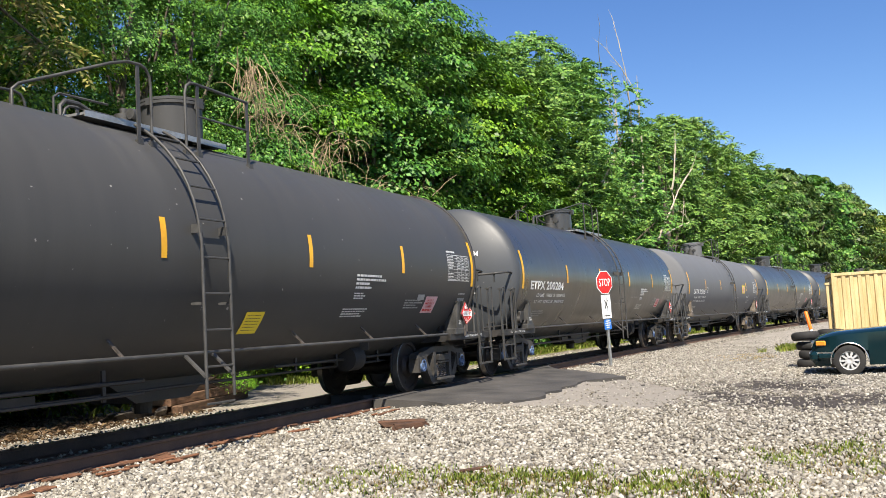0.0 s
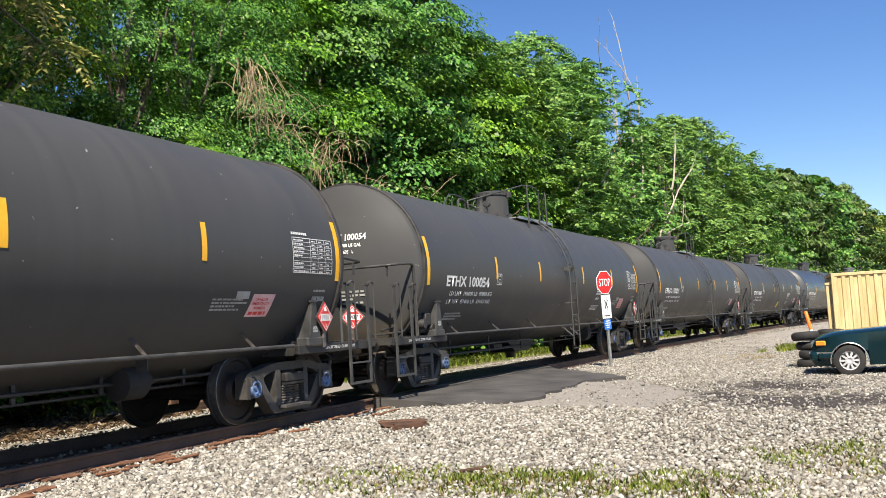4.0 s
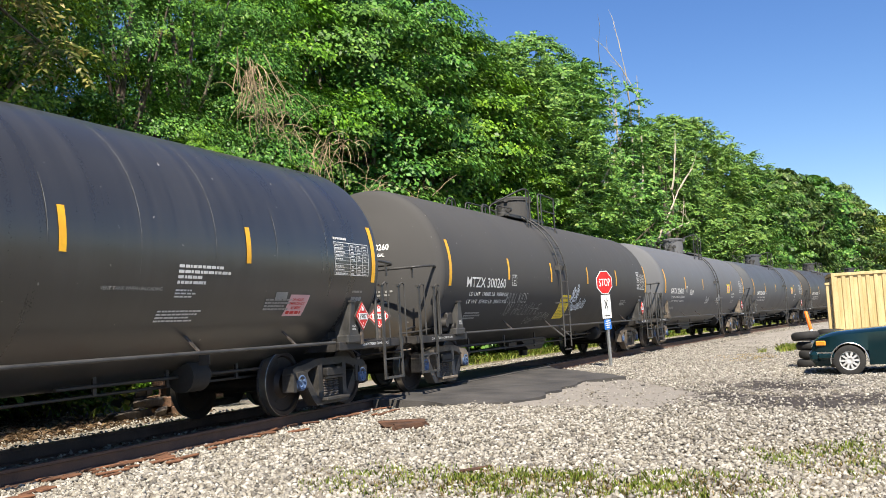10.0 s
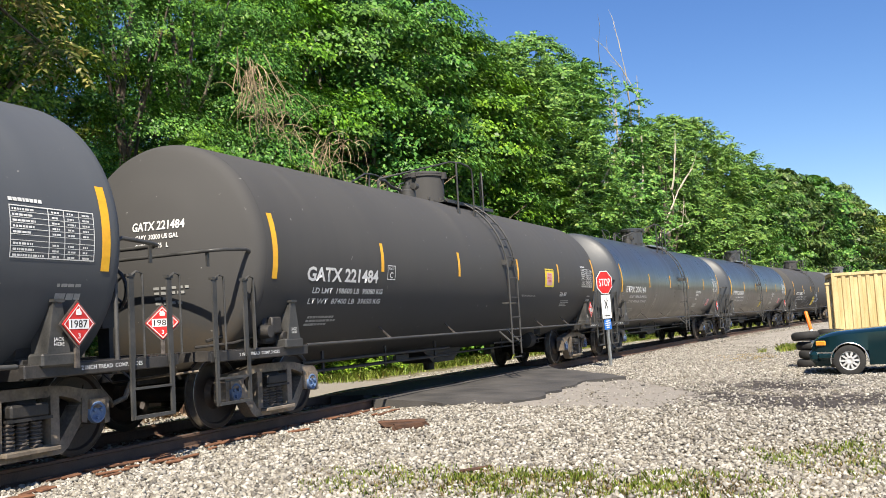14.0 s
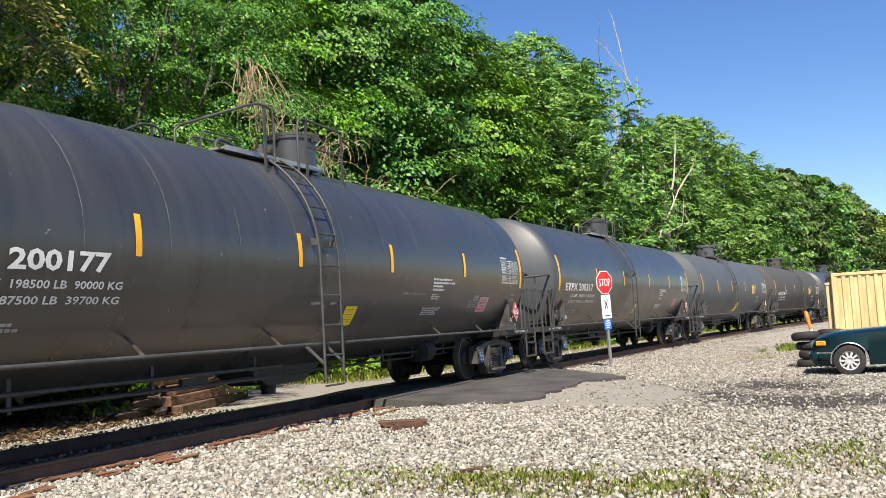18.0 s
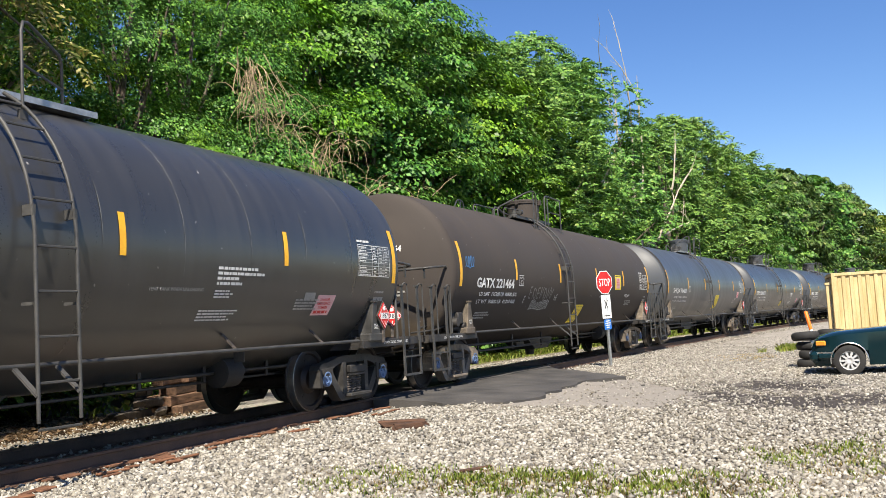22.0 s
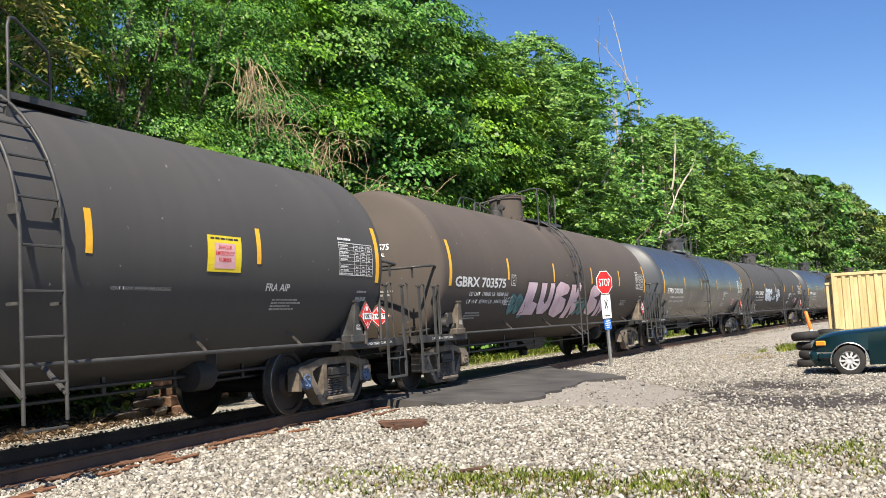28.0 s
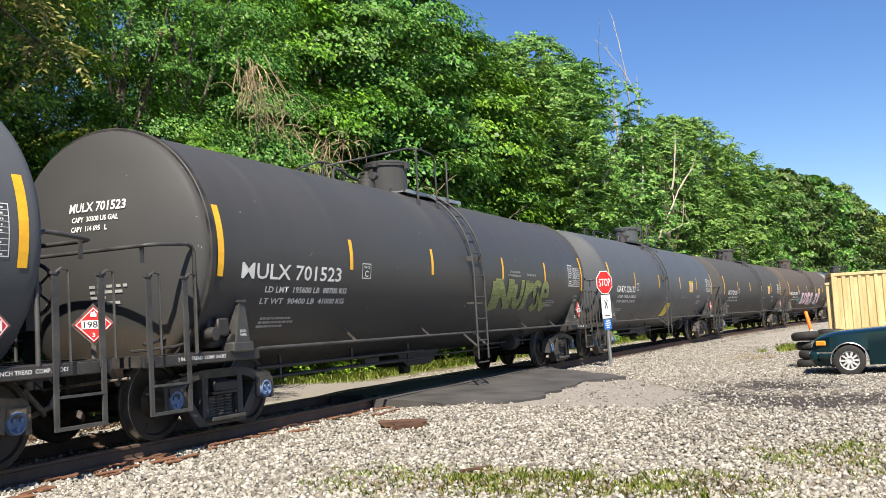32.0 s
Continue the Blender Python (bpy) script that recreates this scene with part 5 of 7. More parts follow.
def bogie(car, e, rusty, steel):
    bog = part("bogie", cached("bogie_bolster", bogie_bolster_mesh), car, "black bogie with dusty cast side frames", pose(end_x(e, 2.07), 0, 0))
    for s in (-1, 1):
        part("side_frame", cached(("sf", s, steel), lambda: side_frame_mesh(s, steel)), bog)
    for k in range(3):
        part("spring", cached("spring", spring_mesh), bog, at=pose((k - 1) * 0.165, -1.03, 0.0))
    for a in (-1, 1):
        ws = part("wheelset", cached("wheelset", wheelset_mesh), bog, at=pose(a * AXLE, 0, 0.457))
        WHEELSETS[a].append(ws)
        for s in (-1, 1):
            part("bearing", cached(("brg", s), lambda: bearing_mesh(s)), bog, at=pose(a * AXLE, 0, 0.457))
            if s == -1:
                cap = part("bearing_cap", cached("cap", lambda: bearing_cap_mesh(-1)), bog, "" if rusty else "blue bearing cap", at=pose(a * AXLE, 0, 0.457))
                if rusty:
                    cap.material_slots[0].link = "OBJECT"
                    cap.material_slots[0].material = M["cast"]
    return bog


def diamond_mesh():
    """A diamond placard in the plane that faces the camera's side: red, with a white band."""
    b = Build()
    r = 0.205
    b.prism([(-r, 0), (0, -r), (r, 0), (0, r)], -0.006, 0.006, 0)
    return b.mesh("placard", "red", 0)


def diamond_edge_mesh():
    b = Build()
    r, q = 0.19, 0.178
    for i in range(4):
        w0, w1 = i * math.pi / 2, (i + 1) * math.pi / 2
        a = [(r * math.cos(w0), -0.0095, r * math.sin(w0)), (r * math.cos(w1), -0.0095, r * math.sin(w1)), (q * math.cos(w1), -0.0095, q * math.sin(w1)), (q * math.cos(w0), -0.0095, q * math.sin(w0))]
        n = len(b.v)
        b.v += a
        b.face((n, n + 1, n + 2, n + 3))
    b.box(0, -0.009, 0.0, 0.255, 0.004, 0.095)
    b.prism([(-0.03, 0.085), (0.03, 0.085), (0.036, 0.115), (0.018, 0.13), (0.012, 0.155), (-0.008, 0.135), (-0.022, 0.145), (-0.034, 0.112)], -0.011, -0.007)
    return b.mesh("white_panel", "signwhite", 0)


def holder_mesh():
    return Build().box(0, 0.012, 0, 0.335, 0.008, 0.335, turn=Matrix.Rotation(math.pi / 4, 3, "Y")).box(0, 0.03, -0.22, 0.05, 0.03, 0.40).mesh("holder", "spring", 0)


def placard(car, xp, y, z, turn):
    pl = part("placard", cached("diamond", diamond_mesh), car, "red diamond placard with a white panel reading 1987", pose(xp - HALF, y, z, 0, 0, turn))
    part("white_panel", cached("diamond_edge", diamond_edge_mesh), pl)
    part("number", cached("diamond_words", lambda: flat_words("number", "1987", 0.21, 0.075, "dark", (0, -0.0125, 0))), pl)
    part("class_figure", cached("diamond_three", lambda: flat_words("class_figure", "3", 0.03, 0.05, "signwhite", (0, -0.0095, -0.115))), pl)
    part("holder", cached("holder", holder_mesh), pl)


def table_mesh():
    b = Build()
    x0, x1, z0, z1 = 15.60, 16.62, 1.97, 2.44
    for z in (z0, z1):
        sheet(b, x0, x1, z, z + 0.010, rows=1)
    for x in (x0, x0 + 0.44, x0 + 0.63, x0 + 0.82, x1 - 0.010):
        sheet(b, x, x + 0.010, z0, z1, rows=5)
    rows = 9
    rr = random.Random(4)
    step = (z1 - z0) / rows

    def words(xa, xb, z, h):
        x = xa
        while x < xb - 0.012:
            w = min(rr.uniform(0.012, 0.05), xb - x)
            sheet(b, x, x + w, z, z + h, rows=1)
            x += w + 0.009

    for i in range(rows):
        z = z1 - (i + 0.72) * step
        if i != 5:
            words(x0 + 0.03, x0 + rr.uniform(0.24, 0.41), z, 0.020)
            for k in (0.485, 0.675, 0.865):
                words(x0 + k, x0 + k + rr.uniform(0.07, 0.11), z, 0.018)
        sheet(b, x0, x1, z1 - (i + 1) * step, z1 - (i + 1) * step + 0.005, rows=1)
    words(x0, x0 + 0.40, z1 + 0.045, 0.034)
    return b.mesh("data_table", "white", 0)


def bars_mesh(name, rows, mat, seed=1):
    """Small unreadable stencilling: rows of (xp0, xp1, z, height), each broken into words."""
    b = Build()
    rr = random.Random(seed)
    for x0, x1, z, h in rows:
        x = x0
        while x < x1 - 0.02:
            w = min(rr.uniform(0.025, 0.075) * (1 + h * 12), x1 - x)
            sheet(b, x, x + w, z, z + h, rows=1)
            x += w + rr.uniform(0.008, 0.02)
    return b.mesh(name, mat, 0)


def head_bars(form):
    """Four short lines of unreadable stencilling low on the rear head."""
    b = Build()
    rr = random.Random(12)
    for z, w in ((1.81, 0.46), (1.745, 0.40), (1.68, 0.20), (1.615, 0.34)):
        y = -0.18
        while y > -0.18 - w:
            q = rr.uniform(0.05, 0.12)
            n = len(b.v)
            for yy, zz in ((y, z), (y - q, z), (y - q, z + 0.035), (y, z + 0.035)):
                b.v.append((-HALF + HEAD_X - head_depth(math.hypot(yy, zz - TZ), form) - 0.006, yy, zz))
            b.face((n, n + 1, n + 2, n + 3))
            y -= q + 0.03
    return b.mesh("head_note", "dimwhite", 0)


def plate_c_mesh():
    b = Build()
    x0, x1, z0, z1 = 0.0, 0.27, 1.93, 2.16
    for z in (z0, z1 - 0.014):
        sheet(b, x0, x1, z, z + 0.014, rows=1)
    for x in (x0, x1 - 0.014):
        sheet(b, x, x + 0.014, z0, z1, rows=3)
    return b.mesh("plate_box", "white", 0)


def strip_mesh(x, z0, z1, w):
    return sheet(Build(), x - w / 2, x + w / 2, z0, z1, rows=6).mesh("reflective_strip", "yellow", 0)


def seam_mesh(a0, a1, w):
    b = Build()
    n = 10
    for i in range(n + 1):
        a = a0 + (a1 - a0) * i / n
        k = w * math.sin(math.pi * (0.08 + 0.84 * i / n))
        for x in (-k, k):
            b.v.append((x, -(TR + 0.004) * math.cos(a), TZ + (TR + 0.004) * math.sin(a)))
    for i in range(n):
        b.face((2 * i, 2 * i + 1, 2 * i + 3, 2 * i + 2))
    return b.mesh("weld_seam", "seam", 0)


def scribble(b, x, z, w, h, seed, width):
    """A looping spray tag: leaning loops of uneven height, ending in a tail."""
    rr = random.Random(seed)
    loops = max(2, int(2.6 * w / h))
    tall = [rr.uniform(0.45, 1.0) for _ in range(loops + 1)]
    fine, per = [], 16
    for i in range(loops * per):
        f, a = i / (loops * per), 2 * math.pi * i / per
        k = tall[i // per] + (tall[i // per + 1] - tall[i // per]) * (i % per) / per
        v = 0.5 - 0.5 * math.cos(a)
        fine.append((x + w * f + 0.22 * h * math.sin(a) + 0.25 * h * (v * k - 0.4), z + h * v * k + 0.06 * h * math.sin(f * 9 + seed)))
    return stroke(b, fine, width)


def scrawl(b, x, z, w, h, seed, width):
    """Slanting hand-written capitals that cannot be read: leaning stems, bars and hooks."""
    rr = random.Random(seed)
    while w > 0:
        q = rr.uniform(0.5, 0.8) * h
        lean, top = 0.28 * h, h * rr.uniform(0.85, 1.05)
        stroke(b, [(x, z), (x + lean * 0.5, z + top * 0.5), (x + lean, z + top)], width)
        form = rr.randrange(5)
        if form == 0:
            stroke(b, [(x + lean, z + top), (x + q * 0.5, z + 0.1 * h), (x + q + lean, z + top)], width)
        elif form == 1:
            stroke(b, [(x + q, z), (x + q + lean * 0.5, z + top * 0.5), (x + q + lean, z + top)], width)
            stroke(b, [(x + lean * 0.5, z + top * 0.5), (x + q * 0.5 + lean * 0.5, z + top * 0.53), (x + q + lean * 0.5, z + top * 0.55)], width)
        elif form == 2:
            stroke(b, [(x + lean + q * (0.5 + 0.5 * math.sin(t)) * 0.8, z + top * (0.55 + 0.45 * math.cos(t))) for t in [k * 0.35 - 0.4 for k in range(16)]], width)
        elif form == 3:
            for k in (0.02, 0.5, 1.0):
                stroke(b, [(x + lean * k, z + top * k), (x + lean * k + q * 0.7, z + top * k + 0.01)], width)
        else:
            stroke(b, [(x + q * 0.45 + q * 0.42 * math.cos(t) + lean * 0.5, z + top * (0.5 + 0.48 * math.sin(t))) for t in [k * 0.42 for k in range(16)]], width)
        step = q + h * rr.uniform(0.12, 0.5)
        x, w = x + step, w - step
    return b


def tank_car(n, spec):
    paint, mark = spec["paint"], spec.get("mark", "")
    rr = random.Random(100 + n)
    web = "cast" if spec.get("rusty") or paint in ("grey", "brown") else "pipe"
    form = FLAT if spec.get("head") == "flat" else CRISP
    what = {"black": "glossy black", "charcoal": "dark charcoal", "matte": "dull charcoal", "slate": "slate-grey", "ink": "blue-black", "brown": "dusty brown-black", "dusty": "dusty pale-brown", "grey": "weathered grey"}[paint]
    extra = spec.get("look", "with white lettering and yellow strips")
    car = thing("tank_car", f"{what} rail tank car {extra}", "tank car", group="tank cars of the train")
    part("shell", cached(("shell", paint), lambda: shell_mesh(paint)), car)
    for e in (-1, 1):
        clean = e > 0 or paint == "black"
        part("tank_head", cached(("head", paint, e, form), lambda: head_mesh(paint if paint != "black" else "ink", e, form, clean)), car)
        if form is FLAT:
            part("hoop", cached(("hoop", e), lambda: hoop_mesh(e, form)), car, "dark hoop round the tank's edge")
        end_platform(car, e)
        part("draft_sill", cached(("sill", e), lambda: sill_mesh(e)), car)
        part("coupler", cached(("coup", e), lambda: coupler_mesh(e)), car)
        part("end_rail", cached(("erail", e), lambda: end_rail_mesh(e)), car)
        for xp in (0.40, 1.00):
            part("grab_iron", cached(("grab", e, xp), lambda: grab_mesh(e, xp)), car)
        part("step", cached(("step", e), lambda: step_mesh(e)), car)
        part("jacking_post", cached(("web", e, web), lambda: web_mesh(e, web)), car)
        part("body_bolster", cached(("bol", e), lambda: bolster_beam_mesh(e)), car)
        bogie(car, e, spec.get("rusty", False), "castdark" if paint in ("black", "charcoal") else "cast")
        part("side_pipe", cached(("pipe", e), lambda: pipe_mesh(e)), car)
    for xp in (4.95, 7.55, 12.7, 14.75) if not spec.get("more") else (3.0, 5.1, 7.4, 10.9, 12.9, 14.9):
        part("bracket", cached("bracket", lambda: bracket_mesh(-1)), car, at=pose(xp - HALF, 0, 0))
    if spec.get("reservoir"):
        part("air_reservoir", cached("res", reservoir_mesh), car, "slate-grey air tank")
    part("brake_wheel", cached("bw", brake_wheel_mesh), car)
    part("brake_valve", cached("bv", valve_cluster_mesh), car)
    part("brake_rod", cached("rig", rigging_mesh), car)
    part("brake_cylinder", cached("cyl", cylinder_mesh), car)
    part("badge_plate", cached("badge", lambda: Build().box(13.22 - HALF, -1.06, 0.90, 0.012, 0.16, 0.15).mesh("badge_plate", "pipe", 0)), car, "pale metal badge plate")
    part("bottom_outlet", cached("out", outlet_mesh), car)
    dx, dr = spec.get("dome", 8.95), spec.get("dome_r", 0.42)
    dome = part("valve_housing", cached(("dome", paint, dr), lambda: dome_mesh(paint, dr)), car, at=pose(dx - HALF, 0, 0))
    part("lid", cached(("lid", paint, dr), lambda: lid_mesh(paint, dr)), dome)
    lx = spec["ladder"]
    for side in (-1, 1):
        pale = paint in ("black", "charcoal", "ink") or spec.get("pale", False)
        part("walkway", cached(("walk", side, pale), lambda: platform_mesh(side, "galv" if pale else "pipe")), car, "pale metal grating walkway" if pale else "", pose(lx + 0.30 - HALF, 0, 0))
    for side in (-1, 1):
        part("hand_rail", cached(("guard", lx > dx, side), lambda: (long_guard_mesh if lx > dx else guard_mesh)(side)), car, at=pose(lx - HALF, 0, 0))
    part("top_fitting", cached("fit", valves_mesh), car, at=pose(dx - HALF, 0, 0))
    lad = part("ladder", cached("ladder", ladder_mesh), car, at=pose(lx - HALF, 0, 0))
    for y, z in rung_places():
        part("rung", cached("rung", lambda: Build().tube([(-LAD_W / 2, 0, 0), (LAD_W / 2, 0, 0)], 0.014, 6).mesh("rung", "pipe", 60)), lad, at=pose(0, y, z))
    # reflective strips
    for xp in spec.get("strips", (4.66, 7.70, 10.92, 13.73)):
        part("reflective_strip", cached(("strip", xp), lambda: strip_mesh(xp, 2.05, 2.50, 0.095)), car, "yellow reflective strip")
    fore = spec.get("fore", 0.0)
    for xp in (1.53, 16.78 + fore):
        part("reflective_strip", cached(("tall", xp), lambda: strip_mesh(xp, 1.88, 2.74, 0.115)), car, "tall yellow reflective strip")
    part("data_table", cached("table", table_mesh), car, "white ruled data table", pose(fore, 0, 0))
    tagged(part("small_stencil", cached("bars", lambda: bars_mesh("small_stencil", [(2.6, 3.3, 1.36, 0.03), (2.6, 3.4, 1.31, 0.03), (2.6, 3.2, 1.26, 0.03), (14.0, 14.6, 1.60, 0.022), (14.0, 14.7, 1.56, 0.022), (14.0, 14.5, 1.52, 0.022), (14.0, 14.6, 1.48, 0.022),
                                                                     (16.2, 16.55, 1.60, 0.06), (16.2, 16.5, 1.72, 0.03)], "dimwhite", 3)), car), kind="stuff")
    if spec.get("paint_note"):
        part("paint_note", cached("note", lambda: bars_mesh("paint_note", [(12.2, 13.0, 1.96, 0.034), (12.2, 13.15, 1.90, 0.034), (12.2, 12.62, 1.84, 0.034), (12.2, 12.7, 1.78, 0.034), (12.2, 12.48, 1.70, 0.018), (12.2, 12.58, 1.665, 0.018), (12.2, 12.5, 1.63, 0.018), (12.0, 12.75, 1.47, 0.018), (12.0, 12.7, 1.435, 0.018), (12.0, 12.6, 1.40, 0.018), (12.0, 12.65, 1.365, 0.018)], "white", 6)), car)["kind"] = "stuff"
    placard(car, 16.42, -1.54, 1.36, 0)
    placard(car, 0.45, -0.62, 1.38, -38)
    for e in (-1, 1):
        part("tread_stencil", cached(("tread", e), lambda: flat_words("tread_stencil", "2 INCH TREAD  COMP. SHOES", 0.86, 0.042, "white", (end_x(e, 1.28), -1.457, 0.935))), car)["kind"] = "stuff"
        part("jack_stencil", cached(("jack", e), lambda: flat_words("jack_stencil", "JACK\nHERE", 0.13, 0.08, "white", (end_x(e, 2.02), -1.494, 1.20))), car)
    if mark:
        part("reporting_mark", tank_words("reporting_mark", mark, spec.get("mark_x", 2.30), 4.34, 1.865, 0.205, "white", 0.014 if "M" in mark else 0.03), car)
        hy, hz = spec.get("head_y", 0.14), spec.get("head_z", 2.585)
        part("head_mark", head_words("head_mark", mark, hy, hy - 0.80, hz, 0.12, "white", form), car)
        part("head_stencil", cached(("hst", hy, hz, form), lambda: head_words("head_stencil", "CAPY  30300 US GAL", hy - 0.06, hy - 0.72, hz - 0.12, 0.066, "white", form)), car)
        part("head_stencil", cached(("hs2", hy, hz, form), lambda: head_words("head_stencil", "CAPY  114 695   L", hy - 0.06, hy - 0.58, hz - 0.235, 0.066, "white", form)), car)
    part("head_note", cached(("hnote", form), lambda: head_bars(form)), car)
    if mark:
        a, c, d, f = spec.get("weights", ("198600", "90080", "87400", "39650"))
        part("weight_stencil", tank_words("weight_stencil", f"LD LMT  {a} LB  {c} KG", 2.5, 4.55, 1.70, 0.085, "white", 0.02), car)["kind"] = "stuff"
        part("weight_stencil", tank_words("weight_stencil", f"LT WT  {d} LB  {f} KG", 2.45, 4.55, 1.555, 0.085, "white", 0.02), car)["kind"] = "stuff"
    if spec.get("plate"):
        xp = spec["plate"]
        pc = part("plate_box", cached("plateC", plate_c_mesh), car, "white stencilled box with plate letter", pose(xp, 0, 0))
        part("plate_letter", cached("plateT", lambda: tank_words("plate_letter", "C", 0.08, 0.19, 1.955, 0.10, "white", 0.02)), pc)
        part("plate_word", cached("plateW", lambda: tank_words("plate_word", "PLATE", 0.045, 0.225, 2.085, 0.04, "white", 0.01)), pc)
    for i, xp in enumerate(spec.get("seams", ())):
        a0, a1 = (radians(-12 + rr.uniform(-6, 6)), radians(62 + rr.uniform(-12, 8))) if i % 3 else (radians(-4), radians(22))
        part("weld_seam", cached(("seam", i % 6), lambda: seam_mesh(a0, a1, 0.006)), car, "", pose(xp - HALF, 0, 0))
    if spec.get("sheet"):
        x0, x1, z0, z1 = spec["sheet"]
        ys = part("yellow_sheet", sheet(Build(), x0, x1, z0, z1, rows=8).mesh("yellow_sheet", "chartreuse", 0), car, "yellow notice sheet")
        part("notice_print", bars_mesh("notice_print", [(x0 + 0.05, x1 - 0.06, z1 - 0.05 - i * 0.036, 0.007) for i in range(int((z1 - z0) / 0.036) - 1)], "dark", 9), ys)
    if spec.get("sign24"):
        x0 = spec["sign24"]
        sg = part("emergency_sign", cached(("s24", x0), lambda: sheet(Build(), x0, x0 + 0.66, 1.93, 2.36, rows=5).mesh("emergency_sign", "chartreuse", 0)), car, "yellow emergency notice with a pink panel")
        part("pink_panel", cached(("s24p", x0), lambda: sheet(Build(), x0 + 0.13, x0 + 0.53, 1.97, 2.27, 0.009, rows=4).mesh("pink_panel", "pink", 0)), sg)
        part("notice_text", cached(("s24w", x0), lambda: tank_words("notice_text", "24-HOUR\nEMERGENCY\nNUMBER", x0 + 0.15, x0 + 0.51, 2.05, 0.20, "red", 0.01, 0, 0.012)), sg)
        part("notice_print", cached(("s24b", x0), lambda: bars_mesh("notice_print", [(x0 + 0.16, x0 + 0.50, 1.99, 0.04)], "red", 5)), sg)
        part("caution_print", cached(("s24c", x0), lambda: bars_mesh("caution_print", [(x0 + 0.06, x0 + 0.60, 2.31, 0.025)], "dark", 5)), sg)
    if spec.get("pink"):
        x0 = spec["pink"]
        pz = spec.get("pink_z", 1.40)
        sg = part("emergency_sign", cached(("pk", x0, pz), lambda: sheet(Build(), x0, x0 + 0.48, pz, pz + 0.28, rows=4, skew=0.06).mesh("emergency_sign", "pink", 0)), car, "faded pink emergency notice")
        part("notice_text", cached(("pkw", x0, pz), lambda: tank_words("notice_text", "24-HOUR\nEMERGENCY\nNUMBER", x0 + 0.08, x0 + 0.45, pz + 0.09, 0.16, "red", 0.01, 0, 0.009)), sg)
        part("notice_print", cached(("pkb", x0, pz), lambda: bars_mesh("notice_print", [(x0 + 0.06, x0 + 0.44, pz + 0.025, 0.04)], "red", 5)), sg)
        part("small_label", cached(("pks", x0), lambda: sheet(Build(), x0 - 0.30, x0 - 0.03, 1.62, 1.71, rows=2).mesh("small_label", "dimwhite", 0)), car)
    if spec.get("fra") or paint == "black":
        part("vent_stencil", cached("vent", lambda: tank_words("vent_stencil", "VENT TANK WHEN UNLOADING", 11.05, 11.98, 1.70, 0.042, "dimwhite", 0.014)), car)["kind"] = "stuff"
    if spec.get("aar"):
        part("service_stencil", cached("aar", lambda: tank_words("service_stencil", "AAR S1-470", 13.72, 14.4, 1.86, 0.085, "white", 0.014)), car, "", pose(fore, 0, 0))
    if spec.get("steam"):
        part("steam_stencil", cached("steam", lambda: tank_words("steam_stencil", "DO NOT STEAM TANK", 11.25, 11.86, 2.12, 0.045, "dimwhite", 0.014)), car)["kind"] = "stuff"
    if spec.get("fra"):
        part("inspection_stencil", cached("fra", lambda: tank_words("inspection_stencil", "FRA AIP", 13.8, 14.35, 1.72, 0.10, "white", 0.012)), car, "", pose(fore, 0, 0))
    for fn in spec.get("art", ()):
        fn(car)
    return car


# ---- painted extras on single cars ----
def art_words(body, x0, x1, z0, h, mat, fat, shear, label):
    def make(car):
        part("graffiti", tank_words("graffiti", body, x0, x1, z0, h, mat, fat, shear, 0.02), car, label)
    return make


def art_scribble(items, mat, width, label):
    def make(car):
        b = Build()
        for x, z, w, h, seed in items:
            scribble(b, x, z, w, h, seed, width)
        part("graffiti", b.mesh("graffiti", mat, 0), car, label)["kind"] = "stuff"
    return make


def art_scrawl(items, mat, width, label):
    def make(car):
        b = Build()
        for x, z, w, h, seed in items:
            scrawl(b, x, z, w, h, seed, width)
        part("graffiti", b.mesh("graffiti", mat, 0), car, label)["kind"] = "stuff"
    return make


def blob(b, x, z, rx, rz, lift, mat=0, turn=0.0):
    n, k = len(b.v), 22
    for i in range(k):
        w = 2 * math.pi * i / k
        px, pz = rx * math.cos(w), rz * math.sin(w) * (1 + 0.12 * math.cos(3 * w + x))
        b.v.append(on_tank(x + px * math.cos(turn) - pz * math.sin(turn), z + px * math.sin(turn) + pz * math.cos(turn), 0, lift))
    b.face(tuple(range(n, n + k)), mat)


def art_bubbles(groups, fill, label):
    """Fat rounded letters: dark-rimmed blobs with a few inner strokes."""
    def make(car):
        rr = random.Random(int(groups[0][0] * 100))
        b = Build()
        for x0, x1, z0, z1, n in groups:
            w = (x1 - x0) / n
            for i in range(n):
                cx, cz, t = x0 + w * (i + 0.5), (z0 + z1) / 2 + rr.uniform(-0.05, 0.05), rr.uniform(-0.3, 0.15)
                lift = 0.007 + 0.0012 * (i % 4)
                blob(b, cx, cz, w * 0.66, (z1 - z0) * 0.52, lift, 1, t)
                blob(b, cx, cz, w * 0.60, (z1 - z0) * 0.48, lift + 0.0006, 0, t)
                q = [(cx + rr.uniform(-0.3, 0.3) * w, cz + (k / 5 - 0.5) * (z1 - z0) * 0.6) for k in range(6)]
                stroke(b, q, 0.022, lift + 0.006, 1)
        part("graffiti", b.mesh("graffiti", [fill, "dark"], 0), car, label)
    return make


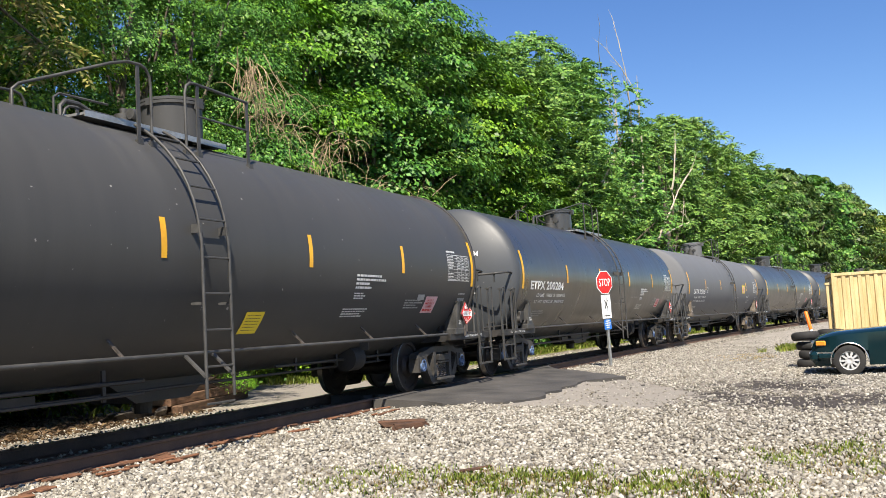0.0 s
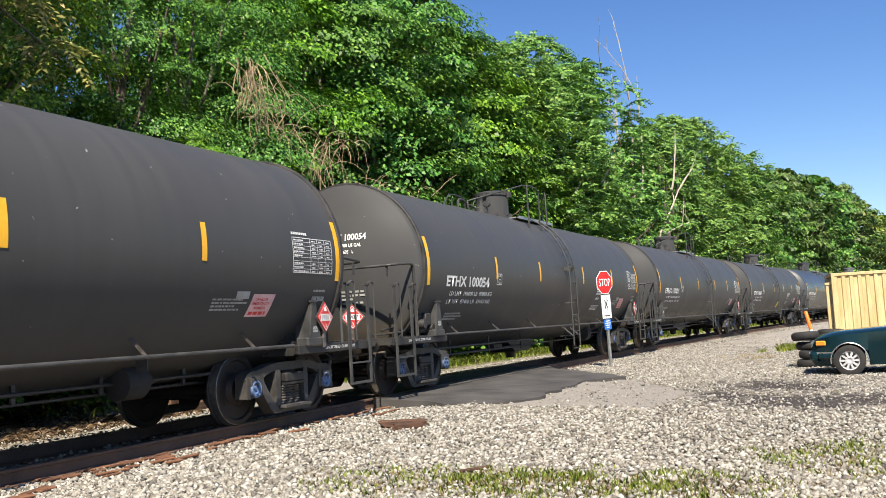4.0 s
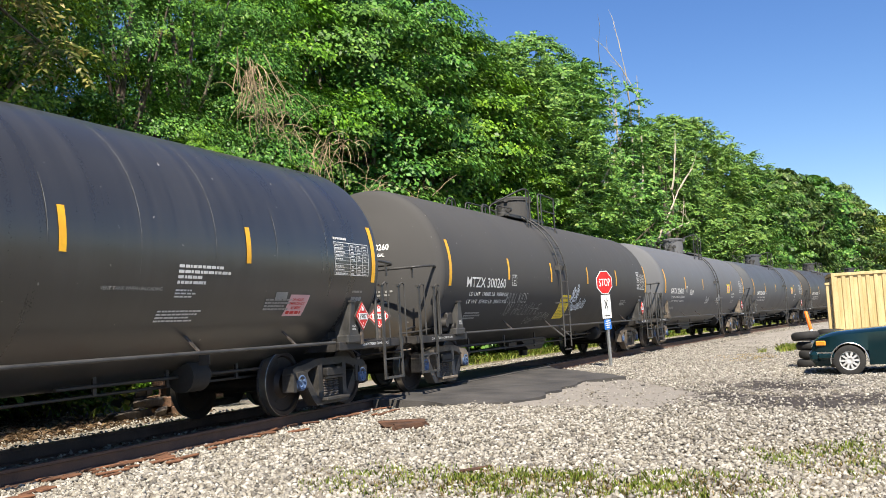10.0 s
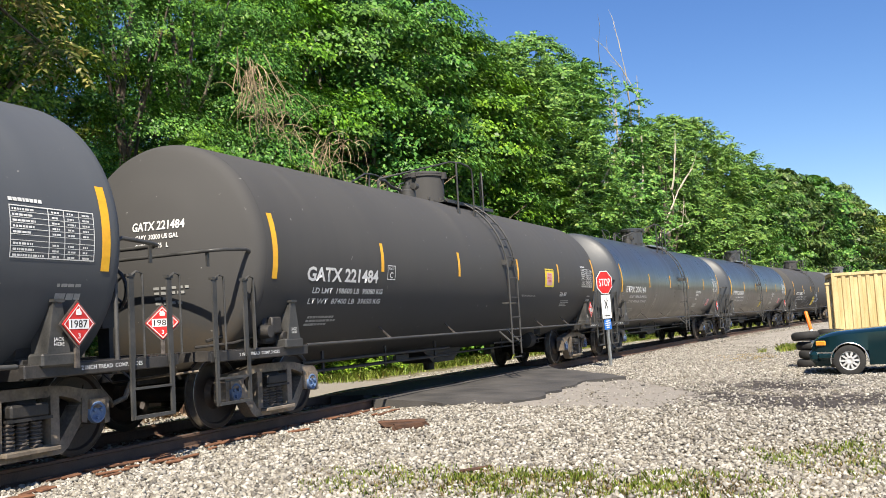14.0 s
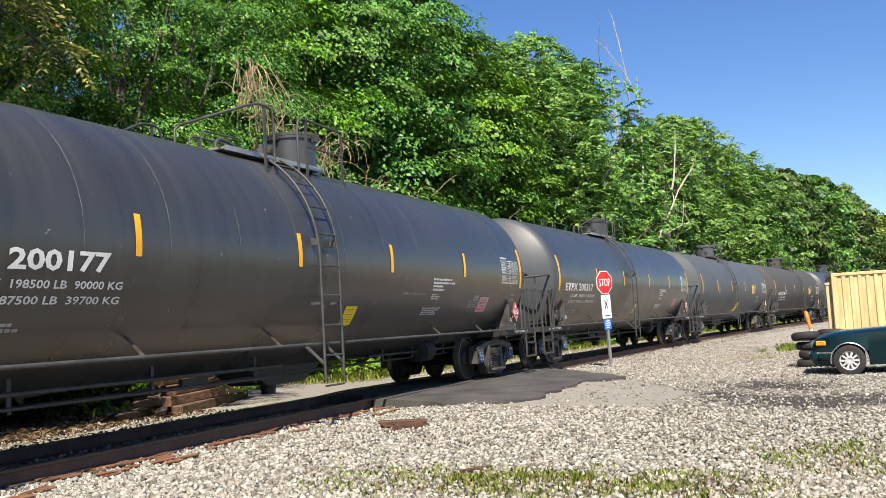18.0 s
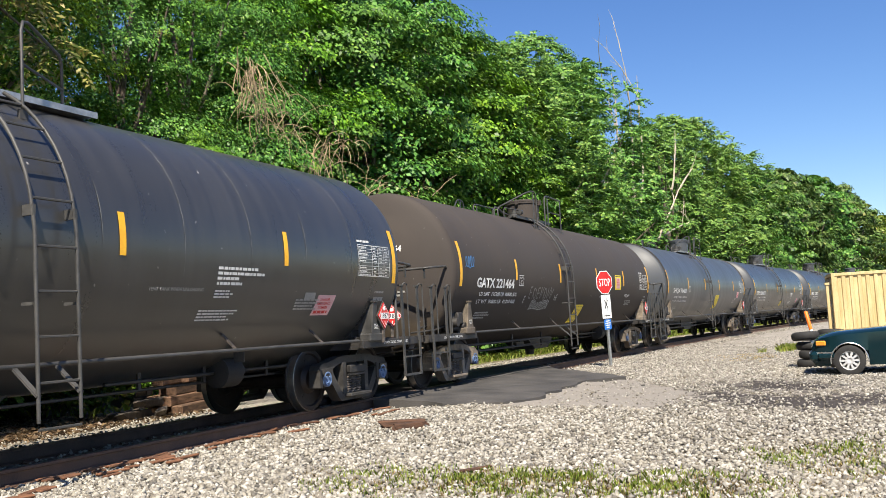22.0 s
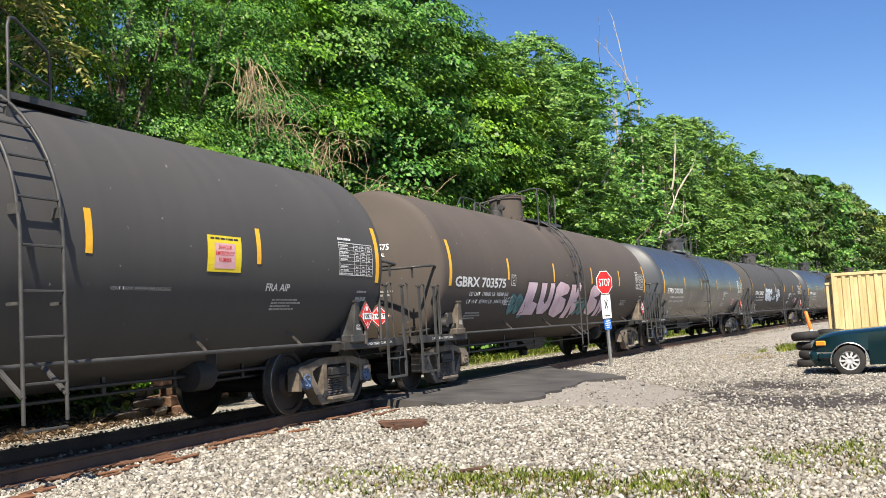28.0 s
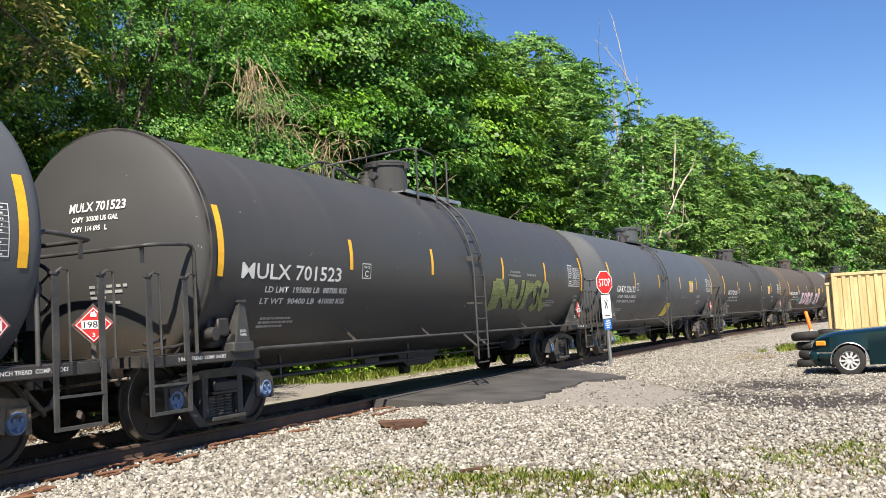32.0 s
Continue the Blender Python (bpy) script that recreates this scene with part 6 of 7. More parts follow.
def art_lobes(x0, x1, z0, z1, lobes, strokes, fill, label):
    """Overlapping round lobes with one dark rim round all of them; places are shares of the box."""
    def make(car):
        W, H = x1 - x0, z1 - z0
        b = Build()
        for u, v, ru, rv in lobes:
            blob(b, x0 + u * W, z0 + v * H, ru * W + 0.035, rv * H + 0.035, 0.007, 1)
        for i, (u, v, ru, rv) in enumerate(lobes):
            blob(b, x0 + u * W, z0 + v * H, ru * W, rv * H, 0.010 + 0.0007 * i, 0)
        for q in strokes:
            fine = []
            for (a, c), (d, e) in zip(q, q[1:]):
                fine += [(x0 + (a + (d - a) * k / 4) * W, z0 + (c + (e - c) * k / 4) * H) for k in range(4)]
            stroke(b, fine, 0.026, 0.021, 1)
        part("graffiti", b.mesh("graffiti", [fill, "dark"], 0), car, label)["kind"] = "stuff"
    return make


def fill(b, shape, x0, x1, z0, z1, lift, mat=0, rows=12):
    """Fills an outline of shares (u, v) of a box on the shell, in thin level rows that follow the curve."""
    def cuts(v):
        return sorted(p[0] + (q[0] - p[0]) * (v - p[1]) / (q[1] - p[1]) for p, q in zip(shape, shape[1:] + shape[:1]) if (p[1] <= v) != (q[1] <= v))
    low, high = min(q[1] for q in shape), max(q[1] for q in shape)
    for i in range(rows):
        va, vb = low + (high - low) * i / rows + 1e-4, low + (high - low) * (i + 1) / rows - 1e-4
        ca, cb = cuts(va), cuts(vb)
        if len(ca) != len(cb):
            ca = cb = cuts((va + vb) / 2)
        for k in range(0, len(ca) - 1, 2):
            n = len(b.v)
            b.v += [on_tank(x0 + u * (x1 - x0), z0 + v * (z1 - z0), 0, lift) for u, v in ((ca[k], va), (ca[k + 1], va), (cb[k + 1], vb), (cb[k], vb))]
            b.face((n, n + 1, n + 2, n + 3), mat)


def bowl(u, v, ru, rv, a0, a1, width, n=14):
    """An arc of a thick letter as an outline."""
    arc = [radians(a0 + (a1 - a0) * k / n) for k in range(n + 1)]
    return [(u + ru * math.cos(a), v + rv * math.sin(a)) for a in arc] + [(u + (ru - width) * math.cos(a), v + (rv - width * 0.9) * math.sin(a)) for a in reversed(arc)]


GLYPHS = {
    "N": [[(0, 0), (0.0, 0.94), (0.42, 1.0), (0.70, 0.42), (0.73, 0.96), (1.0, 0.98), (0.98, 0.12), (0.68, 0.10), (0.40, 0.50), (0.36, 0.03)]],
    "u": [[(0, 0.86), (0.34, 0.88), (0.35, 0.46), (0.50, 0.34), (0.66, 0.46), (0.70, 1.0), (1.0, 1.0), (0.95, 0.36), (0.76, 0.12), (0.45, 0.05), (0.12, 0.2), (0.02, 0.42)]],
    "r": [[(0, 0.02), (0.22, 1.0), (0.55, 1.0), (0.54, 0.84), (0.76, 0.96), (1.0, 0.95), (0.98, 0.60), (0.72, 0.62), (0.55, 0.5), (0.42, 0.03)]],
    "s": [bowl(0.5, 0.72, 0.5, 0.33, 30, 255, 0.26), bowl(0.5, 0.28, 0.5, 0.33, 75, -150, 0.26)],
    "e": [bowl(0.5, 0.5, 0.5, 0.55, 0, 325, 0.30), [(0.2, 0.44), (0.2, 0.60), (0.98, 0.60), (0.98, 0.44)]],
    "L": [[(0.12, 0.0), (0.30, 1.0), (0.80, 1.0), (0.66, 0.34), (1.0, 0.36), (0.98, 0.0)]],
    "U": [[(0.05, 1.0), (0.42, 1.0), (0.36, 0.42), (0.50, 0.34), (0.62, 0.42), (0.70, 1.0), (1.0, 1.0), (0.92, 0.2), (0.70, 0.02), (0.25, 0.02), (0.03, 0.25)]],
    "C": [[(0.05, 0.1), (0.1, 0.9), (0.35, 1.08), (0.8, 1.05), (1.0, 0.85), (0.85, 0.62), (0.5, 0.66), (0.5, 0.52), (0.85, 0.5), (0.95, 0.1), (0.6, -0.12), (0.2, -0.05)]],
    "K": [[(0.0, -0.1), (0.15, 1.0), (0.5, 1.02), (0.52, 0.66), (0.78, 1.1), (1.0, 0.98), (0.74, 0.48), (0.95, 0.12), (0.62, -0.14), (0.44, 0.3), (0.36, -0.15)]],
}


def art_glyphs(word, edges, z0, z1, mats, label, rim=0.03):
    """Fat painted letters in the boxes between edges: a wider rim below, the fill above it."""
    def make(car):
        for k, ch in enumerate(word):
            b = Build()
            for shape in GLYPHS[ch]:
                cu, cv = sum(q[0] for q in shape) / len(shape), sum(q[1] for q in shape) / len(shape)
                w, h = edges[k + 1] - edges[k], z1 - z0
                wide = [(cu + (u - cu) * (1 + 2 * rim / w), cv + (v - cv) * (1 + 2 * rim / h)) for u, v in shape]
                fill(b, wide, edges[k], edges[k + 1], z0, z1, 0.008 + 0.0008 * k, 1)
                fill(b, shape, edges[k], edges[k + 1], z0, z1, 0.014 + 0.0008 * k, 0)
            part("painted_letter", b.mesh("painted_letter", mats, 0), car, label)["kind"] = "stuff"
    return make


WORD_LOBES = [(0.17, 0.82, 0.09, 0.18), (0.37, 0.75, 0.12, 0.25), (0.54, 0.73, 0.10, 0.25), (0.66, 0.73, 0.085, 0.2), (0.86, 0.73, 0.12, 0.23),
              (0.04, 0.55, 0.045, 0.15), (0.18, 0.39, 0.12, 0.30), (0.37, 0.34, 0.13, 0.28), (0.60, 0.32, 0.13, 0.27), (0.80, 0.25, 0.10, 0.21), (0.92, 0.20, 0.08, 0.21)]
WORD_LINES = [((0.08, 0.55), (0.16, 0.70), (0.26, 0.66), (0.31, 0.48), (0.27, 0.25)), ((0.47, 0.95), (0.52, 0.62), (0.50, 0.34), (0.44, 0.16)), ((0.62, 0.57), (0.74, 0.61), (0.78, 0.46), (0.74, 0.25)),
              ((0.35, 0.55), (0.39, 0.60), (0.42, 0.52), (0.38, 0.46), (0.35, 0.55)), ((0.84, 0.70), (0.88, 0.74), (0.91, 0.67), (0.87, 0.62), (0.84, 0.70)), ((0.76, 0.34), (0.83, 0.46), (0.92, 0.41), (0.93, 0.30))]
SHORT_LOBES = [(0.24, 0.65, 0.21, 0.32), (0.55, 0.72, 0.16, 0.25), (0.76, 0.65, 0.16, 0.23), (0.89, 0.48, 0.11, 0.17), (0.42, 0.31, 0.13, 0.21), (0.66, 0.21, 0.14, 0.20)]
SHORT_LINES = [((0.29, 0.95), (0.26, 0.65), (0.11, 0.42)), ((0.26, 0.65), (0.37, 0.35)), ((0.58, 0.92), (0.53, 0.60), (0.37, 0.30)), ((0.63, 0.85), (0.87, 0.75), (0.68, 0.60))]
SEAMS = tuple(2.7 + 1.27 * i for i in range(11))
ETPX = dict(paint="black", mark_x=2.02, head="crisp", head_y=0.02, head_z=2.64, strips=(4.66, 7.6, 10.72, 13.73), seams=SEAMS, paint_note=True, pink=14.5, dome=8.9, dome_r=0.41, ladder=9.35, look="with white lettering and pale weld seams")
ETHX = dict(paint="charcoal", head="flat", head_y=0.12, head_z=2.73, pink=14.75, dome=8.95, dome_r=0.41, ladder=9.6, plate=4.75, more=True)
GATX = dict(paint="matte", strips=(4.47, 7.50, 10.70, 13.58), sign24=12.55, fra=True, dome=9.45, dome_r=0.43, ladder=9.98, plate=4.64, look="with a yellow emergency notice")
TURNED = dict(dome=9.95, ladder=8.25)


def kind(base, **more):
    return {**base, **more}


WHITE_TAGS = [art_scribble([(5.35, 1.84, 0.62, 0.22, 1), (8.45, 1.50, 0.60, 0.30, 2), (10.62, 1.66, 0.42, 0.27, 3), (10.78, 1.52, 0.50, 0.24, 4), (11.12, 1.44, 0.26, 0.30, 6)], "white", 0.026, "thin white spray tags"), art_scrawl([(10.72, 1.55, 0.62, 0.24, 21)], "white", 0.024, "thin white spray tag")]
CHALK = [art_words("HULL KIDS", 4.47, 5.75, 1.56, 0.24, "dimwhite", -0.012, 0.25, "chalk writing"), art_scrawl([(4.66, 1.30, 2.2, 0.26, 5), (6.25, 1.10, 0.5, 0.14, 6), (6.85, 1.16, 0.85, 0.2, 3)], "dimwhite", 0.011, "chalk scrawl"),
         art_scribble([(9.02, 1.62, 0.62, 0.56, 7), (8.98, 1.58, 0.66, 0.48, 9), (9.06, 1.66, 0.55, 0.50, 4), (9.15, 1.38, 0.75, 0.20, 8), (9.75, 1.42, 0.62, 0.26, 2)], "spraywhite", 0.026, "white spray tag")]
CARS = {
    -5: kind(GATX), -4: kind(ETPX), -3: kind(ETPX), -2: kind(GATX, paint="grey", mark="GATX 225695"),
    -1: kind(ETPX, mark="ETPX 200284"),
    0: kind(ETHX, mark="ETHX 100437", strips=(4.75, 7.88, 10.89, 13.75), dome=10.0, ladder=8.62, sheet=(9.62, 10.02, 1.19, 1.46), paint_note=True), 1: kind(ETHX, mark="ETHX 100091", weights=("195100", "88450", "90900", "41250")),
    2: kind(ETHX, mark="ETHX 100054", paint="charcoal", paint_note=True, strips=(4.75, 7.45, 10.88, 13.75), ladder=9.55, dome=8.65),
    3: kind(ETHX, mark="ETHX 100170", **TURNED), 4: kind(GATX, mark="GATX 224508", paint="slate", aar=True, strips=(4.5, 7.58, 11.0, 13.77), plate=4.55),
    5: kind(GATX, mark="GATX 224505", paint="grey", strips=(4.55, 7.68, 10.95, 13.80), fore=0.18, sign24=12.75, head_y=0.03, reservoir=True, aar=True, ladder=10.15, dome=9.6, weights=("194700", "88300", "91300", "41400"), art=WHITE_TAGS, look="with thin white spray tags"),
    6: kind(GATX, mark="MTZX 300260", fore=0.16, strips=(4.5, 7.3, 10.31, 13.24), sign24=None, fra=False, sheet=(8.2, 8.97, 1.18, 1.75), ladder=7.88, dome=9.15, plate=4.7, art=CHALK, look="with chalk writing and white tag"),
    7: kind(ETPX, mark="ETPX 200306", strips=(4.56, 7.5, 10.5, 13.5), sheet=(9.2, 9.5, 1.24, 1.50), ladder=8.15, dome=9.9), 8: kind(ETPX, mark="ETPX 200146", strips=(4.81, 7.75, 10.65, 13.63), ladder=9.55, dome=8.75, weights=("198300", "89950", "87600", "39750")), 9: kind(GATX, mark="GATX 221484", ladder=10.03, dome=9.5),
    10: kind(GATX, paint="slate", ladder=7.9, dome=9.4, sheet=(9.1, 9.75, 1.08, 1.52)), 11: kind(ETPX, mark="ETPX 200317", strips=(4.72, 7.52, 10.68, 13.6), sheet=(9.2, 9.5, 1.24, 1.50), ladder=8.26, dome=10.0, weights=("198400", "89950", "87600", "39750")),
    12: kind(ETPX, mark="ETPX 200177", strips=(4.73, 7.85, 10.57, 13.6), sheet=(9.3, 9.65, 1.24, 1.52), weights=("198500", "90000", "87500", "39700"), dome=10.2, ladder=8.40),
    13: kind(ETHX, mark="SHQX 71483", head_z=2.6, strips=(4.70, 7.75, 10.64, 13.94), paint="ink", seams=SEAMS, sheet=(9.92, 10.65, 1.24, 1.83), pink_z=1.72, ladder=8.28, dome=10.2, more=False, rusty=True, weights=("194600", "88250", "91400", "41450")),
    14: kind(GATX, mark="GATX 221464", paint="brown", sheet=(9.15, 9.8, 1.06, 1.51), sign24=12.6, ladder=7.9, dome=9.44, weights=("195200", "88500", "90800", "41200"), look="with faint grey spray scrawl",
             art=[art_scrawl([(5.35, 1.66, 1.55, 0.26, 11)], "seam", 0.028, "faint grey spray scrawl"), art_scribble([(5.6, 1.42, 1.25, 0.26, 12)], "dimwhite", 0.022, "white spray curls"), art_scrawl([(5.05, 1.56, 0.12, 0.16, 4), (7.15, 1.62, 0.12, 0.14, 9)], "dimwhite", 0.024, "small white spray crosses"), art_scribble([(1.75, 2.25, 0.45, 0.26, 13)], "sprayblue", 0.022, "blue spray tag")]),
    15: kind(ETPX, mark="ETPX 200312", strips=(4.66, 7.6, 10.6, 13.63), ladder=9.6),
    16: kind(ETHX, mark="ETHX 100453", paint="matte", pale=True, strips=(4.82, 7.85, 10.75, 13.65), plate=None, seams=SEAMS, ladder=9.57, dome=8.85, paint_note=True, weights=("198200", "89850", "87800", "39850"), look="with pale blue-white bubble graffiti",
             art=[art_lobes(4.88, 6.87, 1.50, 2.24, WORD_LOBES, WORD_LINES, "spraywhite", "pale blue-white bubble letters"), art_lobes(7.98, 9.25, 1.47, 2.24, SHORT_LOBES, SHORT_LINES, "spraywhite", "pale blue-white bubble letters"), art_scribble([(7.15, 1.62, 0.7, 0.26, 15)], "spraywhite", 0.035, "white spray tag"), art_scribble([(12.9, 1.75, 0.5, 0.3, 16), (13.6, 1.9, 1.2, 0.1, 17), (15.1, 2.0, 0.5, 0.18, 18)], "dimwhite", 0.010, "chalk scrawl")]),
    17: kind(ETPX, mark="ETPX 200305", sheet=(9.78, 10.12, 1.24, 1.53), **TURNED),
    18: kind(GATX, mark="GBRX 703575", mark_x=1.75, paint="dusty", sign24=11.85, fra=False, rusty=True, ladder=9.32, dome=8.65, look="with pink and teal graffiti",
             art=[art_bubbles([(4.75, 5.9, 1.28, 1.72, 3), (9.4, 10.4, 1.30, 1.7, 2)], "sprayteal", "teal spray clouds"), art_glyphs("LUCK", (5.35, 6.55, 7.55, 8.75, 9.75), 1.30, 2.02, ["spraypink", "dark"], "fat pink and white letter", 0.03),
                  art_glyphs("CK", (10.5, 11.6, 12.4), 1.30, 1.98, ["spraypink", "dark"], "fat pink letter", 0.03), art_scrawl([(4.35, 1.52, 0.5, 0.16, 8)], "white", 0.02, "small white tag")]),
    19: kind(GATX, mark="GATX 221551", ladder=10.0, dome=9.5, weights=("195200", "88500", "90800", "41200")), 20: kind(GATX, mark="GATX 226133", paint="slate", strips=(4.3, 7.45, 10.67, 13.66), sign24=12.3, plate=4.5, ladder=8.05, dome=9.38, sheet=(8.9, 9.65, 1.08, 1.52)),
    21: kind(ETHX, mark="MULX 701523", steam=True, strips=(4.62, 7.46, 10.94, 13.72), mark_x=1.95, pink=None, plate=4.95, ladder=9.3, dome=8.93, more=False, weights=("195600", "88700", "90400", "41000"), look="with olive-green graffiti letters",
             art=[art_glyphs("Nurse", (10.40, 11.62, 12.28, 12.90, 13.48, 14.06), 1.41, 2.04, ["olive", "olivepale"], "fat olive-green letter with a pale rim", 0.016), art_scrawl([(11.35, 2.20, 0.62, 0.04, 4), (11.35, 2.12, 0.62, 0.04, 5), (12.45, 2.16, 0.6, 0.04, 6)], "dimwhite", 0.008, "small worn stencil lines")]),
    22: kind(GATX, paint="slate"),
}
# Where the front coupler joint of each car stands along the line at 0 s.
JOINTS = {0: 18.55, 1: 0.3, 2: -18.2, 3: -36.6, 4: -55.1, 5: -73.4, 6: -91.8, 7: -110.1, 8: -128.4, 9: -146.7, 10: -165.0, 11: -183.3, 12: -201.4, 13: -219.5, 14: -237.8,
          15: -256.0, 16: -274.0, 17: -292.1, 18: -310.3, 19: -328.4, 20: -346.65, 21: -364.65, 22: -382.8}


def joint(n):
    return JOINTS[n] if n in JOINTS else (JOINTS[0] - 18.24 * n if n < 0 else JOINTS[22] - 18.2 * (n - 22))


TRAIN = {n: tank_car(n, spec) for n, spec in CARS.items()}


# ---- stop sign at the crossing ----
def stop_sign():
    x, y = 24.7, 6.1
    z = float(ground_z(x, y)) + 0.02
    ob = thing("stop_sign", "red octagonal stop sign above two small signs on metal post", "stop sign", pose(x, y, z - 0.1, 0, -1.6, -27))
    part("post", Build().prism([(-0.03, 0), (0.03, 0), (0.03, 2.5), (-0.03, 2.5)], 0.01, 0.03).box(-0.03, 0.02, 1.25, 0.012, 0.05, 2.5).box(0.03, 0.02, 1.25, 0.012, 0.05, 2.5).mesh("post", "galv", 0), ob)
    octo = lambda r: [(r * math.cos(radians(22.5 + 45 * i)), 2.30 + r * math.sin(radians(22.5 + 45 * i))) for i in range(8)]
    part("stop_border", Build().prism(octo(0.33), -0.004, 0.004).mesh("stop_border", "signwhite", 0), ob)
    face = part("stop_face", Build().prism(octo(0.308), -0.008, -0.0045).mesh("stop_face", "red", 0), ob)
    part("stop_word", flat_words("stop_word", "STOP", 0.44, 0.20, "signwhite", (0, -0.012, 2.30), 0.006), face)
    white = part("white_sign", Build().box(0, 0, 1.66, 0.36, 0.006, 0.62).mesh("white_sign", "signwhite", 0), ob)
    part("x_letter", flat_words("x_letter", "X", 0.16, 0.22, "dark", (0, -0.006, 1.72), 0.02), white)
    part("fine_print", Build().box(0, -0.005, 1.42, 0.24, 0.003, 0.022).mesh("fine_print", "dark", 0), white)
    blue = part("blue_sign", Build().box(0, 0, 1.19, 0.27, 0.006, 0.27).mesh("blue_sign", "blue", 0), ob)
    b = Build()
    for k, w in enumerate((0.15, 0.20, 0.18, 0.12)):
        b.box(0, -0.005, 1.28 - k * 0.055, w, 0.003, 0.022)
    part("print_lines", b.mesh("print_lines", "signwhite", 0), blue)


stop_sign()


# ---- shipping container ----
def container():
    x, y, a = 36.9, 0.86, 6.5
    z = float(ground_z(x, y))
    ob = thing("shipping_container", "cream-painted corrugated steel shipping container, chipped and rust-stained", "container", pose(x, y, z, 0, 0, -90 + a))
    L, W, H = 6.06, 2.44, 2.52
    b = Build()
    n, pts = 22, []
    for i in range(n):
        x0 = 0.08 + (L - 0.16) * i / n
        w = (L - 0.16) / n
        pts += [(x0, 0.0), (x0 + w * 0.40, 0.0), (x0 + w * 0.5, 0.045), (x0 + w * 0.9, 0.045)]
    pts.append((L - 0.08, 0.0))
    m0 = len(b.v)
    for px, d in pts:
        b.v += [(px, d + 0.02, 0.14), (px, d + 0.02, H - 0.10)]
    for i in range(len(pts) - 1):
        b.face((m0 + 2 * i, m0 + 2 * i + 2, m0 + 2 * i + 3, m0 + 2 * i + 1))
    part("side_panel", b.mesh("side_panel", "cream", 0), ob, "corrugated cream side")
    b = Build()
    for xx in (0.05, L - 0.05):
        for yy in (0.05, W - 0.05):
            b.box(xx, yy, H / 2, 0.12, 0.12, H, ch=0.015)
    for yy in (0.05, W - 0.05):
        b.box(L / 2, yy, H - 0.05, L, 0.11, 0.11, ch=0.01).box(L / 2, yy, 0.08, L, 0.11, 0.15, ch=0.01)
    for xx in (0.05, L - 0.05):
        b.box(xx, W / 2, H - 0.05, 0.11, W, 0.11).box(xx, W / 2, 0.08, 0.11, W, 0.15)
    part("corner_frame", b.mesh("corner_frame", "cream", 0), ob)
    part("roof", Build().box(L / 2, W / 2, H - 0.06, L - 0.1, W - 0.1, 0.04).mesh("roof", "cream", 0), ob)
    part("back_panel", Build().box(L / 2, W - 0.06, H / 2, L - 0.1, 0.04, H - 0.2).mesh("back_panel", "cream", 0), ob)
    part("end_panel", Build().box(L - 0.05, W / 2, H / 2, 0.04, W - 0.1, H - 0.2).mesh("end_panel", "cream", 0), ob)
    for s in (0, 1):
        d = part("door", Build().box(0.03, 0.62 + s * 1.2, H / 2, 0.05, 1.16, H - 0.3, ch=0.01).mesh("door", "cream", 0), ob)
        bars = Build()
        for k in (0.3, 0.9):
            bars.tube([(-0.03, 0.06 + s * 1.2 + k, 0.2), (-0.03, 0.06 + s * 1.2 + k, H - 0.2)], 0.018, 6)
        part("lock_bar", bars.mesh("lock_bar", "galv", 40), d)
    part("corner_post", Build().box(-0.16, 0.10, H / 2 - 0.16, 0.10, 0.14, H - 0.32, ch=0.01).box(-0.16, 0.10, H - 0.36, 0.16, 0.20, 0.08).mesh("corner_post", "cream", 0), ob, "cream upright beside the doors")


container()


# ---- old tyres ----
def tyres():
    prof = []
    for i in range(15):
        w = -0.25 + i / 14 * (math.pi * 2 - math.pi + 0.5)
        prof.append((0.105 * -math.cos(i / 14 * math.pi), 0.235 + 0.105 * math.sin(i / 14 * math.pi) ** 0.7))
    prof = [(-0.10, 0.20)] + prof + [(0.10, 0.20), (0.0, 0.24), (-0.10, 0.20)]
    me = Build().lathe(prof, "z", (0, 0, 0), 28, caps=False).mesh("tyre", "rubber", 50)
    rr = random.Random(3)
    for x, y, n, k in ((23.5, 1.20, 4, 0.92), (24.0, 0.62, 4, 0.96), (23.3, 0.55, 2, 0.9)):
        for i in range(n):
            z = float(ground_z(x, y)) + 0.11 * k + i * 0.212 * k
            top = i == n - 1 and n == 4
            y_ = y if top else y - 0.07
            ob = thing("tyre", "worn black tyre stacked in a pile", "tyre", pose(x + rr.uniform(-0.06, 0.06), y_ + rr.uniform(-0.05, 0.05), z + (0.03 if top else 0), rr.uniform(-3, 3), 5 if top else rr.uniform(-3, 3), rr.uniform(0, 90)), group="pile of tyres", me=me)
            ob.scale = (k, k, k)


tyres()


def marker_post():
    x, y = 34.0, 1.55
    z = float(ground_z(x, y))
    ob = thing("marker_post", "orange plastic marker post with a white base", "marker post", pose(x, y - 0.1, z, -11, 4, 0))
    part("post", Build().lathe([(-0.05, 0.05), (0.62, 0.05)], "z", (0, 0, 0), 14).mesh("post", "signwhite", 50), ob, "white lower tube")
    part("sleeve", Build().lathe([(0.62, 0.06), (1.22, 0.06), (1.25, 0.03)], "z", (0, 0, 0), 14).mesh("sleeve", "orange", 50), ob, "orange upper sleeve")


marker_post()


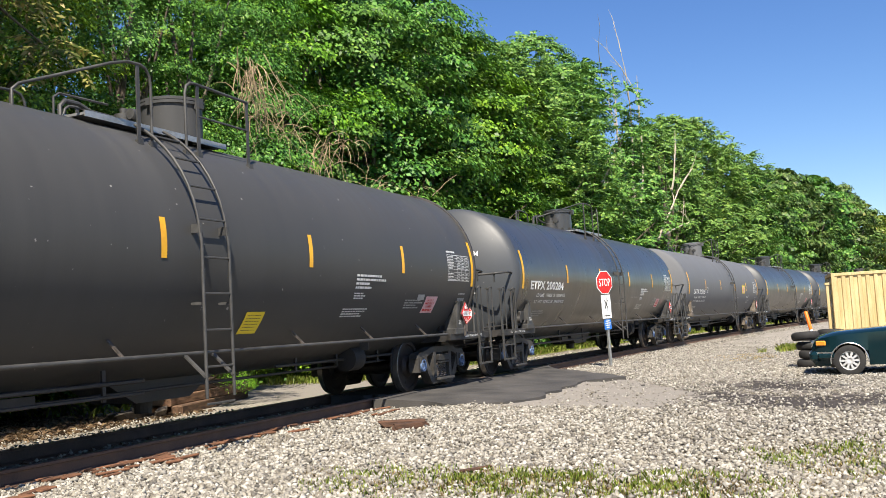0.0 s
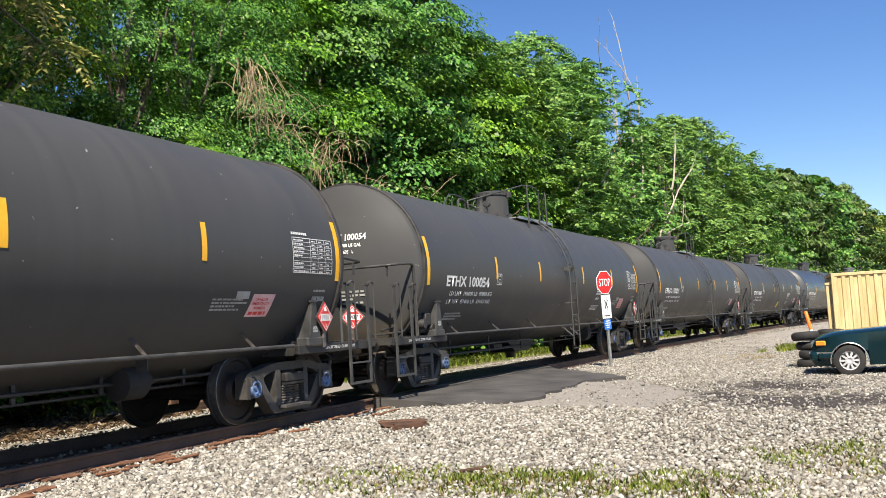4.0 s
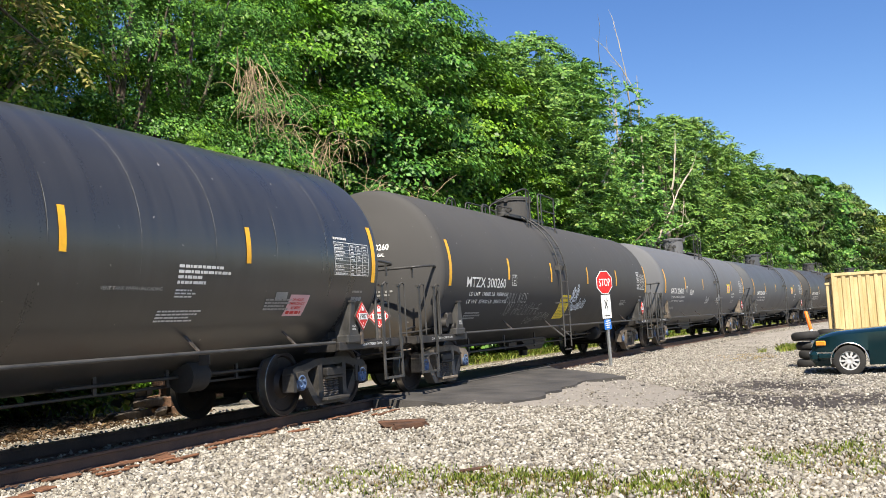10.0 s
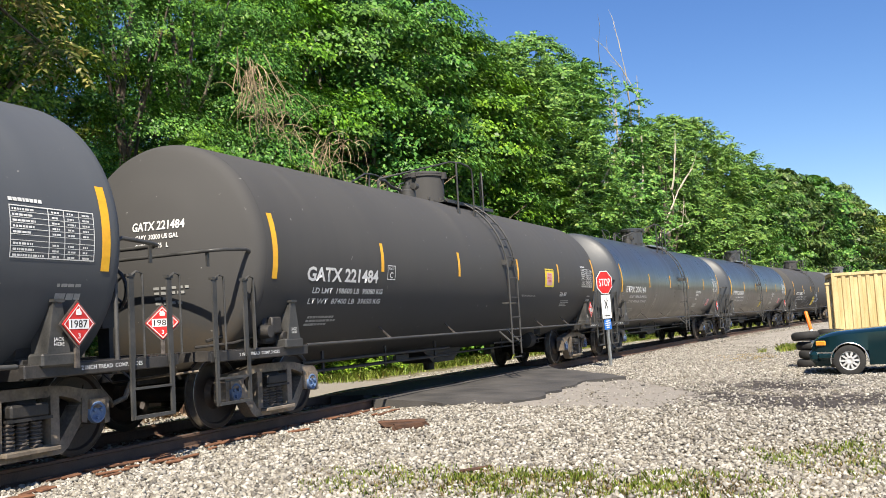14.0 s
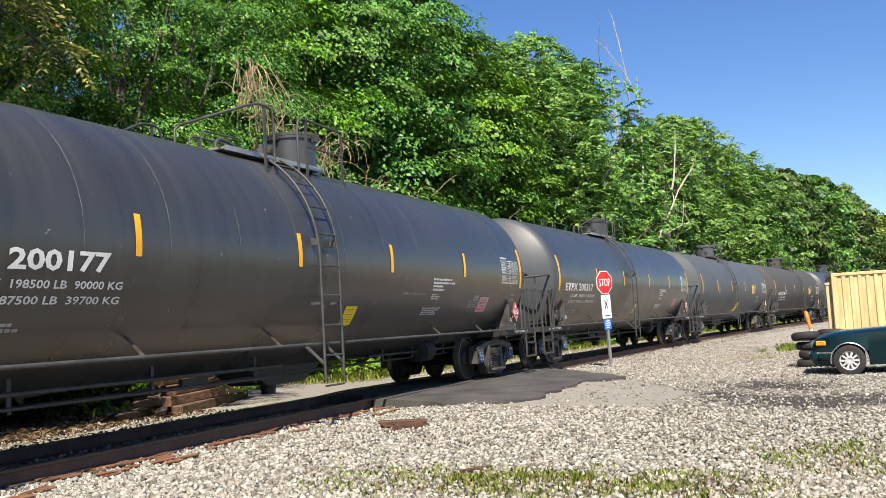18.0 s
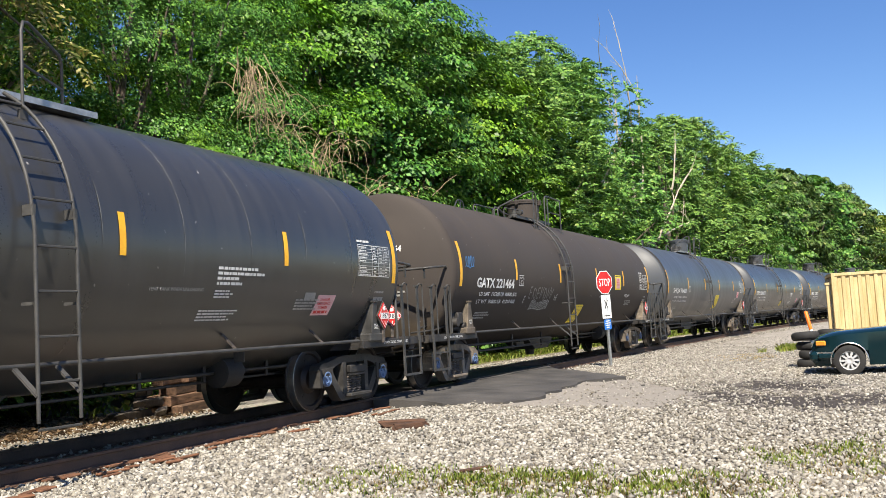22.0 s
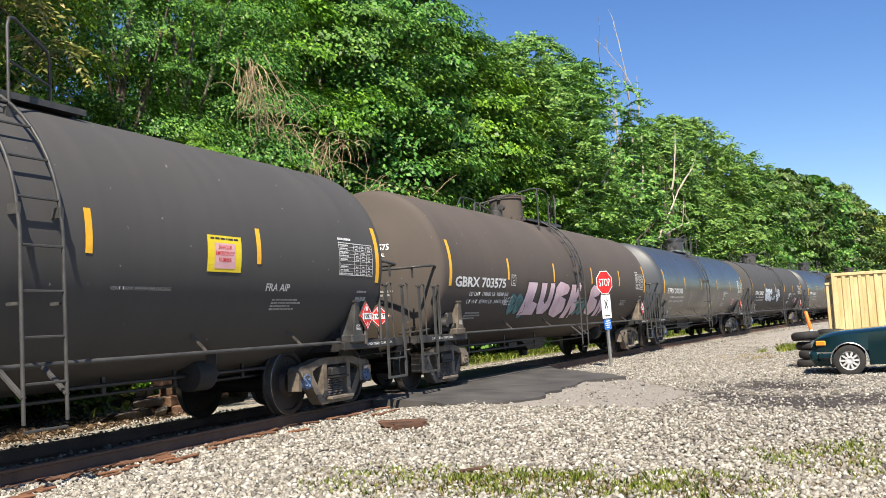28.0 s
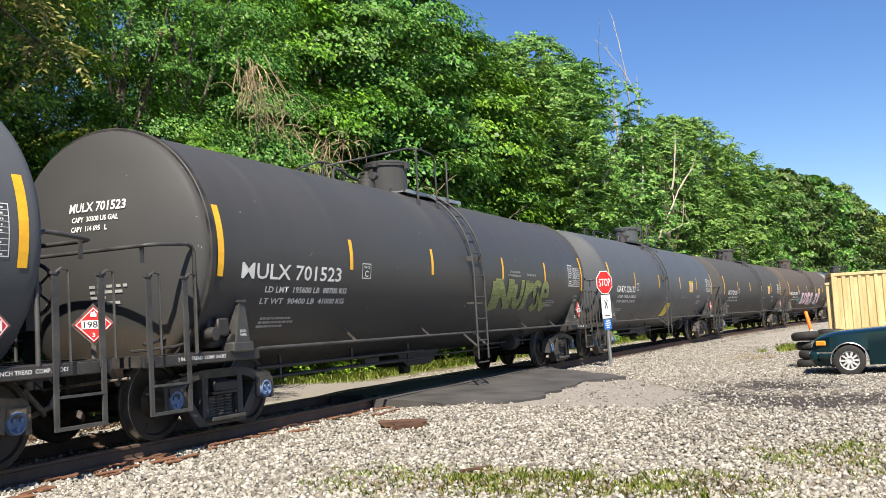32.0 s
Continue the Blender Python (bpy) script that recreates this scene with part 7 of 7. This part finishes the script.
# ---- parked saloon car, its nose towards the line ----
def saloon():
    ob = thing("car", "dark teal older saloon car parked on gravel", "car", pose(21.5, 0.98, float(ground_z(21.4, 0)) - 0.01, 0, 0, 90))
    ob.scale = (0.95, 0.95, 0.95)
    AX, RW = (-0.74, -3.54), 0.325
    st = []
    xs = sorted(set([0.0, -0.06, -0.18, -0.4] + [AX[k] + d for k in (0, 1) for d in (-0.39, -0.35, -0.27, -0.15, 0, 0.15, 0.27, 0.35, 0.39)] + [-1.6, -1.9, -2.4, -2.9, -4.3, -4.6, -4.85, -4.95]), reverse=True)
    for x in xs:
        zb = 0.22 if -4.9 < x < -0.03 else 0.30
        for a in AX:
            if abs(x - a) < 0.36:
                zb = max(zb, RW + math.sqrt(max(0.0, 0.36 ** 2 - (x - a) ** 2)))
        belt = float(np.interp(x, [-4.95, -4.7, -3.5, -1.5, -0.5, -0.12, 0], [0.72, 0.88, 0.93, 0.92, 0.86, 0.79, 0.66]))
        top = float(np.interp(x, [-4.95, -4.7, -3.9, -1.75, -1.5, -0.5, -0.15, 0], [0.76, 0.98, 1.02, 0.99, 0.98, 0.92, 0.84, 0.70]))
        hw = float(np.interp(x, [-4.95, -4.7, -4.0, -1.0, -0.35, -0.1, 0], [0.62, 0.84, 0.91, 0.91, 0.86, 0.74, 0.62]))
        st.append((x, zb, belt, top, hw))
    b = Build()
    for x, zb, belt, top, hw in st:
        mid = max(zb + 0.02, 0.52)
        ring = [(0, zb), (hw * 0.93, zb), (hw, max(zb + 0.01, mid)), (hw * 0.985, max(belt, mid + 0.02)), (hw * 0.88, max(top - 0.015, mid + 0.03)), (hw * 0.5, max(top + 0.015, mid + 0.04)), (0, max(top + 0.02, mid + 0.04))]
        b.v += [(x, y, z) for y, z in ring] + [(x, -y, z) for y, z in ring[-2:0:-1]]
    k = 12
    for i in range(len(st) - 1):
        for j in range(k):
            b.face((i * k + j, i * k + (j + 1) % k, (i + 1) * k + (j + 1) % k, (i + 1) * k + j))
    b.face(tuple(range(k))), b.face(tuple(range((len(st) - 1) * k, len(st) * k))[::-1])
    part("body", b.mesh("body", "teal", 28), ob)
    g = Build()
    base = [(-1.55, 0.985, 0.80), (-2.25, 1.36, 0.60), (-3.35, 1.38, 0.60), (-4.05, 1.01, 0.78)]
    for x, z, w in base:
        g.v += [(x, w, z), (x, -w, z)]
    low = [(-1.55, 0.93, 0.83), (-2.3, 0.93, 0.84), (-3.3, 0.94, 0.84), (-4.05, 0.95, 0.80)]
    for x, z, w in low:
        g.v += [(x, w, z), (x, -w, z)]
    for i in range(3):
        g.face((2 * i, 2 * i + 1, 2 * i + 3, 2 * i + 2), 0 if i == 1 else 1)
        g.face((8 + 2 * i, 2 * i, 2 * i + 2, 8 + 2 * i + 2), 1), g.face((9 + 2 * i, 9 + 2 * i + 2, 2 * i + 3, 2 * i + 1), 1)
    g.face((0, 8, 9, 1), 1), g.face((6, 7, 15, 14), 1)
    part("cabin", g.mesh("cabin", ["teal", "glass"], 0), ob, "tinted windows under a teal roof")
    b = Build()
    for s in (-1, 1):
        b.tube([(-1.52, s * 0.81, 0.97), (-2.25, s * 0.61, 1.37)], 0.025, 6)
    part("pillar", b.mesh("pillar", "teal", 40), ob)
    tyre = Build().lathe([(-0.10, 0.20), (-0.105, 0.28), (-0.085, 0.318), (0.085, 0.318), (0.105, 0.28), (0.10, 0.20), (-0.10, 0.20)], "y", (0, 0, 0), 32, caps=False).mesh("tyre", "rubber", 40)
    rim = Build().lathe([(0.06, 0.002), (0.085, 0.05), (0.07, 0.08), (0.055, 0.17), (0.09, 0.195), (0.098, 0.205), (0.0, 0.20)], "y", (0, 0, 0), 32)
    for i in range(10):
        w = i * math.pi / 5
        rim.box(0.12 * math.cos(w), 0.082, 0.12 * math.sin(w), 0.13, 0.022, 0.036, turn=Matrix.Rotation(-w, 3, "Y"))
    rim = rim.mesh("rim", "wheelsilver", 40)
    # Dark blocks on the rim's solid face stand for its shaded openings.
    slot = Build()
    for i in range(10):
        w = (i + 0.5) * math.pi / 5
        slot.box(0.135 * math.cos(w), 0.072, 0.135 * math.sin(w), 0.075, 0.006, 0.034, turn=Matrix.Rotation(-w, 3, "Y"))
    slot = slot.mesh("rim_slot_shade", "dark", 0)
    for a in AX:
        for s in (-1, 1):
            wh = part("wheel", tyre, ob, "black tyre with a bright alloy rim", pose(a, s * 0.83, RW, 0, 0, 0 if s > 0 else 180))
            part("rim", rim, wh)
            part("rim_slot_shade", slot, wh)
    for s in (-1, 1):
        for a in AX:
            arc = Build()
            pts = [(a + 0.37 * math.cos(w), s * 0.918, RW + 0.37 * math.sin(w)) for w in [radians(-8 + i * 196 / 16) for i in range(17)]]
            arc.tube(pts, 0.013, 6)
            part("arch_trim", arc.mesh("arch_trim", "chrome", 50), ob, "bright wheel-arch trim")
        part("side_moulding", Build().box(-2.4, s * 0.915, 0.52, 1.9, 0.02, 0.045, ch=0.008).mesh("side_moulding", "chrome", 0), ob)
        part("headlight", Build().box(-0.10, s * 0.48, 0.68, 0.16, 0.36, 0.12, turn=Matrix.Rotation(s * -0.2, 3, "Z"), ch=0.02).mesh("headlight", "chrome", 0), ob)
        part("corner_lamp", Build().box(-0.20, s * 0.775, 0.70, 0.22, 0.07, 0.11, turn=Matrix.Rotation(s * -0.45, 3, "Z"), ch=0.02).mesh("corner_lamp", "amber", 0), ob, "amber corner lamp")
    part("bumper_strip", Build().box(0.045, 0, 0.50, 0.03, 1.5, 0.03, ch=0.008).box(-0.22, 0.80, 0.50, 0.46, 0.03, 0.03, turn=Matrix.Rotation(-0.35, 3, "Z")).mesh("bumper_strip", "chrome", 0), ob, "bright bumper strip")
    part("bumper", Build().box(-0.06, 0, 0.42, 0.22, 1.62, 0.22, ch=0.06).box(-0.38, 0.86, 0.43, 0.50, 0.07, 0.10, turn=Matrix.Rotation(-0.10, 3, "Z"), ch=0.02).box(-0.38, -0.86, 0.43, 0.50, 0.07, 0.10, turn=Matrix.Rotation(0.10, 3, "Z"), ch=0.02).mesh("bumper", "teal", 0), ob)


saloon()


# ---- old wood: a pile of ties beyond the track, loose pieces on the gravel ----
def old_wood():
    def beam(L):
        b = Build().box(0, 0, 0, L, 0.23, 0.19, ch=0.02)
        b.v = [(x + 0.03 * math.sin(y * 40 + z * 31), y + 0.012 * math.sin(x * 5), z + 0.012 * math.sin(x * 3.7)) for x, y, z in b.v]
        return b.mesh("old_tie", "clay", 0)
    long, short = beam(4.7), beam(2.6)
    stub = Build().box(0, 0, 0, 0.62, 0.22, 0.17, ch=0.035)
    stub.v = [(x + 0.10 * math.sin(y * 30 + z * 44), y + 0.03 * math.sin(x * 9 + z * 20), z + 0.03 * math.sin(x * 7 + y * 18)) for x, y, z in stub.v]
    stub = stub.mesh("old_tie", "bark", 0)
    ux, uy = math.cos(radians(18.6)), math.sin(radians(18.6))
    rr = random.Random(6)
    for off, along_, layer, me in ((0.0, 0.0, 0, long), (0.28, 0.35, 0, long), (0.03, 0.02, 1, long), (0.32, 0.4, 1, long), (0.12, 0.3, 2, long), (0.40, 0.7, 2, long), (0.70, 0.6, 0, long), (0.66, 0.5, 1, long), (0.24, 0.9, 3, short), (0.5, 1.3, 3, short), (0.30, 0.2, 3, short), (0.42, -0.9, 3, short),
                                   (0.1, -2.75, 0, stub), (0.5, -3.0, 0, stub), (0.3, -2.8, 1, stub), (0.85, -2.6, 0, stub), (0.6, -2.5, 1, stub), (0.45, -2.65, 2, stub)):
        x, y = 16.9 + ux * along_ - uy * off, 12.95 + uy * along_ + ux * off
        turn = 18.6 + rr.uniform(-3, 3) + (rr.uniform(-35, 35) if me is stub else 0)
        thing("old_tie", "weathered brown wooden railway tie in a pile", "railway tie", pose(x, y, float(ground_z(x, y)) + 0.09 + 0.195 * layer, 0, rr.uniform(-0.8, 0.8), turn), group="pile of old ties", me=me)
    for x, y, rz, L, w in ((11.30, 5.62, -58, 0.62, 0.12), (11.05, 5.42, -46, 0.42, 0.07)):
        b = Build().box(0, 0, 0, L, w, 0.10, ch=0.018)
        b.v = [(px + 0.04 * math.sin(py * 60 + pz * 50), py, pz + 0.01 * math.sin(px * 9)) for px, py, pz in b.v]
        thing("wood_piece", "broken rusty-brown piece of tie wood on gravel", "wood", pose(x, y, float(ground_z(x, y)) + 0.055, 0, 2, rz), me=b.mesh("wood_piece", "tiewood", 0))
    thing("stick", "short weathered stick on gravel", "stick", pose(8.25, 3.38, float(ground_z(8.25, 3.38)) + 0.045, 0, 3, -16), me=Build().box(0, 0, 0, 0.46, 0.04, 0.03, ch=0.008).mesh("stick", "tiewood", 0))
    rr = random.Random(2)
    for i in range(64):
        s = rr.uniform(4.5, 15.5)
        x, y, th = track(s, rr.choice((rr.uniform(-1.22, -0.93), rr.uniform(-1.22, -0.93), rr.uniform(-1.7, -1.1))))
        thing("wood_splinter", "rotten reddish splinter of tie wood on ballast", "wood", pose(x, y, float(ground_z(x, y)) + 0.05, rr.uniform(-6, 6), rr.uniform(-4, 4), rr.uniform(-22, 14)), group="splinters beside the rail",
              me=cached(("splinter", i % 8), lambda: Build().box(0, 0, 0, rr.uniform(0.10, 0.42), rr.uniform(0.03, 0.09), 0.026, ch=0.008).mesh("wood_splinter", "rotwood", 0)))


old_wood()


# ---- dead vines and bare wood among the trees ----
def dead_vines(label, places, seed):
    """Dry stems that rise, arch over and hang; places: (s, lat, z, reach, count, upward, drag)."""
    rr = random.Random(seed)
    ob = thing("dead_vine", label, "vine")
    for s, lat, z, reach, count, upward, drag in places:
        for i in range(count):
            x, y, th = track(s + rr.gauss(0, reach * 0.22), lat + rr.gauss(0, 0.25))
            p = Vector((x, y, z + rr.gauss(0, reach * 0.12)))
            d = Vector((rr.gauss(0, 0.45), rr.gauss(0, 0.3) - 0.1, upward + rr.gauss(0, 0.4))).normalized()
            n = rr.randint(8, 13)
            step = reach * rr.uniform(0.5, 1.25) / n
            pts = []
            for k in range(n):
                pts.append(p)
                p = p + d * step
                d = (d + Vector((rr.gauss(0, 0.13), rr.gauss(0, 0.10), -drag + rr.gauss(0, 0.10)))).normalized()
            r = rr.uniform(0.007, 0.016)
            part("stem", Build().tube(pts, [r * (1 - 0.6 * k / n) for k in range(n)], 4).mesh("stem", "vine", 60), ob)


dead_vines("tan dry hanging vines tangled over a tree", ((20.3, 5.7, 8.2, 1.5, 34, -0.8, 0.14), (20.8, 5.6, 7.6, 1.6, 22, -0.2, 0.2), (20.2, 5.6, 7.0, 1.3, 16, 0.2, 0.2), (21.5, 5.4, 6.5, 1.4, 20, 0.3, 0.22)), 1)
dead_vines("pale arching dry stems over green leaves", ((23.0, 5.2, 6.5, 1.4, 12, 0.0, 0.22), (23.9, 5.2, 6.6, 1.3, 12, 0.0, 0.26), (22.3, 5.2, 5.7, 1.4, 14, 0.4, 0.2)), 2)
dead_vines("grey leafless stems at the wood's edge", ((25.4, 5.2, 5.3, 1.3, 10, 0.7, 0.12), (28.2, 5.0, 5.5, 1.3, 7, 0.3, 0.10)), 3)


def bare_tree(name, label, s, lat, z0, rise, lean, seed, r, forks=2, twigs=0.6):
    """A trunk of given rise and lean with bare side limbs."""
    rr = random.Random(seed)
    x, y, th = track(s, lat)
    b = Build()

    def limb(p, d, L, rad, depth):
        pts = [p]
        n = 6
        for k in range(n):
            d = (d + Vector((rr.gauss(0, 0.07), rr.gauss(0, 0.07), rr.gauss(0, 0.05)))).normalized()
            p = p + d * (L / n)
            pts.append(p)
            if depth and k >= 2 and rr.random() < twigs:
                limb(p, (d + Vector((rr.gauss(0, 0.35), rr.gauss(0, 0.35), rr.uniform(0, 0.4)))).normalized(), L * rr.uniform(0.2, 0.4), rad * 0.5, depth - 1)
        b.tube(pts, [rad * (1 - 0.75 * k / n) for k in range(n + 1)], 5)
    limb(Vector((x, y, z0)), Vector(lean).normalized(), rise, r, forks)
    thing(name, label, "tree", me=b.mesh(name, "deadwood", 60))


for s, top, lean, seed in ((67.2, 19.6, (-0.06, 0.05, 1), 4), (68.0, 20.4, (0.02, 0.0, 1), 5), (68.7, 20.0, (0.0, 0.03, 1), 8), (69.6, 19.2, (0.05, -0.02, 1), 6)):
    bare_tree("dead_tree", "bare pale dead tree standing among green trees", s, 9.6, 9.5, top - 9.5, lean, seed, 0.085, 2, 0.6)
bare_tree("bare_branch", "long pale leafless branch before the trees", 65.0, 5.8, 9.6, 4.6, (0.30, -0.05, 1), 6, 0.075, 1, 0.3)
bare_tree("bare_branch", "long pale leaning leafless branch before the trees", 60.0, 5.5, 5.8, 10.6, (8.6, -0.9, 5.6), 7, 0.085, 1, 0.35)
bare_tree("bare_branch", "grey leafless low branch before the trees", 61.5, 5.5, 6.2, 8.5, (9.0, -0.9, 1.6), 11, 0.06, 2, 0.5)
for k in range(4):
    bare_tree("bare_branch", "grey leafless brush before the trees", 51.0 + k * 0.5, 5.8, 8.6, 3.2, (0.9, 0.1 * k, 0.55 + 0.12 * k), 20 + k, 0.05, 1, 0.4)


# ---- grass ----
def blades(name, label, x, y, length, width, mat, seed, lean=0.45):
    rng = np.random.default_rng(seed)
    n = len(x)
    z = ground_z(x, y) - 0.01
    az = rng.uniform(0, 6.283, n)
    L = length * rng.uniform(0.4, 1.3, n)
    d = np.stack([np.cos(az), np.sin(az), np.zeros(n)], -1)
    base = np.stack([x, y, z], -1)
    w = np.stack([-np.sin(az), np.cos(az), np.zeros(n)], -1) * (width * rng.uniform(0.6, 1.3, n))[:, None]
    mid = base + np.array([0, 0, 0.65]) * L[:, None] + d * (L * lean * 0.15)[:, None]
    tip = base + np.array([0, 0, 1.0]) * L[:, None] + d * (L * lean * rng.uniform(0.3, 1.3, n))[:, None]
    v = np.stack([base - w, base + w, mid + w * 0.7, tip, mid - w * 0.7], 1)
    thing(name, label, "grass", kind="stuff", me=quads_mesh(name, v.reshape(-1, 3), 5, mat))


def grass_places(rng, n, x0, x1, y0, y1, cut):
    x, y = rng.uniform(x0, x1, n), rng.uniform(y0, y1, n)
    g = cover_at(x, y)[0]
    cell = np.sin(x * 5.1 + np.sin(y * 3.3)) * np.sin(y * 4.3 + np.sin(x * 2.7))
    k = rng.uniform(0, 1, n) < g * (0.35 + 0.65 * (cell > cut))
    return x[k], y[k]


def tufts(rng, n, per, x0, x1, y0, y1, spread):
    """Blades gathered in small tufts where the ground bears grass."""
    x, y = grass_places(rng, n, x0, x1, y0, y1, 0.0)
    k = np.repeat(np.arange(len(x)), rng.integers(per // 3, per, len(x)))
    return x[k] + rng.normal(0, spread, len(k)), y[k] + rng.normal(0, spread, len(k))


rng = np.random.default_rng(31)
gx, gy = tufts(rng, 3300, 44, 6.3, 12.5, -1.4, 5.0, 0.07)
blades("grass", "short yellow-green grass tufts growing through gravel", gx, gy, 0.075, 0.0024, "grass", 1, 0.3)
gx, gy = tufts(rng, 4000, 36, 6.3, 12.0, -1.2, 5.0, 0.10)
blades("dry_grass", "dry straw-coloured grass in gravel", gx, gy, 0.055, 0.0026, "straw", 2, 0.4)
gx, gy = tufts(rng, 1000, 20, 31, 36, 1.6, 3.0, 0.06)
blades("weeds", "bright green weeds beside old tyres", gx, gy, 0.15, 0.006, "grass", 5)
gx, gy = tufts(rng, 900, 20, 26, 31, 2.2, 4.6, 0.06)
blades("dry_weeds", "brown dry weeds in gravel", gx, gy, 0.05, 0.006, "straw", 6)
s_, l_ = rng.uniform(14.5, 95, 60000), rng.uniform(4.9, 10.5, 60000)
gx, gy = to_world(s_, l_)
k = rng.uniform(0, 1, len(gx)) < cover_at(gx, gy)[0] * np.interp(s_, [15, 22], [0.25, 1.0])
blades("tall_grass", "tall green grass beyond the track", gx[k], gy[k], 0.22, 0.006, "grass", 3, 0.6)
s_, l_ = rng.uniform(5.0, 15.0, 7000), rng.uniform(3.0, 8.5, 7000)
gx, gy = to_world(s_, l_)
n = len(gx)
up = unit(rng.normal(0, 0.35, (n, 3)) + np.array([0, 0, 1.0]))
flat_dir = unit(np.cross(up, unit(rng.normal(0, 1, (n, 3)))))
litter = leaves(np.stack([gx, gy, ground_z(gx, gy) + rng.uniform(0.01, 0.04, n)], -1), up, flat_dir, 0.11, rng)
thing("leaf_litter", "dry brown leaf litter on the ground beyond the track", "leaf litter", kind="stuff", me=quads_mesh("leaf_litter", litter, 4, "litter"))


# ---- motion: the train rolls away along the line ----
def run(t):
    """Metres that the train has gone by t seconds; it slows a little."""
    return 12.2045 * t - 0.02347 * (t * t / 2 - 16 * t)


def car_pose(mid):
    x0, y0, _ = track(mid - 7.05)
    x1, y1, _ = track(mid + 7.05)
    return pose((x0 + x1) / 2, (y0 + y1) / 2, 0, 0, 0, math.degrees(math.atan2(y1 - y0, x1 - x0)))


def motions():
    for n, car in TRAIN.items():
        mid = (joint(n) + joint(n + 1)) / 2
        walk(car, [(t * 0.8, car_pose(mid + run(t * 0.8))) for t in range(41)])
    turns = [(i / FPS, math.degrees(run(i / FPS) / 0.457)) for i in range(32 * FPS + 1)]
    for a in (-1, 1):
        first = WHEELSETS[a][0]
        walk(first, [(t, pose(a * AXLE, 0, 0.457, 0, d, 0)) for t, d in turns])
        for other in WHEELSETS[a][1:]:
            other.rotation_mode = "QUATERNION"
            keys = other.animation_data_create()
            keys.action = first.animation_data.action
            keys.action_slot = first.animation_data.action_slot


motions()
